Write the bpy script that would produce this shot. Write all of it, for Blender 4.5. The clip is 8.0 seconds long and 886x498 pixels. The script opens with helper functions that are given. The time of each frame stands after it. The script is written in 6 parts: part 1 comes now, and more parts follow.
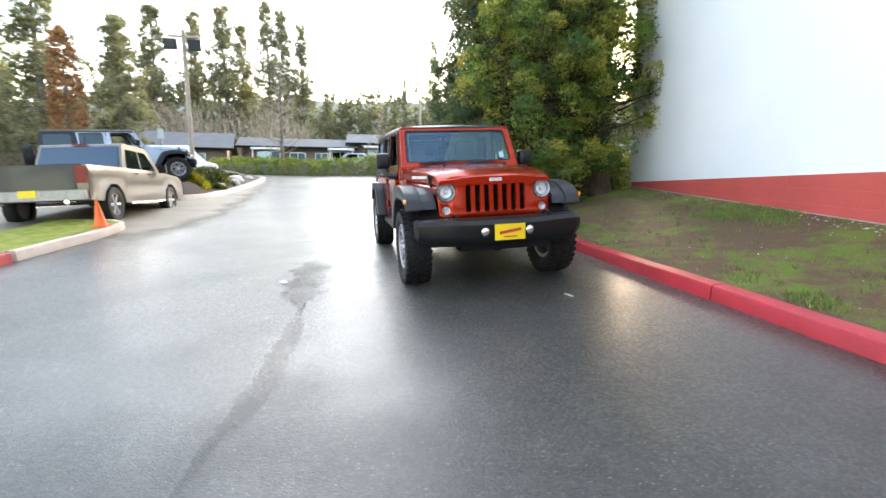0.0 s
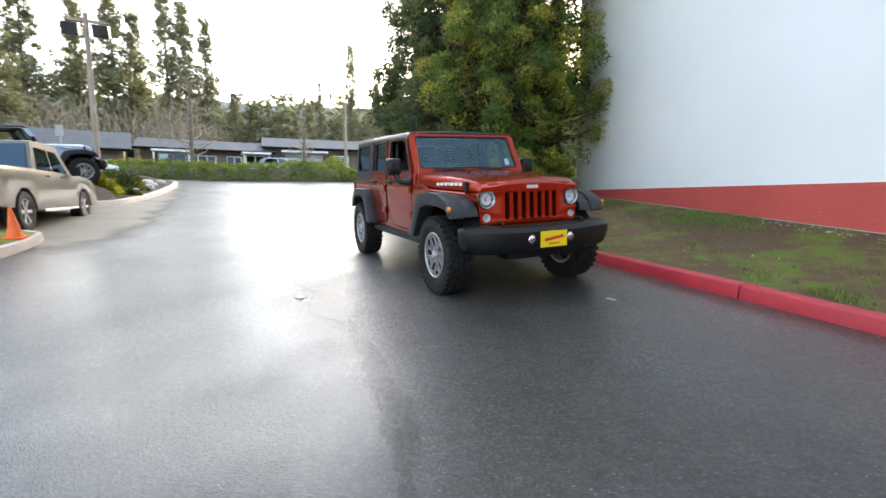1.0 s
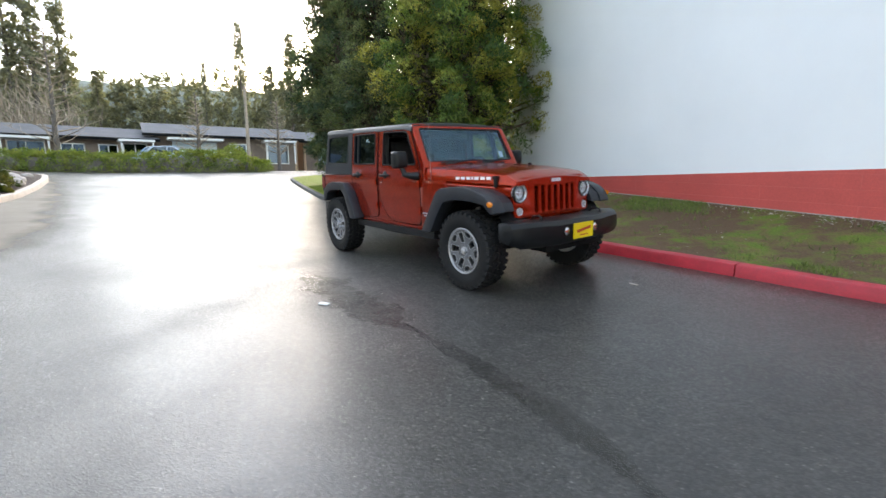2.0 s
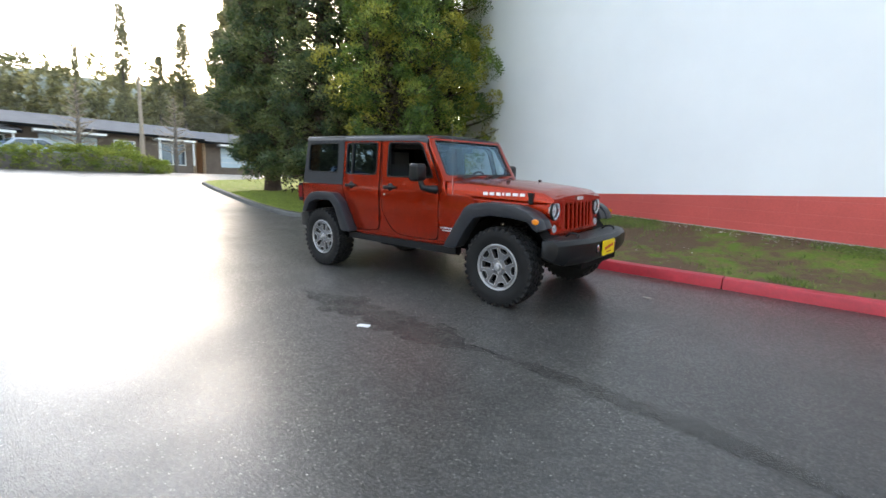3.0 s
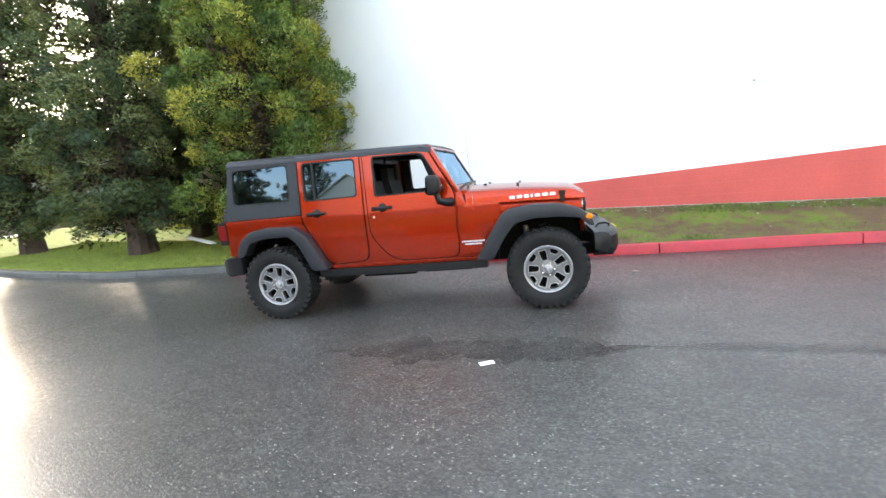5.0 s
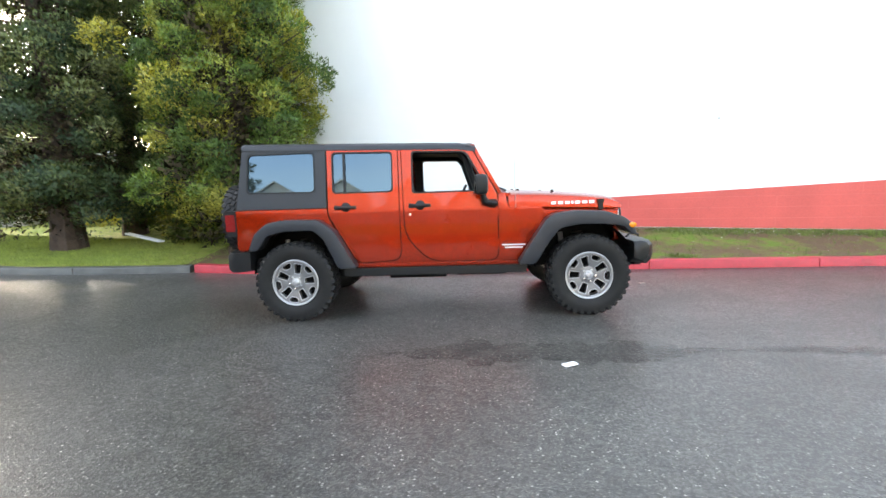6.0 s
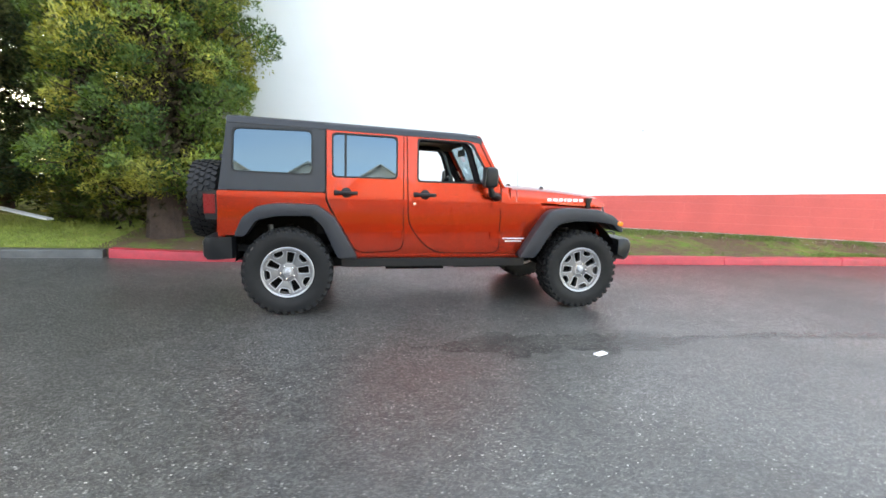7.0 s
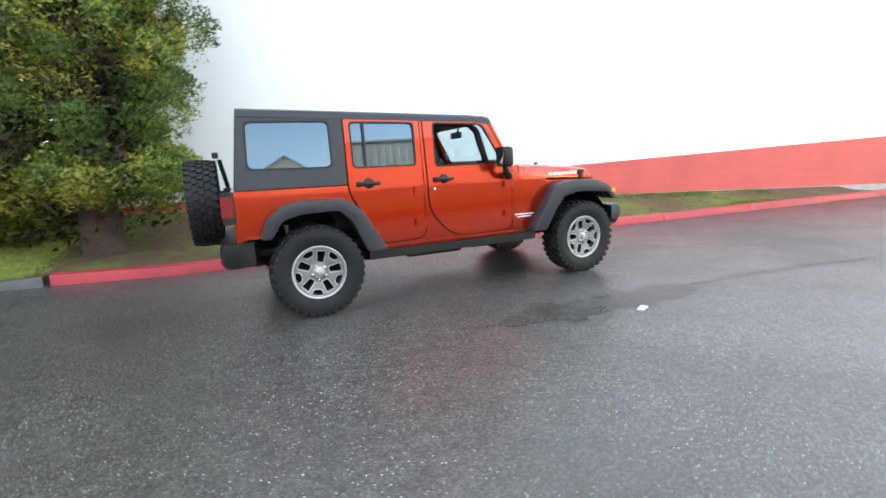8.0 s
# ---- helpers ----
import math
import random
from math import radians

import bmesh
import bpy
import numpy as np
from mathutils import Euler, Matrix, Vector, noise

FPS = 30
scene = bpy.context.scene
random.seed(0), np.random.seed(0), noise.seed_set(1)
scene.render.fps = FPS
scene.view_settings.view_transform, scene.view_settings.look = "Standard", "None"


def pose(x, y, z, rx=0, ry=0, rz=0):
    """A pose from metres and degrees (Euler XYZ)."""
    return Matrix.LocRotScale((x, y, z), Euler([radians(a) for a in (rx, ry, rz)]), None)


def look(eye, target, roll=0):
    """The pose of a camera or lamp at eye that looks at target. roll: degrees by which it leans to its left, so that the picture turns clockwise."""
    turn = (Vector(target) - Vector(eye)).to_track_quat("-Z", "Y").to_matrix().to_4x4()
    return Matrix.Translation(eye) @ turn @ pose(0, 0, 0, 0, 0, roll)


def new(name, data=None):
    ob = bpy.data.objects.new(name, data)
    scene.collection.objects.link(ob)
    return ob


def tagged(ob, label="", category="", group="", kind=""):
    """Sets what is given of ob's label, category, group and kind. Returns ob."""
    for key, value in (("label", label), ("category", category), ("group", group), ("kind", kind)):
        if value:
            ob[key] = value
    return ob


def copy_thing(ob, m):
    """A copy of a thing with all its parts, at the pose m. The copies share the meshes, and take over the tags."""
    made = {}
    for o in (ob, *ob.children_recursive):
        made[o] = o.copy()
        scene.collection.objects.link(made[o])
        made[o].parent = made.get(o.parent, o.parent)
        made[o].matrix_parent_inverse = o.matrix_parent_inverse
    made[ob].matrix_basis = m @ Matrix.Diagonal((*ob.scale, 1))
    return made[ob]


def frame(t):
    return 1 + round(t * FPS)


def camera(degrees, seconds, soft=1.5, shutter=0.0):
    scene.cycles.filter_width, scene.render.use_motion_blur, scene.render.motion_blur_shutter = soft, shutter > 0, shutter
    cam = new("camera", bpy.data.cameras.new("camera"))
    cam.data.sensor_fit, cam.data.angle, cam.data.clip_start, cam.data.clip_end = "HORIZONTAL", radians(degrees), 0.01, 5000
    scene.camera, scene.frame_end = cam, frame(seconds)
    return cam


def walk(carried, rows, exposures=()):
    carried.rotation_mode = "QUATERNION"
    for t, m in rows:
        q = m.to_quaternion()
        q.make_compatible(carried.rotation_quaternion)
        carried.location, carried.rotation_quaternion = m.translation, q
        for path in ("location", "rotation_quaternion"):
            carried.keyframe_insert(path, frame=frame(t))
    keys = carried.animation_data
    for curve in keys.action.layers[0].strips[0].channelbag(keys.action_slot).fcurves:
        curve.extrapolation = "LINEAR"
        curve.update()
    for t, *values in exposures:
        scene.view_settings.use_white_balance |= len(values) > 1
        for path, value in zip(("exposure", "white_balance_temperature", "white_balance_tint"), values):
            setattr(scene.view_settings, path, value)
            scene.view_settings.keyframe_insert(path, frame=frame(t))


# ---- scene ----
cam = camera(88.6, 8.0, soft=1.5, shutter=0.35)
PATH = [
    (0, (6.257, -1.597, 1.189), (4.339, -1.144, 0.847), -2.0),
    (0.5, (6.054, -2.191, 1.197), (4.202, -1.517, 0.859), -1.6),
    (1, (5.717, -2.745, 1.215), (3.922, -1.925, 0.893), -1.2),
    (1.5, (5.395, -3.315, 1.273), (3.758, -2.234, 0.888), -2.2),
    (2, (4.946, -3.814, 1.312), (3.385, -2.624, 0.927), -1.6),
    (3.5, (3.348, -4.976, 1.377), (2.267, -3.332, 1.02), 0.3),
    (4, (2.698, -5.182, 1.395), (1.786, -3.445, 1.006), -2.3),
    (4.5, (2.055, -5.386, 1.432), (1.404, -3.531, 1.066), -5.1),
    (6, (0.175, -5.387, 1.277), (0.111, -3.404, 1.022), -1.8),
    (6.5, (-0.386, -5.283, 1.265), (-0.236, -3.305, 1.01), 1.5),
    (7, (-0.955, -5.215, 1.273), (-0.534, -3.282, 0.979), 1.9),
    (7.5, (-1.485, -5.033, 1.231), (-0.95, -3.138, 0.88), 0.4),
    (8, (-2.061, -4.897, 1.282), (-1.26, -3.102, 0.914), -2.7),
]
EXPOSURES = [(0, 2.78, 9000, 14), (1.5, 2.15, 8900, 14), (3.5, 2.45, 9000, 14), (4.5, 2.9, 9200, 14), (6.5, 3.1, 9300, 14), (8, 3.05, 9300, 14)]
walk(cam, [(t, look(eye, target, roll)) for t, eye, target, roll in PATH], EXPOSURES)

# ---- world and sun ----
SUN_AZ, SUN_EL = 149.5, 14.0  # degrees from +x towards +y, degrees up
SKY, SUN, VEIL = 0.18, 0.48, 0.36
world = bpy.data.worlds.new("sky")
scene.world = world
world.use_nodes = True
wn = world.node_tree
sky = wn.nodes.new("ShaderNodeTexSky")
sky.sky_type = "NISHITA"
sky.sun_disc = False
sky.sun_elevation = radians(SUN_EL)
sky.sun_rotation = radians(90 - SUN_AZ)
sky.air_density, sky.dust_density, sky.ozone_density = 1.0, 0.8, 2.0
wn.nodes["Background"].inputs["Strength"].default_value = SKY
wn.links.new(sky.outputs[0], wn.nodes["Background"].inputs["Color"])
# thin high cloud over the whole sky, with faint streaks
veil = wn.nodes.new("ShaderNodeBackground")
wco = wn.nodes.new("ShaderNodeTexCoord")
wmap = wn.nodes.new("ShaderNodeMapping")
wmap.inputs["Scale"].default_value = (1.0, 2.0, 5.0)
wnoise = wn.nodes.new("ShaderNodeTexNoise")
wnoise.inputs["Scale"].default_value, wnoise.inputs["Detail"].default_value = 1.6, 6.0
wramp = wn.nodes.new("ShaderNodeValToRGB")
wramp.color_ramp.elements[0].position, wramp.color_ramp.elements[0].color = 0.44, (0.42, 0.62, 1.0, 1)
wramp.color_ramp.elements[1].position, wramp.color_ramp.elements[1].color = 0.66, (0.95, 0.98, 1.0, 1)
wn.links.new(wco.outputs["Generated"], wmap.inputs["Vector"])
wn.links.new(wmap.outputs[0], wnoise.inputs["Vector"])
wn.links.new(wnoise.outputs[0], wramp.inputs[0])
wn.links.new(wramp.outputs[0], veil.inputs["Color"])
# the cloud brightens towards the veiled sun
sun_way = Vector((math.cos(radians(SUN_AZ)) * math.cos(radians(SUN_EL)), math.sin(radians(SUN_AZ)) * math.cos(radians(SUN_EL)), math.sin(radians(SUN_EL))))
wdot = wn.nodes.new("ShaderNodeVectorMath")
wdot.operation = "DOT_PRODUCT"
wdot.inputs[1].default_value = sun_way
wn.links.new(wco.outputs["Generated"], wdot.inputs[0])
whalf = wn.nodes.new("ShaderNodeMapRange")
whalf.inputs["From Min"].default_value = -1.0
wpow = wn.nodes.new("ShaderNodeMath")
wpow.operation = "POWER"
wpow.inputs[1].default_value = 7.0
wgain = wn.nodes.new("ShaderNodeMath")
wgain.operation = "MULTIPLY_ADD"
wgain.inputs[1].default_value, wgain.inputs[2].default_value = VEIL * 2.7, VEIL * 0.55
wn.links.new(wdot.outputs["Value"], whalf.inputs[0])
wn.links.new(whalf.outputs[0], wpow.inputs[0])
wn.links.new(wpow.outputs[0], wgain.inputs[0])
wn.links.new(wgain.outputs[0], veil.inputs["Strength"])
wadd = wn.nodes.new("ShaderNodeAddShader")
wn.links.new(wn.nodes["Background"].outputs[0], wadd.inputs[0])
wn.links.new(veil.outputs[0], wadd.inputs[1])
wn.links.new(wadd.outputs[0], wn.nodes["World Output"].inputs["Surface"])
sun_data = bpy.data.lights.new("sun", "SUN")
sun_data.energy, sun_data.angle, sun_data.color = SUN, radians(6.0), (1.0, 0.96, 0.90)
sun = new("sun", sun_data)
sun.matrix_world = look(sun_way * 60, (0, 0, 0))

# ---- materials ----
def nodes_of(name):
    m = bpy.data.materials.new(name)
    m.use_nodes = True
    nt = m.node_tree
    return m, nt, nt.nodes["Principled BSDF"]


def nd(nt, kind, **kw):
    n = nt.nodes.new(kind)
    for k, v in kw.items():
        n.inputs[k].default_value = v
    return n


def noise_tex(nt, co, scale, detail=4.0, rough=0.55):
    n = nd(nt, "ShaderNodeTexNoise", Scale=scale, Detail=detail, Roughness=rough)
    nt.links.new(co, n.inputs["Vector"])
    return n.outputs[0]


def ramp(nt, fac, stops):
    r = nt.nodes.new("ShaderNodeValToRGB")
    el = r.color_ramp.elements
    while len(el) < len(stops):
        el.new(0.5)
    for e, (p, c) in zip(el, stops):
        e.position = p
        e.color = (*c, 1) if len(c) == 3 else (c[0], c[0], c[0], 1)
    nt.links.new(fac, r.inputs[0])
    return r.outputs[0]


def mix(nt, fac, a, b, blend="MIX"):
    m = nt.nodes.new("ShaderNodeMix")
    m.data_type, m.blend_type = "RGBA", blend
    for s, v in ((0, fac), (6, a), (7, b)):
        if isinstance(v, (int, float)):
            m.inputs[s].default_value = v
        elif isinstance(v, tuple):
            m.inputs[s].default_value = (*v, 1)
        else:
            nt.links.new(v, m.inputs[s])
    return m.outputs[2]


def plain(name, col, rough=0.5, metal=0.0, var=0.15, scale=6.0, fine=90.0, bump=0.0, coat=0.0, island=0.0, rvar=0.1, spec=0.5):
    """A surface with broad and fine variation of colour and gloss."""
    m, nt, p = nodes_of(name)
    co = nt.nodes.new("ShaderNodeTexCoord").outputs["Object"]
    a, b = noise_tex(nt, co, scale), noise_tex(nt, co, fine, 3.0)
    dark, light = tuple(c * (1 - var) for c in col), tuple(min(1, c * (1 + var)) for c in col)
    c = ramp(nt, a, [(0.3, dark), (0.7, light)])
    c = mix(nt, 0.35 * min(1, var * 4), c, ramp(nt, b, [(0.3, dark), (0.7, light)]))
    if island:
        g = nt.nodes.new("ShaderNodeNewGeometry").outputs["Random Per Island"]
        c = mix(nt, 1.0, c, ramp(nt, g, [(0.0, (1 - island,)), (1.0, (1 + island,))]), "MULTIPLY")
    nt.links.new(c, p.inputs["Base Color"])
    r = ramp(nt, b, [(0.2, (max(0.02, rough - rvar),)), (0.8, (min(1, rough + rvar),))])
    nt.links.new(r, p.inputs["Roughness"])
    p.inputs["Metallic"].default_value = metal
    p.inputs["Coat Weight"].default_value = coat
    p.inputs["Specular IOR Level"].default_value = spec
    p.inputs["Coat Roughness"].default_value = 0.03
    if bump:
        bn = nd(nt, "ShaderNodeBump", Strength=0.6, Distance=bump)
        nt.links.new(b, bn.inputs["Height"])
        nt.links.new(bn.outputs[0], p.inputs["Normal"])
    return m


def leafy(name, dark, light, tip, thin=0.3, clumps=False):
    """Foliage: colour by clump and by leaf, a little light shining through."""
    m, nt, p = nodes_of(name)
    co = nt.nodes.new("ShaderNodeTexCoord").outputs["Object"]
    g = nt.nodes.new("ShaderNodeNewGeometry").outputs["Random Per Island"]
    fac = noise_tex(nt, co, 1.9, 4.0)
    if clumps:
        tone = nt.nodes.new("ShaderNodeAttribute")
        tone.attribute_name = "tone"
        fac = mix(nt, 0.35, fac, tone.outputs["Fac"])
    c = ramp(nt, fac, [(0.35, dark), (0.50, light), (0.64, tip)])
    c = mix(nt, 1.0, c, ramp(nt, g, [(0.0, (0.55,)), (1.0, (1.35,))]), "MULTIPLY")
    nt.links.new(c, p.inputs["Base Color"])
    p.inputs["Roughness"].default_value = 0.55
    p.inputs["Specular IOR Level"].default_value = 0.3
    t = nt.nodes.new("ShaderNodeBsdfTranslucent")
    nt.links.new(mix(nt, 1.0, c, (1.5, 1.4, 0.6), "MULTIPLY"), t.inputs["Color"])
    s = nd(nt, "ShaderNodeMixShader", Fac=thin)
    nt.links.new(p.outputs[0], s.inputs[1])
    nt.links.new(t.outputs[0], s.inputs[2])
    nt.links.new(s.outputs[0], nt.nodes["Material Output"].inputs["Surface"])
    return m


def glassy(name, tint, mirror=(1.0, 1.0, 1.0), clear=0.0):
    """Window glass: tinted see-through pane with mirror-like gloss by angle."""
    m, nt, p = nodes_of(name)
    nt.nodes.remove(p)
    t = nt.nodes.new("ShaderNodeBsdfTransparent")
    t.inputs["Color"].default_value = (*tint, 1)
    g = nt.nodes.new("ShaderNodeBsdfGlossy")
    g.inputs["Roughness"].default_value = 0.02
    g.inputs["Color"].default_value = (*mirror, 1)
    f = nd(nt, "ShaderNodeLayerWeight", Blend=0.5)
    e = nt.nodes.new("ShaderNodeMath")
    e.operation = "POWER"
    e.inputs[1].default_value = 4.0
    nt.links.new(f.outputs["Facing"], e.inputs[0])
    a = nt.nodes.new("ShaderNodeMath")
    a.operation = "MULTIPLY_ADD"
    a.inputs[1].default_value, a.inputs[2].default_value = 0.9, clear
    a.use_clamp = True
    nt.links.new(e.outputs[0], a.inputs[0])
    s = nt.nodes.new("ShaderNodeMixShader")
    nt.links.new(a.outputs[0], s.inputs[0])
    nt.links.new(t.outputs[0], s.inputs[1])
    nt.links.new(g.outputs[0], s.inputs[2])
    nt.links.new(s.outputs[0], nt.nodes["Material Output"].inputs["Surface"])
    return m


def asphalt():
    """Wet worn asphalt: stones of two sizes in dark binder, worn bare in places, a wet film in broad patches."""
    m, nt, p = nodes_of("wet_asphalt")
    co = nt.nodes.new("ShaderNodeTexCoord").outputs["Object"]
    big = noise_tex(nt, co, 0.32, 5.0, 0.6)
    mid = noise_tex(nt, co, 1.7, 6.0, 0.65)
    grain = noise_tex(nt, co, 48.0, 4.0, 0.75)
    sep_x = nt.nodes.new("ShaderNodeSeparateXYZ")
    nt.links.new(co, sep_x.inputs[0])
    west = nd(nt, "ShaderNodeMapRange", **{"From Min": 4.2, "From Max": 0.6, "To Min": 0.0, "To Max": 1.0})
    nt.links.new(sep_x.outputs["X"], west.inputs[0])
    # darker, with fewer pale stones, towards +x
    west_mix = mix(nt, 0.25, west.outputs[0], mid)
    bare = mix(nt, 1.0, ramp(nt, mix(nt, 0.5, big, mid), [(0.38, (0.25,)), (0.60, (1.0,))]), ramp(nt, west_mix, [(0.1, (0.18,)), (0.8, (1.0,))]), "MULTIPLY")

    def stones(scale, lo, hi, share):
        v = nd(nt, "ShaderNodeTexVoronoi", Scale=scale)
        nt.links.new(co, v.inputs["Vector"])
        dot = ramp(nt, v.outputs["Distance"], [(lo, (1.0,)), (hi, (0.0,))])
        sep = nt.nodes.new("ShaderNodeSeparateColor")
        nt.links.new(v.outputs["Color"], sep.inputs[0])
        pick = ramp(nt, sep.outputs[0], [(1 - share, (0.0,)), (min(1.0, 1 - share + 0.12), (1.0,))])
        return dot, mix(nt, 1.0, dot, pick, "MULTIPLY"), sep.outputs[1]
    blot = noise_tex(nt, co, 8.0, 5.0, 0.7)
    coarse, coarse_pick, tone = stones(66.0, 0.22, 0.40, 0.17)
    fine, fine_pick, tone_f = stones(120.0, 0.22, 0.40, 0.36)
    c = ramp(nt, mid, [(0.30, (0.017, 0.016, 0.014)), (0.72, (0.052, 0.049, 0.044))])
    c = mix(nt, 0.55, c, ramp(nt, big, [(0.32, (0.018, 0.017, 0.015)), (0.68, (0.062, 0.058, 0.052))]))
    c = mix(nt, 0.55, c, ramp(nt, grain, [(0.32, (0.010, 0.010, 0.009)), (0.72, (0.086, 0.083, 0.076))]))
    c = mix(nt, 1.0, c, ramp(nt, blot, [(0.34, (0.62,)), (0.66, (1.36,))]), "MULTIPLY")
    c = mix(nt, 1.0, c, ramp(nt, west_mix, [(0.1, (0.62,)), (0.8, (1.0,))]), "MULTIPLY")
    c = mix(nt, mix(nt, 1.0, mix(nt, 1.0, fine_pick, bare, "MULTIPLY"), (0.75, 0.75, 0.75), "MULTIPLY"), c, ramp(nt, tone_f, [(0.0, (0.08, 0.076, 0.066)), (1.0, (0.44, 0.42, 0.37))]))
    c = mix(nt, mix(nt, 1.0, coarse_pick, bare, "MULTIPLY"), c, ramp(nt, tone, [(0.0, (0.28, 0.27, 0.24)), (1.0, (0.85, 0.82, 0.74))]))
    nt.links.new(c, p.inputs["Base Color"])
    w = mix(nt, 0.4, noise_tex(nt, co, 0.28, 3.0, 0.5), noise_tex(nt, co, 1.3, 4.0, 0.55))
    nt.links.new(ramp(nt, w, [(0.30, (0.32,)), (0.5, (0.40,)), (0.72, (0.52,))]), p.inputs["Roughness"])
    p.inputs["Specular IOR Level"].default_value = 0.5
    nt.links.new(ramp(nt, w, [(0.36, (0.62,)), (0.62, (0.16,))]), p.inputs["Coat Weight"])
    nt.links.new(ramp(nt, grain, [(0.3, (0.16,)), (0.7, (0.36,))]), p.inputs["Coat Roughness"])
    relief = mix(nt, 0.5, mix(nt, 0.5, coarse, fine), grain)
    for strength, socket in ((0.75, "Normal"), (0.22, "Coat Normal")):
        bn = nd(nt, "ShaderNodeBump", Strength=strength, Distance=0.005)
        nt.links.new(relief, bn.inputs["Height"])
        nt.links.new(bn.outputs[0], p.inputs[socket])
    return m


def grassy(name, green, dry, soil, lo, hi):
    m, nt, p = nodes_of(name)
    co = nt.nodes.new("ShaderNodeTexCoord").outputs["Object"]
    a, b, f = noise_tex(nt, co, 0.9, 5.0), noise_tex(nt, co, 5.0, 4.0), noise_tex(nt, co, 70.0, 3.0)
    c = mix(nt, ramp(nt, b, [(0.4, (0.0,)), (0.65, (1.0,))]), green, dry)
    c = mix(nt, ramp(nt, mix(nt, 0.4, a, b), [(lo, (0.0,)), (hi, (1.0,))]), c, soil)
    c = mix(nt, 1.0, c, ramp(nt, f, [(0.25, (0.5,)), (0.75, (1.45,))]), "MULTIPLY")
    nt.links.new(c, p.inputs["Base Color"])
    p.inputs["Roughness"].default_value = 0.9
    p.inputs["Specular IOR Level"].default_value = 0.2
    bn = nd(nt, "ShaderNodeBump", Strength=0.9, Distance=0.03)
    nt.links.new(f, bn.inputs["Height"])
    nt.links.new(bn.outputs[0], p.inputs["Normal"])
    return m


def painted_blocks(name, col):
    """Painted block wall: shallow courses and joints under uneven paint."""
    m, nt, p = nodes_of(name)
    co = nt.nodes.new("ShaderNodeTexCoord").outputs["Object"]
    sep, flat = nt.nodes.new("ShaderNodeSeparateXYZ"), nt.nodes.new("ShaderNodeCombineXYZ")
    nt.links.new(co, sep.inputs[0])
    nt.links.new(sep.outputs["X"], flat.inputs["X"])
    nt.links.new(sep.outputs["Z"], flat.inputs["Y"])
    b = nt.nodes.new("ShaderNodeTexBrick")
    for k, v in (("Scale", 1.0), ("Mortar Size", 0.007), ("Mortar Smooth", 0.4), ("Brick Width", 2.4), ("Row Height", 0.20)):
        b.inputs[k].default_value = v
    nt.links.new(flat.outputs[0], b.inputs["Vector"])
    broad, fine = noise_tex(nt, co, 1.1, 5.0), noise_tex(nt, co, 45.0, 3.0)
    c = ramp(nt, broad, [(0.3, tuple(q * 0.86 for q in col)), (0.7, tuple(q * 1.12 for q in col))])
    c = mix(nt, mix(nt, 1.0, b.outputs["Fac"], (0.18, 0.18, 0.18), "MULTIPLY"), c, tuple(q * 1.1 + 0.08 for q in col))
    nt.links.new(mix(nt, 0.25, c, ramp(nt, fine, [(0.3, tuple(q * 0.7 for q in col)), (0.7, tuple(q * 1.25 for q in col))])), p.inputs["Base Color"])
    p.inputs["Roughness"].default_value = 0.6
    bn = nd(nt, "ShaderNodeBump", Strength=0.7, Distance=0.006)
    nt.links.new(mix(nt, 0.75, fine, mix(nt, 1.0, (1.0, 1.0, 1.0), b.outputs["Fac"], "SUBTRACT")), bn.inputs["Height"])
    nt.links.new(bn.outputs[0], p.inputs["Normal"])
    return m


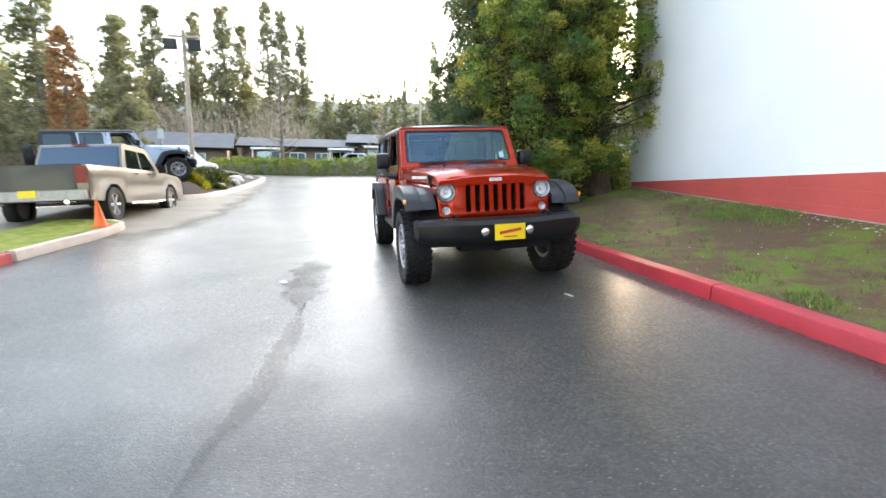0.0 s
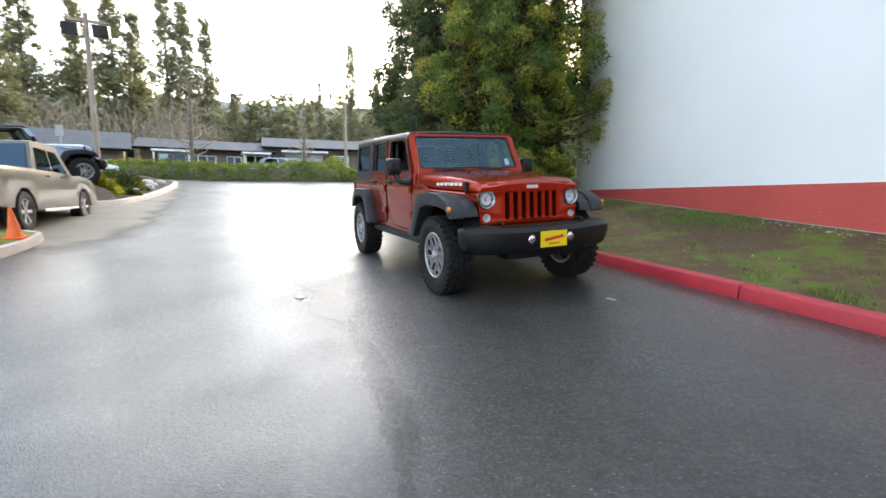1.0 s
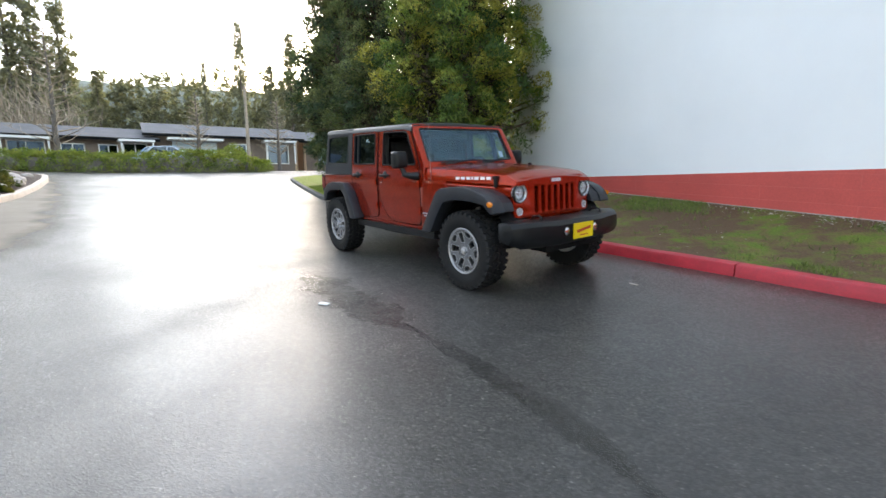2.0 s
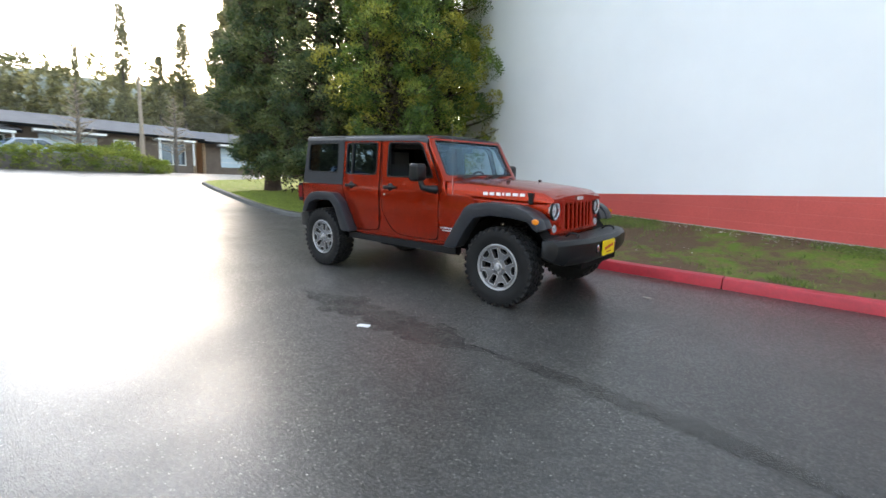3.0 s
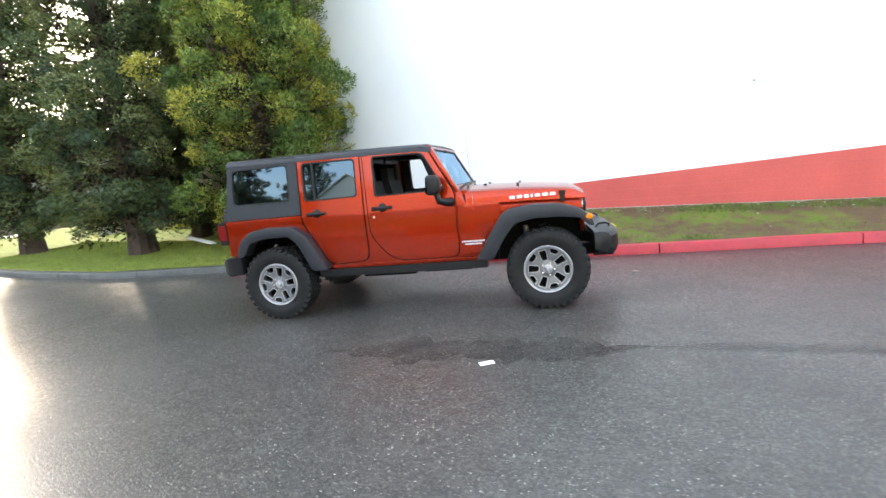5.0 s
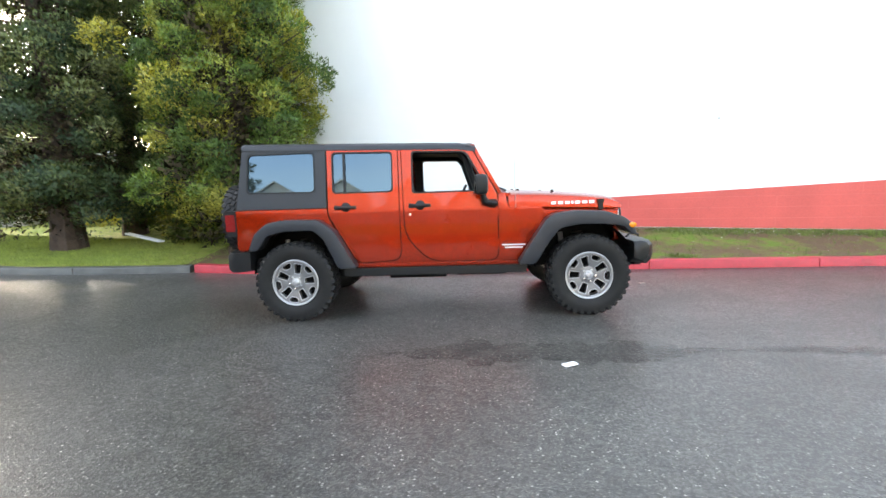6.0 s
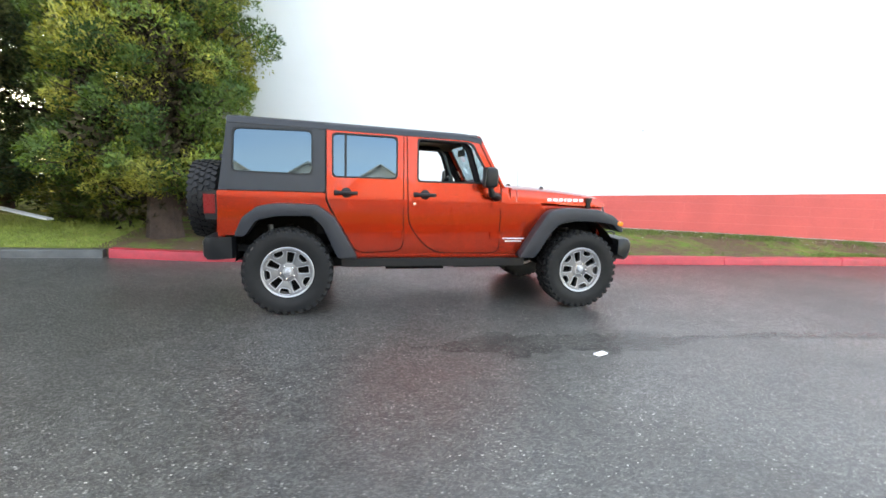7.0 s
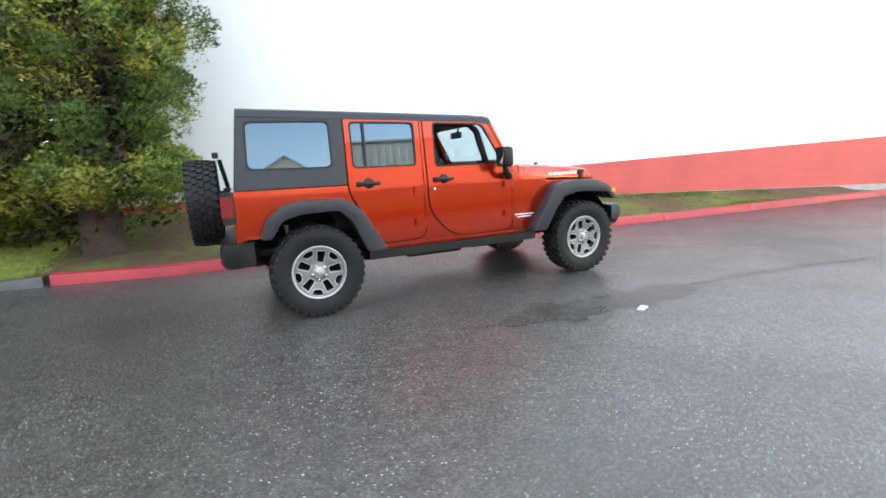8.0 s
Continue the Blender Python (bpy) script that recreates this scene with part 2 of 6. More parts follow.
M = dict(
    asphalt=asphalt(),
    lawn=grassy("patchy_lawn", (0.11, 0.17, 0.025), (0.21, 0.19, 0.06), (0.130, 0.080, 0.048), 0.39, 0.52),
    # green lawn lightened so that its colour carries the sunlight
    lush=grassy("sun_bright_lawn", (0.17, 0.22, 0.035), (0.29, 0.28, 0.08), (0.12, 0.09, 0.05), 0.62, 0.8),
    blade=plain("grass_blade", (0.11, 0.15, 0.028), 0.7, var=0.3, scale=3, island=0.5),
    # lit copy of the grass blade, with sunshine in its colour
    blade_lit=plain("sunlit_blade", (0.20, 0.25, 0.045), 0.7, var=0.3, scale=3, island=0.45),
    stone_bits=plain("pale_flakes", (0.45, 0.41, 0.36), 0.8, var=0.2, scale=9, island=0.5),
    soil=plain("bark_mulch", (0.045, 0.028, 0.020), 0.95, var=0.4, scale=5, fine=60, bump=0.02),
    red_kerb=plain("red_kerb_paint", (0.40, 0.020, 0.032), 0.5, var=0.30, scale=4, fine=40, bump=0.004),
    pale_kerb=plain("pale_kerb_paint", (0.55, 0.45, 0.38), 0.7, var=0.2, scale=3, fine=40, bump=0.004),
    grey_kerb=plain("weathered_kerb", (0.085, 0.085, 0.08), 0.8, var=0.3, scale=4, fine=50, bump=0.006),
    wall_white=plain("white_wall_paint", (0.80, 0.82, 0.84), 0.6, var=0.03, scale=0.7, fine=30, bump=0.001),
    wall_red=painted_blocks("red_wall_paint", (0.58, 0.085, 0.072)),
    concrete_pale=plain("pale_fitting", (0.52, 0.52, 0.52), 0.7, var=0.1),
    concrete=plain("bare_concrete", (0.35, 0.34, 0.32), 0.85, var=0.2, scale=5, fine=60, bump=0.004),
    paint=plain("copper_red_paint", (0.34, 0.020, 0.004), 0.26, metal=0.7, var=0.04, scale=3, fine=400, coat=0.5, spec=0.15, rvar=0.04),
    black=plain("black_plastic", (0.006, 0.0065, 0.0075), 0.40, var=0.2, scale=8, fine=200, bump=0.0006, spec=0.3),
    grey_plastic=plain("charcoal_plastic", (0.018, 0.020, 0.025), 0.42, var=0.12, scale=6, fine=260, bump=0.0006, spec=0.35),
    rubber=plain("tyre_rubber", (0.012, 0.012, 0.0125), 0.55, var=0.25, scale=12, fine=120, bump=0.001, spec=0.2),
    dark=plain("underbody_black", (0.005, 0.005, 0.005), 0.7, var=0.3, scale=10, fine=80, spec=0.1),
    cloth=plain("dark_seat_cloth", (0.012, 0.012, 0.013), 0.9, var=0.2, scale=10, fine=200, bump=0.001),
    alloy=plain("silver_alloy", (0.38, 0.38, 0.39), 0.36, metal=0.65, var=0.06, scale=10, fine=150),
    alloy_mid=plain("grey_silver_alloy", (0.18, 0.18, 0.185), 0.38, metal=0.65, var=0.08, scale=10, fine=150),
    alloy_dark=plain("dark_alloy", (0.09, 0.09, 0.095), 0.45, metal=0.5, var=0.1, scale=10, fine=150),
    steel=plain("dull_steel", (0.25, 0.25, 0.25), 0.45, metal=0.9, var=0.2, scale=10, fine=100),
    chrome=plain("bright_chrome", (0.8, 0.8, 0.82), 0.08, metal=1.0, var=0.03, scale=6, fine=60, rvar=0.03),
    # near-black mirror colour stands in for dark surroundings reflected in the glass
    mirror=plain("dark_scene_mirror", (0.10, 0.11, 0.12), 0.06, metal=1.0, var=0.03, rvar=0.02),
    white=plain("white_decal", (0.75, 0.75, 0.76), 0.4, var=0.04, scale=8),
    yellow=plain("yellow_plate", (0.75, 0.52, 0.02), 0.4, var=0.06, scale=10),
    red_mark=plain("red_print", (0.45, 0.03, 0.02), 0.45, var=0.05, scale=10),
    amber=plain("amber_lens", (0.75, 0.20, 0.01), 0.15, var=0.08, scale=30, coat=0.6),
    red_lens=plain("red_lens", (0.17, 0.003, 0.004), 0.3, var=0.1, scale=40, coat=0.15, spec=0.3),
    # the blue mirror tints paint a bluer sky into the panes' reflections
    glass=glassy("clear_glass", (0.80, 0.89, 0.88), (0.48, 0.76, 1.0), 0.06),
    shade_glass=glassy("privacy_glass", (0.04, 0.045, 0.05), (0.50, 0.76, 1.0), 0.11),
    lens=glassy("lamp_glass", (0.9, 0.92, 0.93), (1.0, 1.0, 1.0), 0.05),
    bark=plain("reddish_bark", (0.068, 0.043, 0.033), 0.95, var=0.5, scale=5, fine=24, bump=0.05),
    bark_grey=plain("grey_bark", (0.12, 0.10, 0.085), 0.95, var=0.35, scale=4, fine=30, bump=0.02),
    cedar=leafy("cedar_foliage", (0.045, 0.095, 0.024), (0.115, 0.190, 0.036), (0.33, 0.31, 0.06), clumps=True),
    cedar_dark=leafy("dark_cedar_foliage", (0.030, 0.060, 0.030), (0.066, 0.108, 0.042), (0.14, 0.16, 0.06), 0.22, True),
    # dark brown stands in for the shade deep inside the cedar crowns
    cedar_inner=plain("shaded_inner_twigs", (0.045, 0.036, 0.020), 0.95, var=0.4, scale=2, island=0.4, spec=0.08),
    # distance haze is mixed into the pale grey-greens of slope and firs
    slope=plain("hazed_wooded_slope", (0.15, 0.17, 0.14), 0.95, var=0.35, scale=0.3, fine=3.0, bump=0.4),
    fir=leafy("hazed_fir_foliage", (0.145, 0.155, 0.125), (0.185, 0.19, 0.145), (0.23, 0.225, 0.165), 0.4),
    hedge=leafy("hedge_foliage", (0.10, 0.15, 0.035), (0.165, 0.215, 0.05), (0.23, 0.25, 0.07), 0.4),
    shrub=leafy("shrub_foliage", (0.03, 0.05, 0.012), (0.06, 0.085, 0.02), (0.14, 0.13, 0.03)),
    gold=leafy("golden_foliage", (0.14, 0.13, 0.015), (0.26, 0.24, 0.03), (0.4, 0.36, 0.05)),
    rust=leafy("rusty_foliage", (0.16, 0.07, 0.035), (0.25, 0.12, 0.06), (0.33, 0.18, 0.1)),
    twig=plain("bare_twigs", (0.29, 0.225, 0.165), 0.9, var=0.3, scale=3, island=0.35),
)

# ---- mesh tools ----
def finish(bm, angle=35.0):
    bmesh.ops.recalc_face_normals(bm, faces=bm.faces)
    lim = radians(angle)
    for f in bm.faces:
        f.smooth = True
    for e in bm.edges:
        e.smooth = len(e.link_faces) != 2 or e.calc_face_angle(9.0) < lim
    return bm


def even_normals(me, angle=35.0):
    """Let the large faces rule the shading round them, so that pressed panels look flat."""
    fn = [p.normal.copy() for p in me.polygons]
    area = [p.area for p in me.polygons]
    at = [[] for _ in me.vertices]
    for p in me.polygons:
        for v in p.vertices:
            at[v].append(p.index)
    lim, out = math.cos(radians(angle)), []
    for p in me.polygons:
        for v in p.vertices:
            n = Vector((0, 0, 0))
            for f in at[v]:
                if fn[f].dot(fn[p.index]) > lim:
                    n += fn[f] * area[f]
            out.append(n.normalized() if n.length > 1e-12 else fn[p.index])
    me.normals_split_custom_set(out)


def part(name, bm, material, parent=None, label="", at=None, angle=35.0, even=False):
    finish(bm, angle)
    me = bpy.data.meshes.new(name)
    bm.to_mesh(me)
    bm.free()
    if even:
        even_normals(me, angle)
    me.materials.append(material)
    ob = new(name, me)
    if at is not None:
        ob.matrix_world = at
    if parent is not None:
        ob.parent = parent
    if label:
        tagged(ob, label)
    return ob


def thing(name, label, category, at=None, group="", kind=""):
    ob = new(name)
    ob.empty_display_size = 0.2
    if at is not None:
        ob.matrix_world = at
    return tagged(ob, label, category, group, kind)


def array_mesh(name, verts, faces, material, parent=None, label="", smooth=False, at=None):
    me = bpy.data.meshes.new(name)
    me.from_pydata([tuple(v) for v in verts], [], [tuple(f) for f in faces])
    if smooth:
        me.polygons.foreach_set("use_smooth", [True] * len(me.polygons))
    me.materials.append(material)
    ob = new(name, me)
    if at is not None:
        ob.matrix_world = at
    if parent is not None:
        ob.parent = parent
    if label:
        tagged(ob, label)
    return ob


def bevel_all(bm, width, segments=2, over=30.0):
    es = [e for e in bm.edges if len(e.link_faces) == 2 and e.calc_face_angle(0.0) > radians(over)]
    if es and width > 0:
        bmesh.ops.bevel(bm, geom=es, offset=width, segments=segments, affect="EDGES", profile=0.5, clamp_overlap=True)
    return bm


def box(bm, c, s, rot=None, taper=None):
    """A box at c with sides s; taper narrows its top in x and y."""
    vs = []
    for dz in (-0.5, 0.5):
        k = taper if (taper and dz > 0) else (1, 1)
        for dx, dy in ((-0.5, -0.5), (0.5, -0.5), (0.5, 0.5), (-0.5, 0.5)):
            v = Vector((dx * s[0] * k[0], dy * s[1] * k[1], dz * s[2]))
            if rot is not None:
                v = rot @ v
            vs.append(bm.verts.new(Vector(c) + v))
    for f in ((3, 2, 1, 0), (4, 5, 6, 7), (0, 1, 5, 4), (1, 2, 6, 5), (2, 3, 7, 6), (3, 0, 4, 7)):
        bm.faces.new([vs[i] for i in f])
    return vs


def rbox(c, s, r=0.01, seg=2, rot=None, taper=None):
    bm = bmesh.new()
    box(bm, c, s, rot, taper)
    return bevel_all(bm, r, seg)


def loft(rings, closed=True, caps=True, bm=None):
    bm = bm or bmesh.new()
    rows = [[bm.verts.new(Vector(p)) for p in ring] for ring in rings]
    n = len(rows[0])
    for a, b in zip(rows, rows[1:]):
        for i in range(n if closed else n - 1):
            j = (i + 1) % n
            bm.faces.new((a[i], a[j], b[j], b[i]))
    if caps and closed:
        bm.faces.new(rows[0][::-1])
        bm.faces.new(rows[-1])
    return bm


def revolve(profile, n=48, bm=None):
    """profile: (radius, along) pairs, round the y axis; open ends on the axis are closed by caps."""
    rings = []
    for r, y in profile:
        rings.append([(r * math.cos(2 * math.pi * i / n), y, r * math.sin(2 * math.pi * i / n)) for i in range(n)])
    bm = loft(rings, True, False, bm)
    bm.verts.ensure_lookup_table()
    m = len(bm.verts) - n * len(rings)
    if profile[0][0] < 0.012:
        bm.faces.new([bm.verts[m + i] for i in range(n)])
    if profile[-1][0] < 0.012:
        bm.faces.new([bm.verts[m + n * (len(rings) - 1) + i] for i in range(n)])
    return bm


def tube(points, r, n=8, bm=None, closed=False):
    pts = [Vector(p) for p in points]
    rings = []
    for i, p in enumerate(pts):
        a, b = pts[max(0, i - 1)], pts[min(len(pts) - 1, i + 1)]
        d = (b - a).normalized()
        u = d.cross(Vector((0, 0, 1)) if abs(d.z) < 0.9 else Vector((1, 0, 0))).normalized()
        w = u.cross(d)
        rr = r[i] if isinstance(r, (list, tuple)) else r
        rings.append([p + (u * math.cos(2 * math.pi * k / n) + w * math.sin(2 * math.pi * k / n)) * rr for k in range(n)])
    return loft(rings, True, True, bm)


def arc_corners(poly, r, seg=4):
    """Round the corners of a 2D polygon; r one radius or one for each corner."""
    out, n = [], len(poly)
    for i in range(n):
        p, a, b = Vector(poly[i]), Vector(poly[i - 1]), Vector(poly[(i + 1) % n])
        ri = r[i] if isinstance(r, (list, tuple)) else r
        da, db = (a - p), (b - p)
        k = min(ri, da.length * 0.45, db.length * 0.45)
        if k <= 1e-4:
            out.append(tuple(p))
            continue
        s, e = p + da.normalized() * k, p + db.normalized() * k
        for j in range(seg + 1):
            t = j / seg
            out.append(tuple((1 - t) ** 2 * s + 2 * t * (1 - t) * p + t * t * e))
    return out


def sheet(outer, holes, put, thick, cuts=(), bevel=0.0):
    """A plate cut from a 2D outline with holes; put maps (u, v) into space, thick is a vector for its depth."""
    bm = bmesh.new()
    edges = []
    for loop in [outer, *holes]:
        vs = [bm.verts.new((u, v, 0)) for u, v in loop]
        edges += [bm.edges.new((vs[i], vs[(i + 1) % len(vs)])) for i in range(len(vs))]
    bmesh.ops.triangle_fill(bm, use_beauty=True, use_dissolve=False, edges=edges, normal=(0, 0, 1))
    for c in cuts:
        bmesh.ops.bisect_plane(bm, geom=bm.verts[:] + bm.edges[:] + bm.faces[:], plane_co=(0, c, 0), plane_no=(0, 1, 0))
    bmesh.ops.dissolve_limit(bm, angle_limit=radians(0.2), verts=bm.verts[:], edges=[e for e in bm.edges if not any(abs(v.co.y - c) < 1e-5 for c in cuts for v in e.verts)])
    bmesh.ops.triangulate(bm, faces=[f for f in bm.faces if len(f.verts) > 4])
    front = bm.faces[:]
    ext = bmesh.ops.extrude_face_region(bm, geom=front)
    back = [v for v in ext["geom"] if isinstance(v, bmesh.types.BMVert)]
    marks = set(back)
    for v in bm.verts:
        p = Vector(put(v.co.x, v.co.y))
        v.co = p + (Vector(thick) if v in marks else Vector((0, 0, 0)))
    if bevel:
        bmesh.ops.recalc_face_normals(bm, faces=bm.faces)
        bevel_all(bm, bevel, 2, 60)
    return bm


def rrect(u0, v0, u1, v1, r=0.03, seg=4):
    return arc_corners([(u0, v0), (u1, v0), (u1, v1), (u0, v1)], r, seg)


def disc_loop(u, v, r, n=24):
    return [(u + r * math.cos(2 * math.pi * i / n), v + r * math.sin(2 * math.pi * i / n)) for i in range(n)]




def stand(x, y, z, turn=0.0):
    """An upright pose on the sloping lane."""
    return Matrix.Translation((x, y, z)) @ Vector((0, 0, 1)).rotation_difference(Vector((-0.026, 0.04, 1))).to_matrix().to_4x4() @ pose(0, 0, 0, 0, 0, turn)

# ---- ground, kerbs, lawn ----
def ease(a, b, x):
    t = min(1.0, max(0.0, (x - a) / (b - a)))
    return t * t * (3 - 2 * t)


def lane(x, y):
    """Height of the asphalt: level by the car, climbing towards the street behind it."""
    up = 0.038 * max(0.0, min(-x, 28.0) - 3.0)
    side = 0.08 * max(0.0, min(-y - 3.5, 8.0)) * ease(1, -5, x) * (1 - 0.6 * ease(-14, -24, x))
    far = -0.033 * (max(-30.0, min(30.0, y)) - 4.0) * ease(-10, -26, x)
    return up + side + far


def steps_to(a, b, near, far, step, wide):
    out, x = [], a
    while x < b:
        out.append(x)
        x += step if near <= x <= far else wide
    return out + [b]


def grid_mesh(name, xs, ys, height, material, keep=None, parent=None):
    verts = [(x, y, height(x, y)) for y in ys for x in xs]
    n = len(xs)
    faces = [(j * n + i, j * n + i + 1, (j + 1) * n + i + 1, (j + 1) * n + i) for j in range(len(ys) - 1) for i in range(n - 1)
             if keep is None or keep((xs[i] + xs[i + 1]) / 2, (ys[j] + ys[j + 1]) / 2)]
    return array_mesh(name, verts, faces, material, parent, smooth=True)


def kerb_line(x):
    return 1.72 - 0.065 * x


GREY_KERB = [(-4.3, 1.97), (-5.2, 1.80), (-6.8, 1.56), (-8.8, 1.83), (-12.2, 2.6), (-15.5, 3.4), (-17.4, 3.95), (-18.4, 4.7), (-19.0, 6.0), (-20.5, 9.0), (-23.0, 14.0)]


def grey_line(x):
    for (x0, y0), (x1, y1) in zip(GREY_KERB, GREY_KERB[1:]):
        if x1 <= x <= x0:
            return y0 + (y1 - y0) * (x - x0) / (x1 - x0)
    return 1.97 if x > -5 else 40.0


def kerb_side(x):
    return kerb_line(x) if x > -4.3 else grey_line(x)


WALL_A, WALL_B = 4.88, -0.30  # the wall's foot runs along y = A + B x


def wall_foot(x):
    return 0.50 - 0.018 * x


def turf(x, y):
    """Height of the lawn between the kerb and the wall."""
    a, b = kerb_side(x) + 0.14, WALL_A + WALL_B * x
    t = min(1.0, max(0.0, (y - a) / max(0.3, b - a)))
    edge = lane(x, a) + 0.115
    top = wall_foot(x) + 0.01 if x > -4.9 else lane(x, a) + 0.30
    lumps = 0.03 * noise.noise((x * 0.8, y * 0.8, 0)) + 0.012 * noise.noise((x * 3.0, y * 3.0, 3.0))
    return edge + (top - edge) * (0.35 * t + 0.65 * t * t) + lumps * min(1, t * 8) * (1 - ease(0.85, 1, t))


xs = steps_to(-400, 400, -42, 16, 0.7, 14)
ys = steps_to(-400, 400, -16, 14, 0.7, 14)
ground = tagged(grid_mesh("ground", xs, ys, lambda x, y: lane(x, y) - 0.006 - (0.10 if y > kerb_side(x) + 1.5 else 0.0), M["asphalt"]), "dark wet asphalt lane with worn patches", "ground", kind="structure")


def lawn_sheet(name, x0, x1, material, label):
    n, verts, faces = 26, [], []
    cols = [x0 + (x1 - x0) * i / max(1, round((x1 - x0) / 0.25)) for i in range(round((x1 - x0) / 0.25) + 1)]
    for x in cols:
        a = kerb_side(x) + 0.13
        b = WALL_A + WALL_B * x + 0.05 if x > -4.6 else 16.0
        b = max(b, a + 0.02)
        for j in range(n):
            t = j / (n - 1)
            y = a + (b - a) * (t if x > -4.6 else t * t)
            verts.append((x, y, turf(x, y)))
    for i in range(len(cols) - 1):
        for j in range(n - 1):
            faces.append((i * n + j, (i + 1) * n + j, (i + 1) * n + j + 1, i * n + j + 1))
    return tagged(array_mesh(name, verts, faces, material, smooth=True), label, "lawn", kind="structure")


lawn = lawn_sheet("lawn", -4.5, 13.6, M["lawn"], "patchy lawn with bare soil between kerb and wall")
lawn_sheet("lawn_trees", -18.9, -4.5, M["lush"], "green lawn round the conifer trunks, sunlight put into its colour")


def kerb_run(name, pts, width, high, material, label, seg, jag=0.006, low=0.0):
    """A kerb of cast stones along a line of points; each stone is a piece of its own."""
    root = tagged(new(name), label, "kerb", kind="structure")
    path = [Vector((x, y)) for x, y in pts]
    cum = [0.0]
    for a, b in zip(path, path[1:]):
        cum.append(cum[-1] + (b - a).length)

    def at(s):
        for i in range(len(path) - 1):
            if s <= cum[i + 1] or i == len(path) - 2:
                return path[i] + (path[i + 1] - path[i]) * ((s - cum[i]) / (cum[i + 1] - cum[i]))
    s, rnd = 0.0, random.Random(len(pts))
    while s < cum[-1] - 0.2:
        e = min(cum[-1], s + seg * rnd.uniform(0.92, 1.08))
        k = max(2, int((e - s) / 0.3) + 1)
        rings, dz = [], rnd.uniform(-jag, jag)
        for i in range(k):
            q = s + 0.007 + (e - s - 0.014) * i / (k - 1)
            p, d = at(q), (at(min(cum[-1], q + 0.05)) - at(max(0, q - 0.05)))
            d = d.normalized() if d.length > 0 else Vector((1, 0))
            nrm = Vector((-d.y, d.x))
            if nrm.y < 0 and abs(d.x) > 0.3 and low == 0.0:
                nrm = -nrm
            z = lane(p.x, p.y)
            t = high + dz + 0.008 * noise.noise((p.x * 1.7, p.y * 1.7, 5.0))
            o = 0.008 * noise.noise((p.x * 2.3, p.y * 2.3, 9.0))
            worn = 0.05 * max(0.0, noise.noise((p.x * 0.9 + 7.1, p.y * 0.9, 2.0)) - 0.33)
            prof = [(0.0 + o, -0.1), (0.010 + o, t * 0.82 - worn), (0.020 + o + worn * 0.3, t * 0.96 - worn), (0.036 + o + worn * 0.6, t - worn), (width - 0.02, t + 0.002 - worn * 0.7), (width, t - 0.012 - worn * 0.7), (width, -0.1)]
            rings.append([(p.x + nrm.x * u, p.y + nrm.y * u, z + v) for u, v in prof])
        part("kerb_stone", loft(rings), material, root, angle=32)
        s = e
    return root


kerb_run("kerb_red", [(-4.25 + 0.5 * i, kerb_line(-4.25 + 0.5 * i)) for i in range(37)], 0.17, 0.13, M["red_kerb"], "bright red painted concrete kerb beside the lane", 2.37)
kerb_run("kerb_grey", [(-4.3, 1.97), *GREY_KERB[1:]], 0.2, 0.10, M["grey_kerb"], "weathered grey kerb along the tree lawn", 1.8, 0.012)

# ---- the painted building ----
wall = tagged(new("wall_building"), "tall white wall with a red painted base band", "wall", kind="structure")


def wall_strip(name, x0, x1, low, high, depth, off, material, n=24):
    rings = []
    length = math.hypot(1, WALL_B)
    nx, ny = WALL_B / length, -1 / length  # towards the lane
    for i in range(n + 1):
        x = x0 + (x1 - x0) * i / n
        y = WALL_A + WALL_B * x
        rings.append([(x + nx * off, y + ny * off, low(x)), (x + nx * off + 0, y + ny * off, high(x)), (x - nx * depth, y - ny * depth, high(x)), (x - nx * depth, y - ny * depth, low(x))])
    return part(name, loft(rings), material, wall)


def band_top(x):
    return 0.899 + 0.0435 * x


CORNER = -4.6
wall_strip("upper_wall", CORNER, 40, band_top, lambda x: 12.0 + 0.0435 * x, 0.3, 0.0, M["wall_white"])
wall_strip("red_band", CORNER, 40, lambda x: wall_foot(x) + 0.015, band_top, 0.3, 0.004, M["wall_red"], 60)
wall_strip("footing", CORNER, 40, lambda x: wall_foot(x) - 0.4, lambda x: wall_foot(x) + 0.015, 0.3, 0.012, M["concrete"], 60)
back = rbox((0, 0, 0), (0.3, 14, 12.4), 0.01)
part("end_wall", back, M["wall_white"], wall, at=Matrix.Translation((CORNER + 2.0, 13.0, 5.8)) @ pose(0, 0, 0, 0, 0, -16.7))
part("wall_fitting", revolve([(0.002, 0.03), (0.022, 0.027), (0.028, 0.0), (0.002, 0.0)], 14), M["concrete_pale"], wall, "small grey wall fitting", at=Matrix.Translation((5.06, WALL_A + WALL_B * 5.06, 2.45)) @ pose(0, 0, 0, 0, 0, 163))

# ---- grass blades and litter on the lawns ----
def green_here(x, y):
    a, b = kerb_side(x) + 0.14, WALL_A + WALL_B * x
    t = (y - a) / max(0.3, b - a)
    n = noise.noise((x * 0.55, y * 0.9, 4.0)) + 0.5 * noise.noise((x * 1.9, y * 1.9, 8.0))
    return n + 0.55 * math.exp(-((t - 0.88) / 0.14) ** 2) + 0.25 * math.exp(-((t - 0.12) / 0.15) ** 2) - 0.40 - 0.7 * math.exp(-((x + 3.9) ** 2 + (y - 2.9) ** 2) / 1.3)


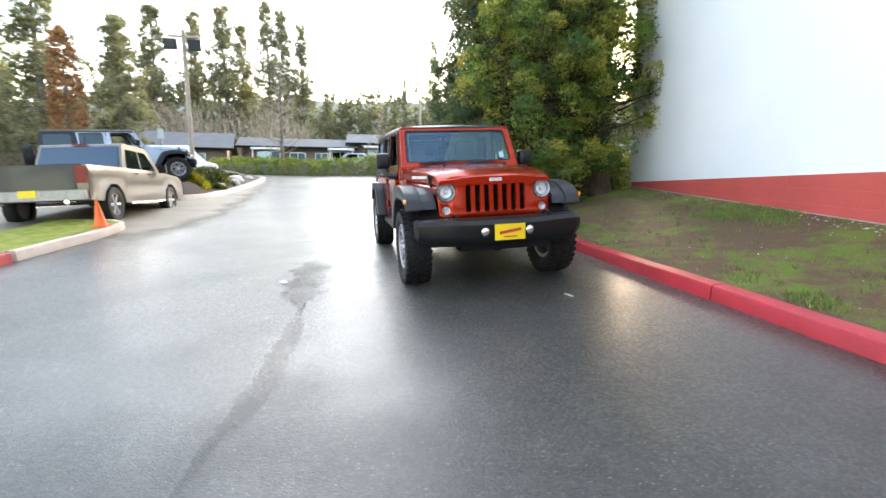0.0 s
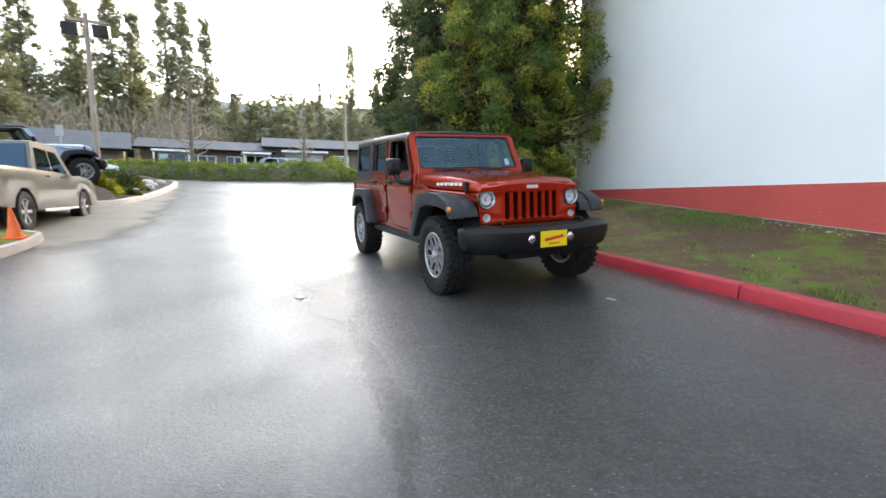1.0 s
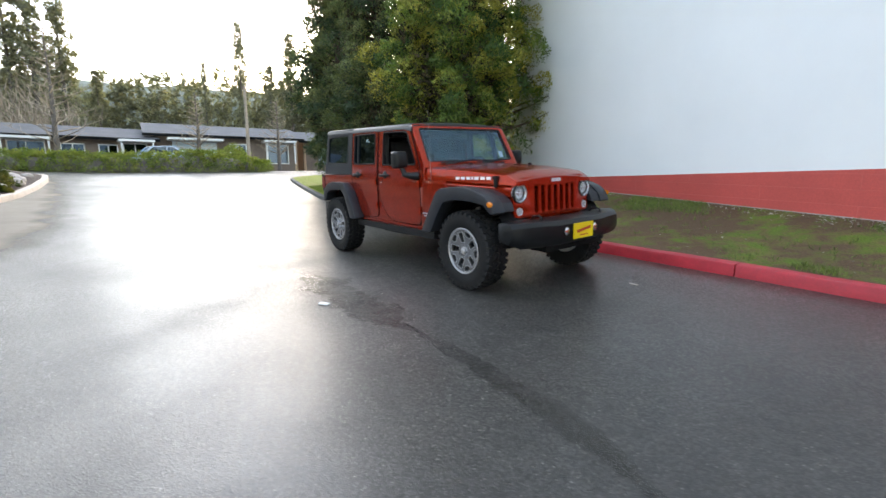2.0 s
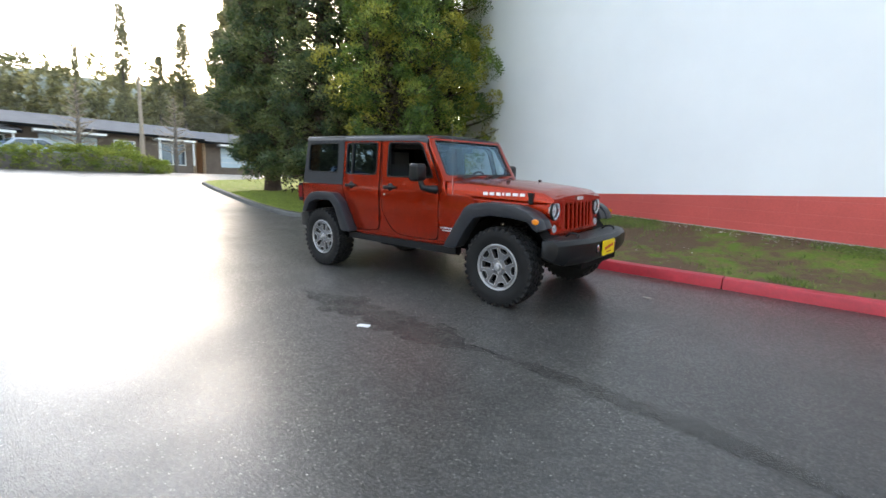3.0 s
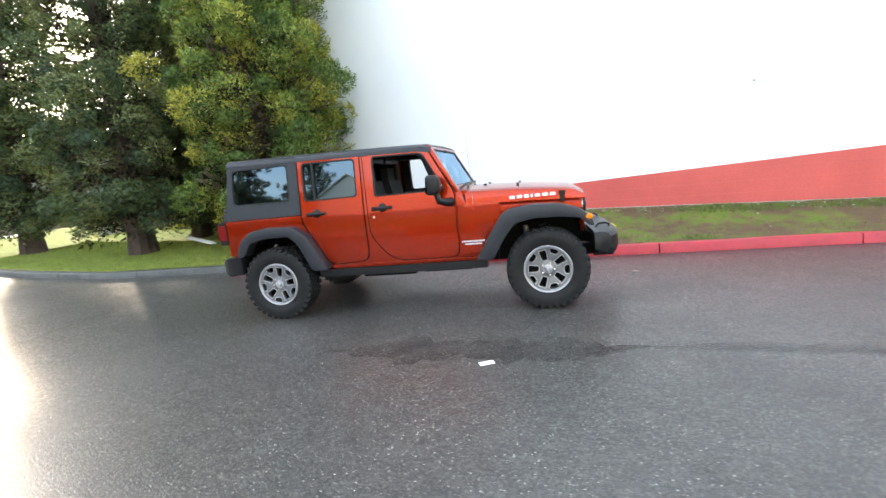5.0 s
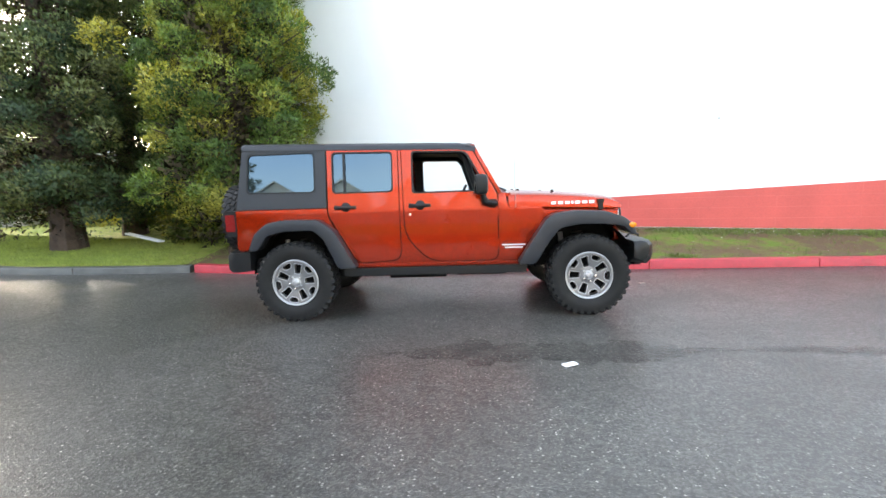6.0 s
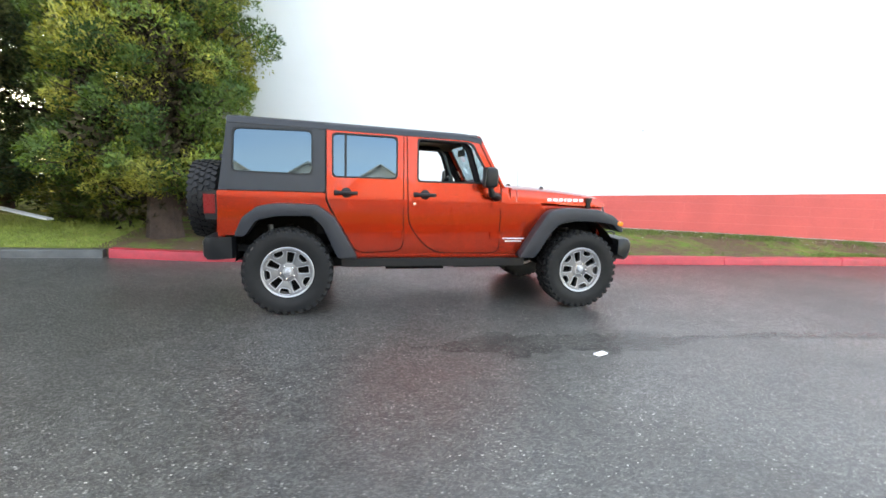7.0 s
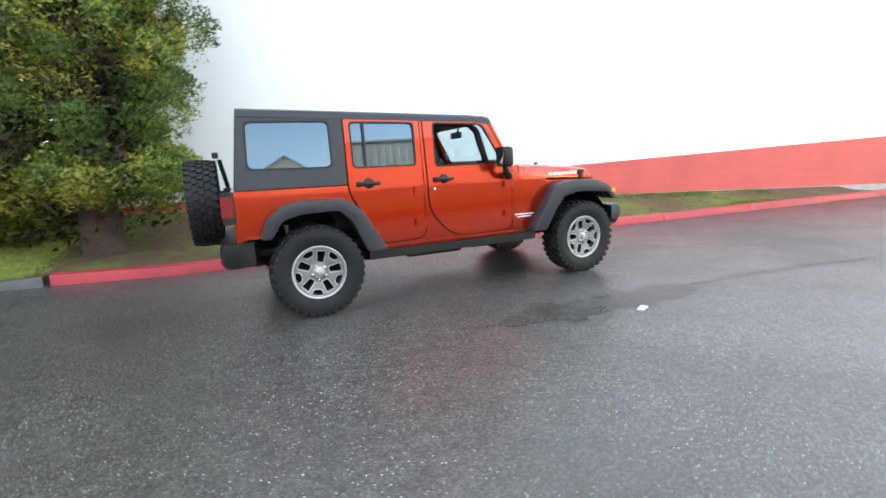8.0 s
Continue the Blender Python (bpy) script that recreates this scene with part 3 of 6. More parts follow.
def blade_field(name, count, x0, x1, depth, keep, material, label, seed, high):
    rnd, verts, faces = random.Random(seed), [], []
    while count > 0:
        x = rnd.uniform(x0, x1)
        a = kerb_side(x) + 0.2
        b = min(a + depth, WALL_A + WALL_B * x - 0.05) if x > -4.3 else a + depth
        if b <= a:
            continue
        y = rnd.uniform(a, b)
        count -= 1
        if rnd.random() > keep(x, y):
            continue
        z = turf(x, y)
        for _ in range(4):
            bx, by = x + rnd.gauss(0, 0.03), y + rnd.gauss(0, 0.03)
            h, an = high * rnd.uniform(0.5, 1.25), rnd.uniform(0, 6.28)
            w = 0.004 + 0.003 * rnd.random()
            lx, ly = rnd.gauss(0, 0.45) * h, rnd.gauss(0, 0.45) * h
            k = len(verts)
            verts += [(bx - w * math.cos(an), by - w * math.sin(an), z - 0.005), (bx + w * math.cos(an), by + w * math.sin(an), z - 0.005), (bx + lx, by + ly, z + h)]
            faces.append((k, k + 1, k + 2))
    return tagged(array_mesh(name, verts, faces, material), label, "grass", kind="stuff")


blade_field("grass", 30000, -4.3, 9.5, 6.0, lambda x, y: min(1.0, max(0.02, green_here(x, y) * 2.2)), M["blade"], "sparse green grass growing on bare soil", 71, 0.05)
blade_field("grass_trees", 26000, -12.0, -4.3, 3.2, lambda x, y: 0.8 - 0.7 * math.exp(-((x + 4.4) ** 2 + (y - 3.2) ** 2) / 1.6), M["blade_lit"], "short lawn grass under the cedars, coloured as if sunlit", 72, 0.04)
rnd, cv, cf = random.Random(73), [], []
for i in range(1100):
    x = rnd.uniform(-3.6, 11) if i < 800 else rnd.gauss(4.2, 1.6)
    y = WALL_A + WALL_B * x - abs(rnd.gauss(0, 0.16)) - 0.03 if i >= 800 or rnd.random() < 0.8 else rnd.uniform(kerb_side(x) + 0.2, WALL_A + WALL_B * x)
    s, a, z, k = rnd.uniform(0.005, 0.016) if i < 800 else rnd.uniform(0.010, 0.034), rnd.uniform(0, 6.28), turf(x, y) + 0.006, len(cv)
    for q in range(4):
        cv.append((x + s * rnd.uniform(0.6, 1.2) * math.cos(a + q * 1.57), y + s * rnd.uniform(0.6, 1.2) * math.sin(a + q * 1.57), z + rnd.uniform(0, 0.012)))
    cf.append((k, k + 1, k + 2, k + 3))
tagged(array_mesh("paint_flakes", cv, cf, M["stone_bits"]), "pale flakes and dry leaf bits on the soil", "litter", kind="stuff")

# ---- the red off-road car ----
M["lamp_silver"] = plain("lamp_reflector", (0.62, 0.64, 0.68), 0.25, metal=0.45, var=0.10, scale=40, fine=120)
car = thing("off_road_car", "copper-red four-door off-road car with charcoal hardtop parked beside kerb", "car")


def flank(z):
    """Half width of the body side at a height."""
    if z < 0.62:
        return 0.789 + (z - 0.5) * 0.12
    if z < 1.07:
        return 0.803 + (z - 0.62) * 0.010
    if z < 1.16:
        return 0.8075 - 0.0075 * ((z - 1.07) / 0.09) ** 2
    return 0.80 - (z - 1.16) * 0.098


CUTS = (0.62, 0.76, 0.92, 1.07, 1.10, 1.13, 1.16)


def side_plate(name, s, outline, holes, material, parent, label="", thick=0.035, out=0.0, bevel=0.004, cuts=CUTS):
    bm = sheet(outline, holes, lambda u, v: (u, s * (flank(v) + out), v), (0, -s * thick, 0), cuts, bevel)
    return part(name, bm, material, parent, label, even=True)


def ring_seal(name, s, outline, inner, material, parent, out=0.004, thick=0.03):
    return side_plate(name, s, outline, [inner], material, parent, thick=thick, out=out, bevel=0.002)


def shrink(poly, d):
    n, out = len(poly), []
    cx, cy = sum(p[0] for p in poly) / n, sum(p[1] for p in poly) / n
    for x, y in poly:
        v = Vector((x - cx, y - cy))
        out.append((x - d * (1 if x > cx else -1) * min(1, abs(v.x) / 0.05), y - d * (1 if y > cy else -1) * min(1, abs(v.y) / 0.05)))
    return out


REAR_DOOR = arc_corners([(-1.128, 1.742), (-0.405, 1.728), (-0.400, 0.585), (-0.80, 0.565), (-0.872, 0.60), (-1.05, 0.92), (-1.128, 1.06)], [0.03, 0.03, 0.10, 0.03, 0.08, 0.12, 0.08], 5)
FRONT_DOOR = arc_corners([(-0.372, 1.728), (0.330, 1.712), (0.590, 1.232), (0.590, 0.562), (-0.12, 0.562), (-0.352, 0.84)], [0.03, 0.05, 0.03, 0.09, 0.16, 0.12], 5)
REAR_WIN = arc_corners([(-1.078, 1.695), (-0.459, 1.685), (-0.459, 1.278), (-1.078, 1.278)], 0.045, 4)
FRONT_WIN = arc_corners([(-0.27, 1.682), (0.285, 1.668), (0.505, 1.262), (-0.27, 1.258)], [0.04, 0.06, 0.04, 0.04], 4)
QUARTER_WIN = arc_corners([(-1.945, 1.702), (-1.247, 1.706), (-1.247, 1.29), (-1.962, 1.298)], 0.05, 4)


def door_handle(s, x, z, door):
    y = s * flank(z)
    # black disc stands in for the shade inside the red handle dish
    cup = revolve([(0.002, 0.004), (0.044, 0.003), (0.050, 0.0), (0.044, -0.004), (0.002, -0.004)], 20)
    part("handle_cup", cup, M["black"], door, at=Matrix.Translation((x, y + s * 0.001, z)))
    grip = bmesh.new()
    rings = []
    for i in range(9):
        t = i / 8
        px = x - 0.115 + 0.22 * t
        dy = 0.032 * math.sin(math.pi * min(1, max(0, t * 1.06))) ** 0.5 + 0.008
        r = 0.017 if t > 0.18 else 0.024
        rings.append([(px, y + s * (dy + 0.013 * math.cos(a)), z + r * math.sin(a)) for a in (2 * math.pi * k / 8 for k in range(8))])
    loft(rings, bm=grip)
    part("handle", grip, M["black"], door, "black pull handle")


def hinge(s, x, z, door):
    y = s * flank(z)
    bm = bmesh.new()
    box(bm, (x, y + s * 0.015, z), (0.092, 0.03, 0.066), taper=None)
    bevel_all(bm, 0.007, 2)
    tube([(x + 0.052, y + s * 0.016, z - 0.042), (x + 0.052, y + s * 0.016, z + 0.042)], 0.016, 10, bm)
    part("hinge", bm, M["paint"], door)


def pane(name, s, outline, material, parent, z_in=0.016):
    ob = part(name, sheet(outline, [], lambda u, v: (u, s * (flank(v) - z_in), v), (0, -s * 0.004, 0), CUTS), material, parent)
    ob.visible_shadow = False
    return ob


for s in (-1, 1):
    side = "right" if s < 0 else "left"
    # tub: rear quarter, sill and cowl
    quarter = arc_corners([(-2.085, 1.132), (-1.136, 1.132), (-1.136, 1.055), (-1.075, 0.935), (-0.885, 0.60), (-0.88, 0.56), (-1.02, 0.56), (-1.16, 0.84), (-1.27, 0.94), (-1.57, 0.935), (-1.73, 0.90), (-1.87, 0.73), (-2.085, 0.73)], 0.02, 2)
    side_plate("quarter_panel", s, quarter, [], M["paint"], car)
    sill = [(-0.90, 0.555), (0.80, 0.55), (0.83, 0.515), (-0.88, 0.515)]
    side_plate("sill", s, sill, [], M["paint"], car, cuts=())
    side_plate("body_side", s, [(-0.86, 0.68), (0.61, 0.68), (0.61, 0.552), (-0.86, 0.552)], [], M["paint"], car, out=-0.012, thick=0.012, bevel=0)
    b_post = [(-0.425, 1.73), (-0.35, 1.73), (-0.335, 0.90), (-0.24, 0.72), (-0.06, 0.558), (-0.52, 0.558), (-0.43, 0.64)]
    side_plate("door_post", s, b_post, [], M["paint"], car, out=-0.008, thick=0.015)
    cowl = arc_corners([(0.597, 1.225), (0.66, 1.235), (0.70, 1.092), (1.02, 1.088), (1.10, 1.0), (1.06, 0.93), (0.86, 0.62), (0.79, 0.556), (0.597, 0.556)], 0.012, 2)
    bm = sheet(cowl, [], lambda u, v: (u, s * (flank(v) - 0.02 * max(0, u - 0.62)), v), (0, -s * 0.03, 0), CUTS, 0.004)
    part("cowl_side", bm, M["paint"], car)
    # fender strip under the bonnet edge
    rings = []
    for i in range(9):
        x = 0.72 + 1.13 * i / 8
        w = 0.783 - (x - 0.72) * 0.155
        z1, z0 = 1.092 - 0.05 * (x - 0.72) / 1.13, 0.945
        rings.append([(x, s * (w + 0.004), z0), (x, s * w, z1 - 0.03), (x, s * (w - 0.03), z1), (x, s * (w - 0.25), z1), (x, s * (w - 0.25), z0)])
    part("front_fender", bevel_all(loft(rings), 0.006, 2, 60), M["paint"], car)
    # doors
    rdoor = side_plate("rear_door", s, REAR_DOOR, [REAR_WIN], M["paint"], car, "closed copper-red rear door")
    side_plate("inner_trim", s, REAR_DOOR, [REAR_WIN], M["black"], rdoor, thick=0.006, out=-0.037, bevel=0)
    ring_seal("window_seal", s, [(x, z) for x, z in REAR_WIN], shrink(REAR_WIN, 0.014), M["black"], rdoor)
    pane("window_glass", s, shrink(REAR_WIN, 0.008), M["shade_glass"], rdoor)
    bar = rbox((-0.952, s * (flank(1.48) - 0.006), 1.48), (0.022, 0.02, 0.41), 0.003, rot=Euler((-s * -0.098, 0, 0)).to_matrix())
    part("window_divider", bar, M["black"], rdoor)
    fdoor = side_plate("front_door", s, FRONT_DOOR, [FRONT_WIN], M["paint"], car, "copper-red front door with the window wound down")
    side_plate("inner_trim", s, FRONT_DOOR, [FRONT_WIN], M["black"], fdoor, thick=0.006, out=-0.037, bevel=0)
    ring_seal("window_seal", s, FRONT_WIN, shrink(FRONT_WIN, 0.014), M["black"], fdoor)
    for door, outline in ((rdoor, REAR_DOOR), (fdoor, FRONT_DOOR)):
        side_plate("shut_line", s, shrink(outline, -0.004), [shrink(outline, 0.003)], M["dark"], door, thick=0.012, out=0.0012, bevel=0)
    for door, x0 in ((rdoor, -0.945), (fdoor, -0.19)):
        door_handle(s, x0, 1.137, door)
    lock = revolve([(0.002, 0.008), (0.014, 0.007), (0.016, 0.0), (0.002, 0.0)], 14)
    part("key_lock", lock, M["chrome"], fdoor, at=Matrix.Translation((-0.293, s * flank(1.046), 1.046)) @ pose(0, 0, 0, 0, 0, 180 if s < 0 else 0))
    for door, xh in ((rdoor, -0.465), (fdoor, 0.535)):
        for z in (1.05, 0.742):
            hinge(s, xh, z, door)
    for door, (a, b) in ((rdoor, (-1.05, -0.44)), (fdoor, (-0.33, 0.56))):
        card = rbox(((a + b) / 2, s * 0.748, 0.93), (b - a - 0.06, 0.025, 0.58), 0.02)
        part("door_card", card, M["cloth"], door)
    # hardtop side
    top_side = arc_corners([(-2.066, 1.14), (-1.140, 1.14), (-1.136, 1.775), (-1.985, 1.785)], [0.01, 0.01, 0.01, 0.04], 3)
    hs = side_plate("hardtop_side", s, top_side, [QUARTER_WIN], M["grey_plastic"], car, "charcoal textured hardtop side", out=0.002)
    ring_seal("window_seal", s, QUARTER_WIN, shrink(QUARTER_WIN, 0.016), M["black"], hs)
    pane("window_glass", s, shrink(QUARTER_WIN, 0.008), M["shade_glass"], hs, 0.012)
    # flares
    out_f = [(0.772, 0.53), (0.927, 0.781), (1.055, 0.975), (1.14, 1.022), (1.367, 1.046), (1.627, 1.032), (1.80, 0.975), (1.89, 0.905), (1.935, 0.80)]
    in_f = [(1.885, 0.80), (1.80, 0.885), (1.607, 0.908), (1.376, 0.914), (1.185, 0.878), (1.08, 0.75), (0.945, 0.53)]
    arch = arc_corners(out_f + in_f, 0.03, 2)
    bm = sheet(arch, [], lambda u, v: (u, s * (0.935 - 0.03 * max(0, (v - 0.9)) - 0.05 * max(0, u - 1.75)), v), (0, -s * (0.16), 0), (), 0.018)
    flare = part("front_flare", bm, M["grey_plastic"], car, "black textured wheel flare")
    shelf = arc_corners([(1.30, 1.028), (1.627, 1.014), (1.79, 0.96), (1.875, 0.895), (1.915, 0.81), (1.87, 0.81), (1.79, 0.895), (1.607, 0.925), (1.30, 0.93)], 0.01, 2)
    bm = sheet(shelf, [], lambda u, v: (u, s * 0.80, v), (0, -s * 0.175, 0), (), 0.006)
    part("flare_front", bm, M["grey_plastic"], car)
    lamp = revolve([(0.002, 0.014), (0.022, 0.012), (0.03, 0.004), (0.03, -0.01), (0.002, -0.01)], 18)
    part("side_marker", lamp, M["amber"], flare, "amber marker lamp", at=Matrix.Translation((1.885, s * 0.93, 0.892)) @ pose(0, 0, 0, 0, 0, 180 if s < 0 else 0) @ Matrix.Diagonal((1.15, 1, 0.9, 1)))
    out_r = [(-1.925, 0.73), (-1.852, 0.90), (-1.727, 1.002), (-1.571, 1.032), (-1.207, 1.026), (-1.05, 0.909), (-0.944, 0.722), (-0.836, 0.53)]
    in_r = [(-1.024, 0.53), (-1.156, 0.827), (-1.26, 0.925), (-1.573, 0.918), (-1.735, 0.875), (-1.83, 0.73)]
    bm = sheet(arc_corners(out_r + in_r, 0.03, 2), [], lambda u, v: (u, s * (0.935 - 0.03 * max(0, v - 0.9)), v), (0, -s * 0.16, 0), (), 0.018)
    part("rear_flare", bm, M["grey_plastic"], car, "black textured wheel flare")
    # wheel houses
    for cx, wid in ((1.473, 0.22), (-1.45, 0.26)):
        rings = []
        for k in range(13):
            a = math.pi * k / 12
            rings.append([(cx + 0.50 * math.cos(a), s * 0.775, 0.47 + 0.46 * math.sin(a)), (cx + 0.50 * math.cos(a), s * 0.42, 0.47 + 0.46 * math.sin(a))])
        part("wheel_house", loft(rings, False, False), M["dark"], car)
        part("inner_guard", rbox((cx - 0.09, s * 0.43, 0.68), (0.86, 0.02, 0.46), 0.005), M["dark"], car)
    # rock rail
    rail = bmesh.new()
    box(rail, (-0.06, s * 0.775, 0.474), (1.86, 0.10, 0.080))
    bevel_all(rail, 0.025, 3)
    part("rock_rail", rail, M["black"], car, "black steel rock rail")
    for x in (-0.8, -0.3, 0.25, 0.7):
        part("rail_bracket", rbox((x, s * 0.70, 0.47), (0.07, 0.12, 0.05), 0.006), M["dark"], car)
    part("skid_plate", rbox((-0.35, s * 0.54, 0.452), (1.5, 0.26, 0.09), 0.02), M["dark"], car)
    for x, w, low in ((-0.78, 0.34, 0.395), (-0.25, 0.60, 0.372), (0.42, 0.52, 0.388)):
        part("chassis_guard", rbox((x, s * 0.60, (low + 0.50) / 2), (w, 0.08, 0.50 - low), 0.02), M["dark"], car)
    part("rail_seam", tube([(-0.98, s * 0.735, 0.437), (0.85, s * 0.735, 0.437)], 0.022, 8), M["dark"], car)
    # mirror
    arm = tube([(0.545, s * 0.795, 1.135), (0.515, s * 0.87, 1.14), (0.455, s * 0.92, 1.16), (0.43, s * 0.94, 1.25)], [0.05, 0.042, 0.036, 0.03], 10)
    mirror = part("door_mirror", arm, M["black"], fdoor, "black door mirror")
    bm = bmesh.new()
    rings = []
    for x, k in ((0.485, 0.6), (0.47, 0.88), (0.44, 1.0), (0.375, 1.0), (0.368, 0.97)):
        rings.append([(x, s * (0.955 + u * k), 1.325 + v * k) for u, v in rrect(-0.085, -0.098, 0.085, 0.098, 0.035, 3)])
    part("mirror_shell", loft(rings, bm=bm), M["black"], mirror)
    part("mirror_glass", rbox((0.372, s * 0.955, 1.325), (0.006, 0.145, 0.165), 0.002, rot=Euler((0, radians(6), s * radians(14))).to_matrix()), M["mirror"], mirror)
    # bonnet latch
    bm = bmesh.new()
    box(bm, (1.665, s * 0.632, 1.085), (0.045, 0.02, 0.10))
    box(bm, (1.665, s * 0.636, 1.125), (0.06, 0.03, 0.035))
    bevel_all(bm, 0.006, 2)
    part("bonnet_latch", bm, M["black"], car, "black rubber bonnet latch")
    # tail lamp
    tl = rbox((-2.130, s * 0.740, 1.00), (0.10, 0.145, 0.26), 0.016)
    tail = part("tail_lamp", tl, M["black"], car)
    part("tail_lens", rbox((-2.140, s * 0.742, 1.01), (0.094, 0.150, 0.17), 0.012), M["red_lens"], tail, "red tail lamp lens")
    # lettering on the bonnet side, as plain marks
    widths = (0.062, 0.064, 0.06, 0.026, 0.064, 0.068, 0.064)
    x = 1.135
    for w in widths:
        y = 0.783 - (x + w / 2 - 0.72) * 0.165 + 0.0035
        part("name_mark", rbox((x + w / 2, s * (y - 0.004), 1.118), (w * 0.84, 0.005, 0.031), 0.0015, rot=Euler((0, 0, s * -0.163)).to_matrix()), M["white"], car)
        x += w + 0.010
    for dz, w in ((0.0, 0.24), (-0.028, 0.18)):
        part("badge_bar", rbox((0.745, s * (flank(0.7) + 0.0005), 0.715 + dz), (w, 0.006, 0.014), 0.002), M["lamp_silver"], car, "pale lettering strip")
    # seats inside
    for name, x, yy in (("front_seat", -0.12, 0.37), ("rear_seat", -0.98, 0.33)):
        seat = part(name, rbox((x, s * yy, 0.80), (0.5, 0.50, 0.16), 0.05, 3), M["cloth"], car, "dark cloth seat")
        part("seat_back", rbox((x - 0.27, s * yy, 1.12), (0.13, 0.48, 0.58), 0.05, 3, rot=Euler((0, radians(-12), 0)).to_matrix()), M["cloth"], seat)
        part("head_rest", rbox((x - 0.35, s * yy, 1.49), (0.09, 0.26, 0.17), 0.04, 3), M["cloth"], seat)
    # roll bar
    bar = tube([(0.45, s * 0.62, 1.10), (0.28, s * 0.63, 1.60), (0.20, s * 0.60, 1.68), (-0.45, s * 0.60, 1.70), (-1.6, s * 0.60, 1.70), (-1.95, s * 0.60, 1.25)], 0.035, 8)
    part("roll_bar", bar, M["black"], car)
    part("roll_post", tube([(-0.42, s * 0.66, 0.75), (-0.42, s * 0.61, 1.68)], 0.035, 8), M["black"], car)

part("roll_hoop", tube([(-0.42, -0.6, 1.69), (-0.42, 0.6, 1.69)], 0.035, 8), M["black"], car)

# bonnet
rings = []
for i in range(13):
    t = i / 12
    x = 0.70 + 1.19 * t
    w = 0.783 - (x - 0.72) * 0.165
    zt = 1.232 - 0.015 * t - 0.075 * t * t
    zl = 1.097 - 0.05 * t
    drop = 0.0
    if t > 0.9:
        drop = 0.055 * ((t - 0.9) / 0.1) ** 2
    half = [(w, zl), (w - 0.004, zt - 0.055 - drop * 0.4), (w - 0.018, zt - 0.018 - drop * 0.7), (w - 0.06, zt - drop), (w * 0.72, zt + 0.006 - drop), (w * 0.60, zt + 0.018 - drop), (w * 0.3, zt + 0.028 - drop), (0.0, zt + 0.03 - drop)]
    rings.append([(x, -y, z) for y, z in half] + [(x, y, z) for y, z in half[-2::-1]])
bonnet = part("bonnet", loft(rings, True, True), M["paint"], car, "copper-red bonnet", angle=40)
for y in (-0.26, 0.26):
    part("bonnet_nozzle", rbox((0.86, y, 1.262), (0.03, 0.04, 0.02), 0.006), M["black"], bonnet)
part("bonnet_stop", rbox((1.22, -0.36, 1.235), (0.03, 0.03, 0.035), 0.008), M["black"], bonnet)
part("bonnet_stop", rbox((1.22, 0.36, 1.235), (0.03, 0.03, 0.035), 0.008), M["black"], bonnet)

# grille
slots = [rrect(-0.31 + 0.0957 * i - 0.027 + 0.023, 0.765, -0.31 + 0.0957 * i + 0.027 + 0.023, 1.035, 0.025, 3) for i in range(7)]
face = arc_corners([(-0.575, 0.70), (0.575, 0.70), (0.605, 0.95), (0.585, 1.07), (0.48, 1.125), (-0.48, 1.125), (-0.585, 1.07), (-0.605, 0.95)], [0.05, 0.05, 0.1, 0.06, 0.1, 0.1, 0.06, 0.1], 4)
lamps = [(-0.512, 0.972), (0.512, 0.972)]
turns = [(-0.515, 0.79), (0.515, 0.79)]
holes = slots + [disc_loop(y, z, 0.094) for y, z in lamps] + [disc_loop(y, z, 0.042, 16) for y, z in turns]


def grille_x(y, z):
    return 1.900 - 0.10 * abs(y) ** 2 - 0.05 * (z - 0.9)


bm = sheet(face, holes, lambda u, v: (grille_x(u, v), u, v), (-0.05, 0, 0), (), 0.006)
grille = part("grille", bm, M["paint"], car, "copper-red seven-slot grille")
part("grille_mesh", rbox((1.83, 0, 0.9), (0.02, 0.74, 0.36), 0.004), M["dark"], grille)
part("grille_badge", rbox((1.902, 0, 1.083), (0.012, 0.13, 0.034), 0.008), M["lamp_silver"], grille, "plain silver badge")
for y, z in lamps:
    head = part("headlight", revolve([(0.090, 0.02), (0.094, 0.012), (0.094, -0.05), (0.088, -0.05)], 28), M["alloy"], car, "round headlight", at=Matrix.Translation((1.862, y, z)) @ pose(0, 0, 0, 0, 0, -90))
    part("reflector", revolve([(0.091, 0.018), (0.080, 0.004), (0.05, -0.008), (0.02, -0.012), (0.002, -0.013)], 28), M["lamp_silver"], head)
    part("lamp_ring", revolve([(0.066, 0.016), (0.072, 0.012), (0.070, -0.004), (0.060, -0.006), (0.062, 0.008)], 28), M["alloy_dark"], head)
    part("bezel", revolve([(0.0905, 0.026), (0.098, 0.020), (0.099, 0.004), (0.094, 0.0)], 28), M["black"], head)
    part("bulb_shield", revolve([(0.002, 0.014), (0.014, 0.010), (0.018, -0.02), (0.002, -0.02)], 16), M["lamp_silver"], head)
    o = part("headlight_lens", revolve([(0.002, 0.042), (0.04, 0.039), (0.075, 0.031), (0.088, 0.022)], 28), M["lens"], head)
    o.visible_shadow = False
for y, z in turns:
    tn = part("turn_lamp", revolve([(0.038, 0.016), (0.042, 0.004), (0.036, 0.0), (0.002, -0.004)], 18), M["lamp_silver"], car, "round clear turn lamp", at=Matrix.Translation((1.868, y, z)) @ pose(0, 0, 0, 0, 0, -90))
    part("turn_lens", revolve([(0.002, 0.02), (0.025, 0.016), (0.038, 0.006), (0.002, 0.004)], 18), M["lens"], tn)

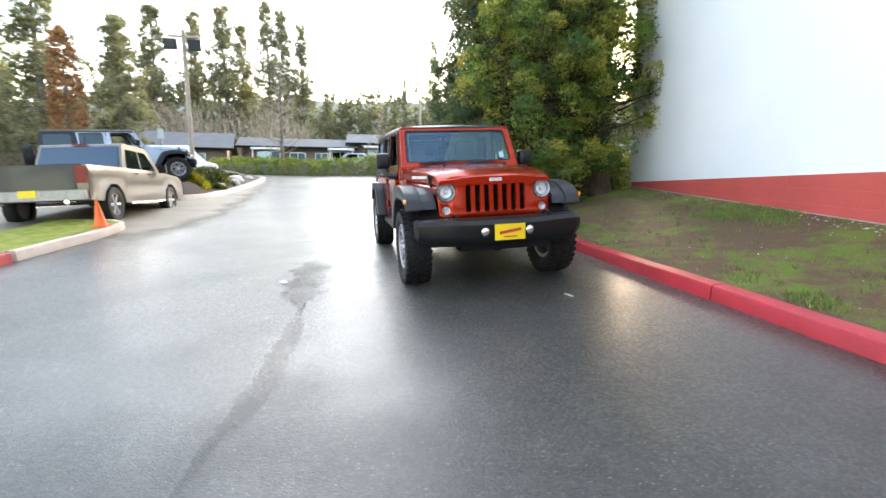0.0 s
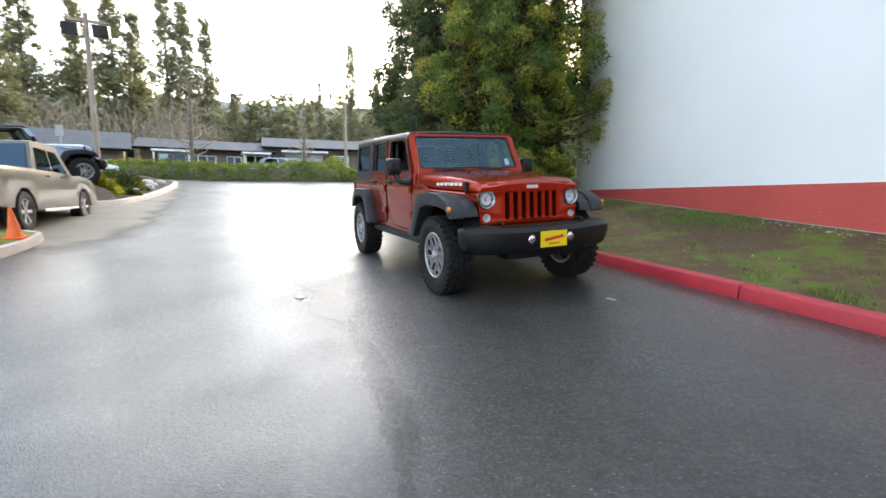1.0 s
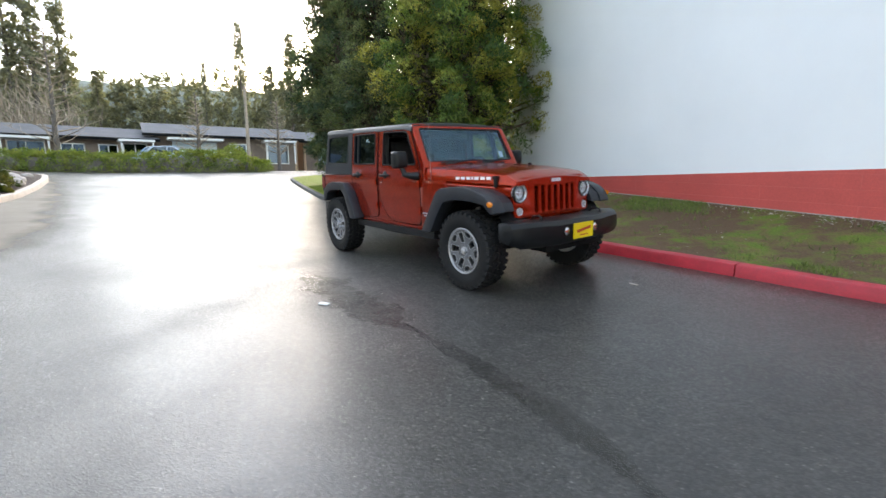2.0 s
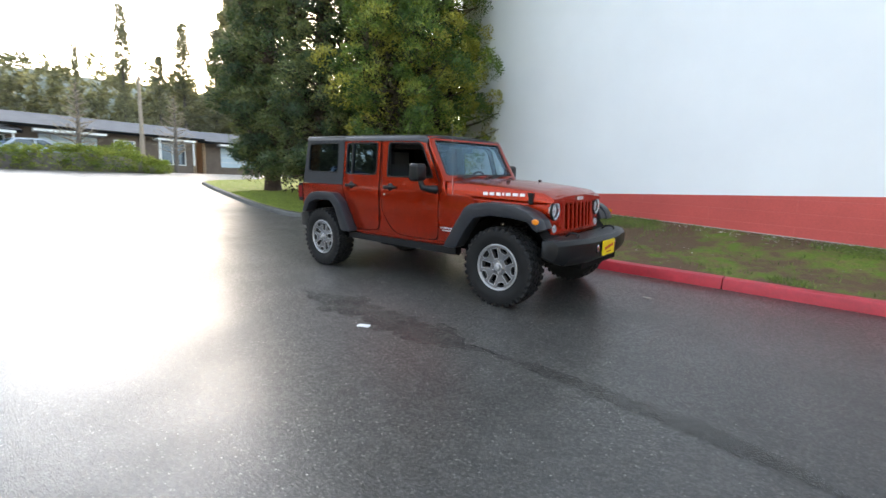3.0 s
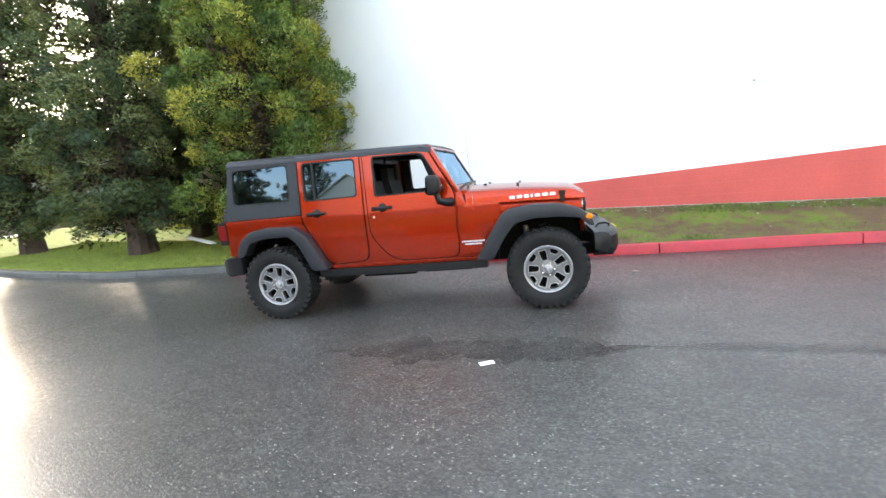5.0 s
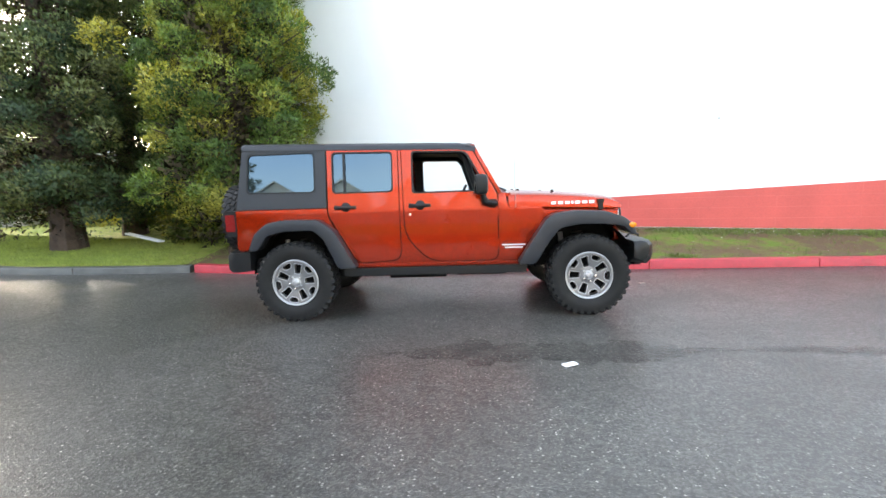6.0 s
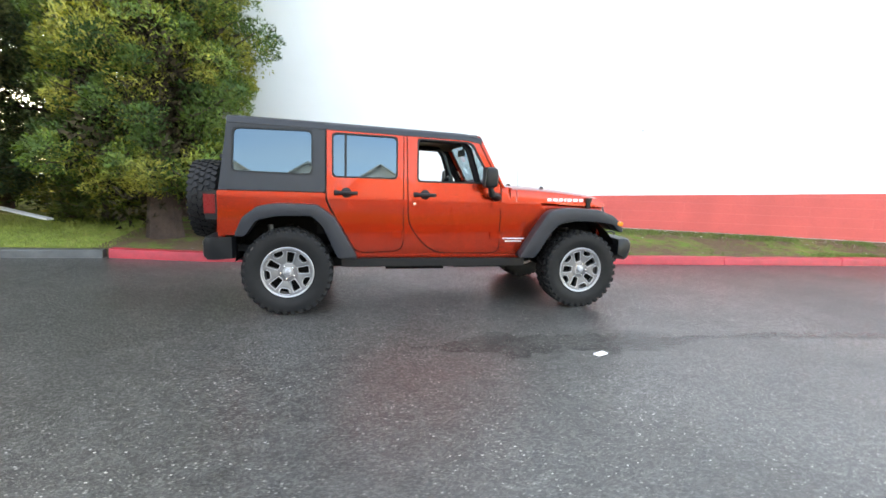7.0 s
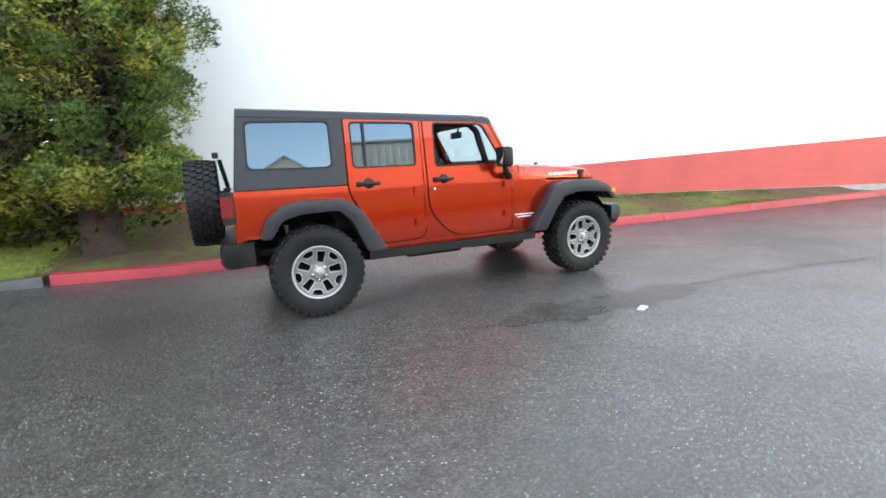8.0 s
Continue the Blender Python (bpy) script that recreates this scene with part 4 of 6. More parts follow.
# front bumper
rings = []
for y, xf, z0, z1 in ((-0.86, 2.02, 0.545, 0.70), (-0.84, 2.09, 0.52, 0.722), (-0.74, 2.16, 0.475, 0.728), (-0.50, 2.20, 0.465, 0.725), (-0.34, 2.225, 0.465, 0.718), (0.34, 2.225, 0.465, 0.718), (0.50, 2.20, 0.465, 0.725), (0.74, 2.16, 0.475, 0.728), (0.84, 2.09, 0.52, 0.722), (0.86, 2.02, 0.545, 0.70)):
    xb = 1.93
    rings.append([(xb, y, z0 + 0.02), (xf - 0.06, y, z0), (xf - 0.02, y, z0 + 0.04), (xf, y, z0 + 0.10), (xf - 0.005, y, z1 - 0.05), (xf - 0.04, y, z1 - 0.012), (xf - 0.09, y, z1), (xb, y, z1 - 0.005)])
bumper = part("front_bumper", loft(rings), M["black"], car, "black plastic front bumper", angle=28)
part("bumper_skid", rbox((2.06, 0, 0.45), (0.2, 0.9, 0.07), 0.03), M["dark"], bumper)
for y in (-0.225, 0.225):
    fog = part("fog_lamp", revolve([(0.044, 0.012), (0.05, 0.0), (0.05, -0.05), (0.044, -0.05)], 20), M["black"], bumper, at=Matrix.Translation((2.222, y, 0.60)) @ pose(0, 0, 0, 0, 0, -90))
    part("fog_lens", revolve([(0.002, 0.014), (0.03, 0.011), (0.044, 0.002), (0.044, -0.01), (0.002, -0.01)], 20), M["chrome"], fog)
for y in (-0.47, 0.47):
    hook = tube([(1.98, y, 0.715), (2.02, y, 0.755), (2.08, y, 0.762), (2.12, y, 0.745), (2.115, y, 0.72)], 0.011, 8)
    part("tow_hook", hook, M["black"], bumper, "black tow hook")
plate = part("number_plate", rbox((2.240, 0.015, 0.592), (0.012, 0.305, 0.152), 0.004), M["yellow"], bumper, "yellow dealer plate with a red mark")
part("plate_mark", rbox((2.2465, 0.015, 0.600), (0.004, 0.22, 0.028), 0.001, rot=Euler((radians(8), 0, 0)).to_matrix()), M["red_mark"], plate)
part("plate_mark", rbox((2.2465, 0.015, 0.548), (0.004, 0.13, 0.012), 0.001), M["red_mark"], plate)

# windscreen
def screen(u, v):
    """u across, v from 0 at the cowl to 1 at the header."""
    return (0.668 - 0.278 * v - 0.05 * abs(u) ** 2, u * (1 - 0.045 * v), 1.232 + 0.508 * v)


frame_out = arc_corners([(-0.768, 0.0), (0.768, 0.0), (0.768, 1.0), (-0.768, 1.0)], [0.01, 0.01, 0.07, 0.07], 4)
frame_in = arc_corners([(-0.69, 0.12), (0.69, 0.12), (0.69, 0.91), (-0.69, 0.91)], 0.06, 4)
screen_frame = part("windscreen_frame", sheet(frame_out, [frame_in], screen, (-0.05, 0, -0.01), (), 0.006), M["paint"], car, "copper-red windscreen frame")
glass = part("windscreen_glass", sheet(arc_corners([(-0.70, 0.11), (0.70, 0.11), (0.70, 0.92), (-0.70, 0.92)], 0.05, 4), [], lambda u, v: tuple(Vector(screen(u, v)) + Vector((-0.012, 0, -0.004))), (-0.004, 0, 0)), M["glass"], screen_frame)
glass.visible_shadow = False
part("windscreen_seal", sheet([(u, v) for u, v in frame_in], [shrink(frame_in, 0.018)], lambda u, v: tuple(Vector(screen(u, v)) + Vector((-0.004, 0, 0))), (-0.012, 0, 0)), M["black"], screen_frame)
part("sticker", rbox((0.490, 0.60, 1.37), (0.004, 0.06, 0.085), 0.001, rot=Euler((0, radians(-28), 0)).to_matrix()), M["white"], screen_frame)
for y0, y1 in ((-0.48, 0.05), (0.10, 0.60)):
    wiper = part("wiper", tube([(0.70, y0 - 0.02, 1.262), (0.668, y0 + 0.22, 1.285), (0.658, y1 - 0.1, 1.295)], [0.012, 0.01, 0.006], 6), M["black"], screen_frame, "black wiper")
    part("wiper_blade", tube([(0.652, y0 - 0.06, 1.278), (0.645, (y0 + y1) / 2, 1.296), (0.648, y1, 1.298)], 0.009, 6), M["rubber"], wiper)
part("cowl_top", rbox((0.665, 0, 1.215), (0.12, 1.50, 0.04), 0.012), M["paint"], car)

# hardtop roof
rings = []
for i in range(15):
    t = i / 14
    x = -1.99 + 2.37 * t
    edge = 1.790 - 0.058 * t ** 1.1 - (0.022 * ((t - 0.92) / 0.08) ** 2 if t > 0.92 else 0.0)
    w = 0.748 + 0.004 * t
    crown = 0.034 + 0.016 * math.sin(math.pi * min(1.0, max(0.0, t))) ** 0.5
    half = [(w - 0.02, edge - 0.06), (w + 0.004, edge - 0.055), (w, edge - 0.02), (w - 0.022, edge + 0.004), (w - 0.075, edge + 0.018), (w * 0.6, edge + crown * 0.8), (0.0, edge + crown)]
    rings.append([(x, -y, z) for y, z in half] + [(x, y, z) for y, z in half[-2::-1]] + [(x, 0.5, edge - 0.03), (x, -0.5, edge - 0.03)])
part("hardtop_roof", loft(rings), M["grey_plastic"], car, "charcoal textured hardtop roof", angle=40)
back_out = arc_corners([(-0.735, 1.14), (0.735, 1.14), (0.715, 1.775), (-0.715, 1.775)], 0.03, 3)
back_in = arc_corners([(-0.60, 1.22), (0.60, 1.22), (0.585, 1.69), (-0.585, 1.69)], 0.05, 4)
rear_top = part("hardtop_rear", sheet(back_out, [back_in], lambda u, v: (-2.075 + (v - 1.14) * 0.125, u, v), (0.03, 0, 0), (), 0.006), M["grey_plastic"], car)
o = part("rear_glass", sheet(back_in, [], lambda u, v: (-2.062 + (v - 1.14) * 0.125, u, v), (0.005, 0, 0)), M["shade_glass"], rear_top)
o.visible_shadow = False

# tailgate, rear bumper, spare carrier
part("tailgate", rbox((-2.075, 0, 0.92), (0.05, 1.46, 0.42), 0.015), M["paint"], car)
part("rear_corner", rbox((-2.06, 0, 0.66), (0.06, 1.50, 0.14), 0.01), M["paint"], car)
rings = []
for y, xb, xf in ((-0.80, -2.15, -1.97), (-0.77, -2.215, -1.95), (-0.70, -2.24, -1.93), (0.70, -2.24, -1.93), (0.77, -2.215, -1.95), (0.80, -2.15, -1.97)):
    rings.append([(xf, y, 0.51), (xb + 0.03, y, 0.495), (xb, y, 0.53), (xb, y, 0.66), (xb + 0.025, y, 0.70), (xf, y, 0.712)])
part("rear_bumper", bevel_all(loft(rings), 0.012, 2, 40), M["black"], car, "black plastic rear bumper")
part("spare_carrier", rbox((-2.15, 0.05, 0.97), (0.14, 0.3, 0.3), 0.02), M["dark"], car)
part("brake_lamp", rbox((-2.20, 0.05, 1.46), (0.05, 0.2, 0.05), 0.012), M["black"], car)
part("brake_lamp_arm", tube([(-2.12, 0.05, 1.15), (-2.17, 0.05, 1.42)], 0.02, 8), M["black"], car)
part("aerial", tube([(0.772, -0.775, 1.06), (0.765, -0.775, 1.5), (0.75, -0.775, 1.85)], [0.003, 0.002, 0.001], 6), M["steel"], car, "thin whip aerial")
part("aerial_base", revolve([(0.002, 0.02), (0.022, 0.015), (0.028, 0.0), (0.002, 0.0)], 14), M["black"], car, at=Matrix.Translation((0.772, -0.782, 1.045)) @ pose(0, 0, 0, 0, 0, 180))

# underbody
part("floor_pan", rbox((-0.62, 0, 0.60), (2.95, 1.46, 0.06), 0.01), M["dark"], car)
part("rear_well", rbox((-1.5, 0, 0.80), (1.1, 0.84, 0.4), 0.02), M["dark"], car)
part("engine_bay", rbox((1.30, 0, 0.86), (1.08, 0.84, 0.42), 0.02), M["dark"], car)
for y in (-0.42, 0.42):
    part("frame_rail", rbox((0, y, 0.50), (4.0, 0.09, 0.12), 0.01), M["dark"], car)
for x in (-1.473, 1.473):
    axle = part("axle", tube([(x, -0.75, 0.40), (x, 0.75, 0.40)], 0.042, 10), M["dark"], car)
    part("differential", revolve([(0.002, -0.13), (0.11, -0.1), (0.14, 0.0), (0.11, 0.1), (0.002, 0.13)], 16), M["dark"], axle, at=Matrix.Translation((x, 0.16 if x > 0 else 0.0, 0.41)))
    for y in (-0.47, 0.47):
        coil = [(x + 0.06 * math.cos(a * 0.7), y + 0.06 * math.sin(a * 0.7), 0.47 + 0.0042 * a) for a in range(80)]
        part("coil_spring", tube(coil, 0.009, 5), M["steel"], car)
        part("damper", tube([(x - 0.16, y * 1.1, 0.42), (x - 0.20, y * 1.1, 0.80)], 0.028, 8), M["steel"], car)
part("silencer", rbox((-1.86, 0.1, 0.56), (0.24, 0.9, 0.16), 0.06, 3), M["steel"], car)
part("fuel_tank", rbox((-0.55, 0.25, 0.50), (0.9, 0.36, 0.2), 0.03), M["dark"], car)
part("gearbox", rbox((0.25, 0, 0.50), (0.6, 0.4, 0.22), 0.05), M["dark"], car)
part("prop_shaft", tube([(-1.35, 0.0, 0.43), (0.0, 0.0, 0.50)], 0.035, 8), M["steel"], car)
part("exhaust_pipe", tube([(0.3, -0.3, 0.48), (-1.0, -0.3, 0.46), (-1.75, -0.1, 0.5)], 0.03, 8), M["steel"], car)

# cabin
part("dashboard", rbox((0.48, 0, 1.06), (0.26, 1.40, 0.30), 0.06, 3), M["black"], car)
part("instrument_hood", rbox((0.40, 0.37, 1.21), (0.2, 0.40, 0.10), 0.04, 3), M["black"], car)
part("centre_console", rbox((-0.05, 0, 0.78), (0.8, 0.22, 0.24), 0.04), M["black"], car)
wheel_ring = [(0.19 * math.cos(2 * math.pi * k / 24), 0.0, 0.19 * math.sin(2 * math.pi * k / 24)) for k in range(25)]
steer = part("steering_wheel", tube(wheel_ring, 0.016, 8), M["black"], car, at=Matrix.Translation((0.22, 0.37, 1.16)) @ pose(0, 0, 0, 25, 0, 90))
part("steering_hub", revolve([(0.002, 0.03), (0.06, 0.02), (0.075, -0.02), (0.002, -0.04)], 18), M["black"], steer)
for k in (0, 1, 2):
    a = radians(-90 + 120 * k)
    part("steering_spoke", tube([(0.05 * math.cos(a), 0, 0.05 * math.sin(a)), (0.185 * math.cos(a), 0, 0.185 * math.sin(a))], 0.014, 6), M["black"], steer)
part("inner_mirror", rbox((0.36, 0.0, 1.60), (0.03, 0.22, 0.07), 0.014), M["black"], car)
part("mirror_stem", tube([(0.40, 0, 1.70), (0.37, 0, 1.62)], 0.01, 6), M["black"], car)
part("headliner", rbox((-0.8, 0, 1.735), (2.3, 1.36, 0.02), 0.005), M["cloth"], car)
for s in (-1, 1):
    part("sound_bar", rbox((-0.44, s * 0.3, 1.66), (0.14, 0.5, 0.07), 0.025), M["black"], car)


# ---- wheels ----
def make_tyre(seed=0):
    prof = [(0.232, 0.095), (0.245, 0.112), (0.29, 0.130), (0.335, 0.134), (0.37, 0.128), (0.388, 0.112), (0.392, 0.06), (0.393, 0.0), (0.392, -0.06), (0.388, -0.112), (0.37, -0.128), (0.335, -0.134), (0.29, -0.130), (0.245, -0.112), (0.232, -0.095)]
    bm = bmesh.new()
    n, rings = 56, []
    for r, y in prof:
        rings.append([(r * math.cos(2 * math.pi * i / n), y, r * math.sin(2 * math.pi * i / n)) for i in range(n)])
    loft(rings, True, False, bm)
    for row, (y, w, l) in enumerate(((0.104, 0.05, 0.042), (0.052, 0.042, 0.05), (0.0, 0.04, 0.052), (-0.052, 0.042, 0.05), (-0.104, 0.05, 0.042))):
        for k in range(34):
            a = 2 * math.pi * (k + 0.37 * row) / 34
            r = 0.397 if abs(y) < 0.1 else 0.390
            m = Matrix.Rotation(-a, 3, "Y") @ Matrix.Rotation(0.35 * (1 if row % 2 else -1), 3, "X")
            box(bm, Matrix.Rotation(-a, 3, "Y") @ Vector((r, y, 0)), (0.022, w, l), m)
    for side in (0.124, -0.124):
        for k in range(34):
            a = 2 * math.pi * (k + (0.0 if side > 0 else 0.48)) / 34
            box(bm, Matrix.Rotation(-a, 3, "Y") @ Vector((0.370, side, 0)), (0.036, 0.014, 0.030), Matrix.Rotation(-a, 3, "Y"))
    return bm


def spoke_shape(bm, a, r0, r1, w0, w1, off0, off1, y0, y1, depth):
    """One flat spoke leg from the hub to the rim, slightly dished."""
    rings = []
    for t in (0.0, 0.35, 0.7, 1.0):
        r = r0 + (r1 - r0) * t
        o = off0 + (off1 - off0) * t
        w = w0 + (w1 - w0) * t
        y = y0 + (y1 - y0) * t ** 1.5
        ring = []
        for du, dy in ((-0.5, -depth), (-0.5, -0.006), (-0.36, 0.0), (0.36, 0.0), (0.5, -0.006), (0.5, -depth)):
            u = o + du * w
            ring.append((r * math.cos(a) - u * math.sin(a), y + dy, r * math.sin(a) + u * math.cos(a)))
        rings.append(ring)
    loft(rings, bm=bm)


def wheel(name, at, parent, out, roll):
    """out: 1 where the outer face looks to +y, -1 where it looks to -y."""
    m = at @ (Matrix.Identity(4) if out > 0 else pose(0, 0, 0, 0, 0, 180)) @ pose(0, 0, 0, 0, roll, 0)
    root = new(name)
    root.matrix_world = m
    root.parent = parent
    tagged(root, "silver alloy wheel with a knobbly off-road tyre")

    def sub(nm, bm, material, label="", angle=35.0):
        ob = part(nm, bm, material, None, label, angle=angle)
        ob.parent = root
        return ob
    sub("tyre", make_tyre(), M["rubber"], "black knobbly tyre", 30)
    barrel = revolve([(0.236, 0.108), (0.238, 0.116), (0.232, 0.120), (0.222, 0.116), (0.214, 0.098), (0.207, 0.06), (0.205, -0.09), (0.232, -0.10), (0.236, -0.10)], 48)
    bmesh.ops.delete(barrel, geom=[f for f in barrel.faces if len(f.verts) > 8], context="FACES")
    sub("rim", barrel, M["alloy"], "bright silver rim lip")
    sub("brake_disc", revolve([(0.002, -0.02), (0.165, -0.02), (0.165, 0.0), (0.002, 0.0)], 32), M["alloy_dark"])
    def turned(loop, a):
        return [(r * math.cos(a) - u * math.sin(a), r * math.sin(a) + u * math.cos(a)) for r, u in loop]

    def dish(lift):
        return lambda u, v: (u, 0.084 + lift + 0.024 * (u * u + v * v) / 0.047, v)

    def slot(grow):
        return arc_corners([(0.090 - grow, -0.024 - grow), (0.188 + grow, -0.035 - grow), (0.188 + grow, 0.035 + grow), (0.090 - grow, 0.024 + grow)], 0.009, 3)

    def notch(grow):
        rim_arc = [((0.206 + grow) * math.cos(t), (0.206 + grow) * math.sin(t)) for t in (0.21, 0.10, 0.0, -0.10, -0.21)]
        return [(0.158 - grow, -0.022 - grow * 0.6), (0.174 - grow * 0.4, -0.041 - grow), *rim_arc[::-1], (0.174 - grow * 0.4, 0.041 + grow), (0.158 - grow, 0.022 + grow * 0.6)]
    angles = [math.pi / 2 + 2 * math.pi * k / 5 for k in range(5)]
    holes = [turned(slot(0.0), a) for a in angles] + [turned(notch(0.0), a + math.pi / 5) for a in angles]
    sub("spoke_face", sheet(disc_loop(0, 0, 0.219, 60), holes, dish(0.0), (0, -0.014, 0), (), 0.002), M["alloy_mid"], "five-spoke silver wheel face", 30)
    sub("spoke_pocket", sheet(disc_loop(0, 0, 0.214, 60), holes, dish(-0.015), (0, -0.034, 0)), M["alloy_dark"], "dark grey painted spoke pockets", 30)
    for a in angles:
        sub("slot_rim", sheet(turned(slot(0.008), a), [turned(slot(0.001), a)], dish(0.005), (0, -0.010, 0), (), 0.002), M["alloy"])
        sub("notch_rim", sheet(turned(notch(0.008), a + math.pi / 5), [turned(notch(0.001), a + math.pi / 5)], dish(0.005), (0, -0.010, 0), (), 0.002), M["alloy"])
    # added black disc that stands in for the darkness behind the openings
    sub("spoke_backing", revolve([(0.002, 0.020), (0.206, 0.020), (0.206, 0.012), (0.002, 0.012)], 40), M["dark"])
    sub("hub", revolve([(0.002, 0.094), (0.045, 0.090), (0.066, 0.080), (0.070, 0.07), (0.070, 0.03), (0.002, 0.03)], 30), M["alloy"])
    sub("centre_cap", revolve([(0.002, 0.128), (0.022, 0.125), (0.032, 0.114), (0.034, 0.09), (0.002, 0.09)], 20), M["alloy"])
    for k in range(5):
        a = -math.pi / 2 + 2 * math.pi * k / 5
        nut = revolve([(0.002, 0.120), (0.009, 0.118), (0.012, 0.112), (0.012, 0.085), (0.002, 0.085)], 6)
        bmesh.ops.translate(nut, verts=nut.verts, vec=(0.0625 * math.cos(a), 0, 0.0625 * math.sin(a)))
        sub("wheel_nut", nut, M["chrome"])
    return root


wheel("wheel", Matrix.Translation((1.473, -0.80, 0.398)), car, -1, 15)
wheel("wheel", Matrix.Translation((-1.473, -0.80, 0.398)), car, -1, -10)
wheel("wheel", Matrix.Translation((1.473, 0.80, 0.398)), car, 1, 25)
wheel("wheel", Matrix.Translation((-1.473, 0.80, 0.398)), car, 1, 5)
wheel("spare_wheel", Matrix.Translation((-2.335, 0.03, 1.015)) @ pose(0, 0, 0, 0, 0, 90), car, 1, 15)

# ---- conifers by the lane ----
def tufts(centres, ways, rnd, count, reach, size):
    """Lumps of foliage: narrow leaf sprays fanning out of each lump's foot."""
    verts, faces = [], []
    for c, w in zip(centres, ways):
        k0 = rnd.uniform(0.6, 1.4)
        for _ in range(count):
            d = Vector((rnd.gauss(0, 1), rnd.gauss(0, 1), rnd.gauss(0, 1))).normalized()
            out = (d * 0.9 + w * 0.75).normalized()
            p = c + out * reach * k0 * rnd.uniform(0.5, 1.0)
            tip = (out + Vector((rnd.gauss(0, 0.6), rnd.gauss(0, 0.6), rnd.uniform(-0.3, 0.7)))).normalized()
            side = tip.cross(Vector((rnd.gauss(0, 1), rnd.gauss(0, 1), rnd.gauss(0, 1)))).normalized()
            s = size * rnd.uniform(0.6, 1.3)
            q = s * rnd.uniform(0.20, 0.30)
            k = len(verts)
            verts += [p - tip * s * 0.4 + side * q, p - tip * s * 0.4 - side * q, p + tip * s * 0.7]
            faces.append((k, k + 1, k + 2))
    return verts, faces


def lumps(centres, ways, radii, seed, count, size):
    """Bushy lumps of narrow leaf sprays, each lump a rough ball that is lit as one form."""
    rng = np.random.default_rng(seed)
    c, w, r = np.repeat(np.array(centres), count, 0), np.repeat(np.array(ways), count, 0), np.repeat(np.array(radii), count)
    n = len(c)

    def unit(v):
        return v / np.maximum(1e-6, np.linalg.norm(v, axis=1, keepdims=True))
    d = unit(rng.normal(size=(n, 3)) + 0.75 * w)
    knob = 1 + 0.20 * np.sin(d[:, 0] * 7 + c[:, 2] * 5) * np.sin(d[:, 1] * 7 + c[:, 0] * 9) + 0.16 * np.sin(d[:, 2] * 9 + c[:, 1] * 7)
    p = c + d * (r * knob * (1 - 0.4 * rng.random(n) ** 2.6))[:, None] * np.array((1.0, 1.0, 0.85))
    tip = unit(d + 0.65 * rng.normal(size=(n, 3)) + np.array((0, 0, 0.25)))
    side = unit(np.cross(tip, rng.normal(size=(n, 3))))
    s = size * rng.uniform(0.6, 1.35, n)[:, None]
    q = s * rng.uniform(0.20, 0.32, n)[:, None]
    a, b, e = p - tip * s * 0.4 + side * q, p - tip * s * 0.4 - side * q, p + tip * s * 0.75
    face = unit(np.cross(b - a, e - a))
    flip = (face * d).sum(1) < 0
    a[flip], b[flip] = b[flip].copy(), a[flip].copy()
    face[flip] *= -1
    normal = unit(d * 0.9 + face * 0.35 + w * 0.25)
    tone = np.repeat(rng.random(len(centres)), count * 3)
    return np.stack((a, b, e), 1).reshape(-1, 3), np.repeat(normal, 3, 0), tone


def leaf_mesh(name, points, normals, tone, material, parent):
    n = len(points)
    me = bpy.data.meshes.new(name)
    me.vertices.add(n)
    me.vertices.foreach_set("co", points.astype(np.float32).ravel())
    me.loops.add(n)
    me.loops.foreach_set("vertex_index", np.arange(n, dtype=np.int32))
    me.polygons.add(n // 3)
    me.polygons.foreach_set("loop_start", np.arange(0, n, 3, dtype=np.int32))
    me.update(calc_edges=True)
    me.polygons.foreach_set("use_smooth", [True] * (n // 3))
    me.normals_split_custom_set_from_vertices(normals.astype(np.float32))
    me.attributes.new("tone", "FLOAT", "POINT").data.foreach_set("value", tone.astype(np.float32))
    me.materials.append(material)
    ob = new(name, me)
    ob.parent = parent
    return ob


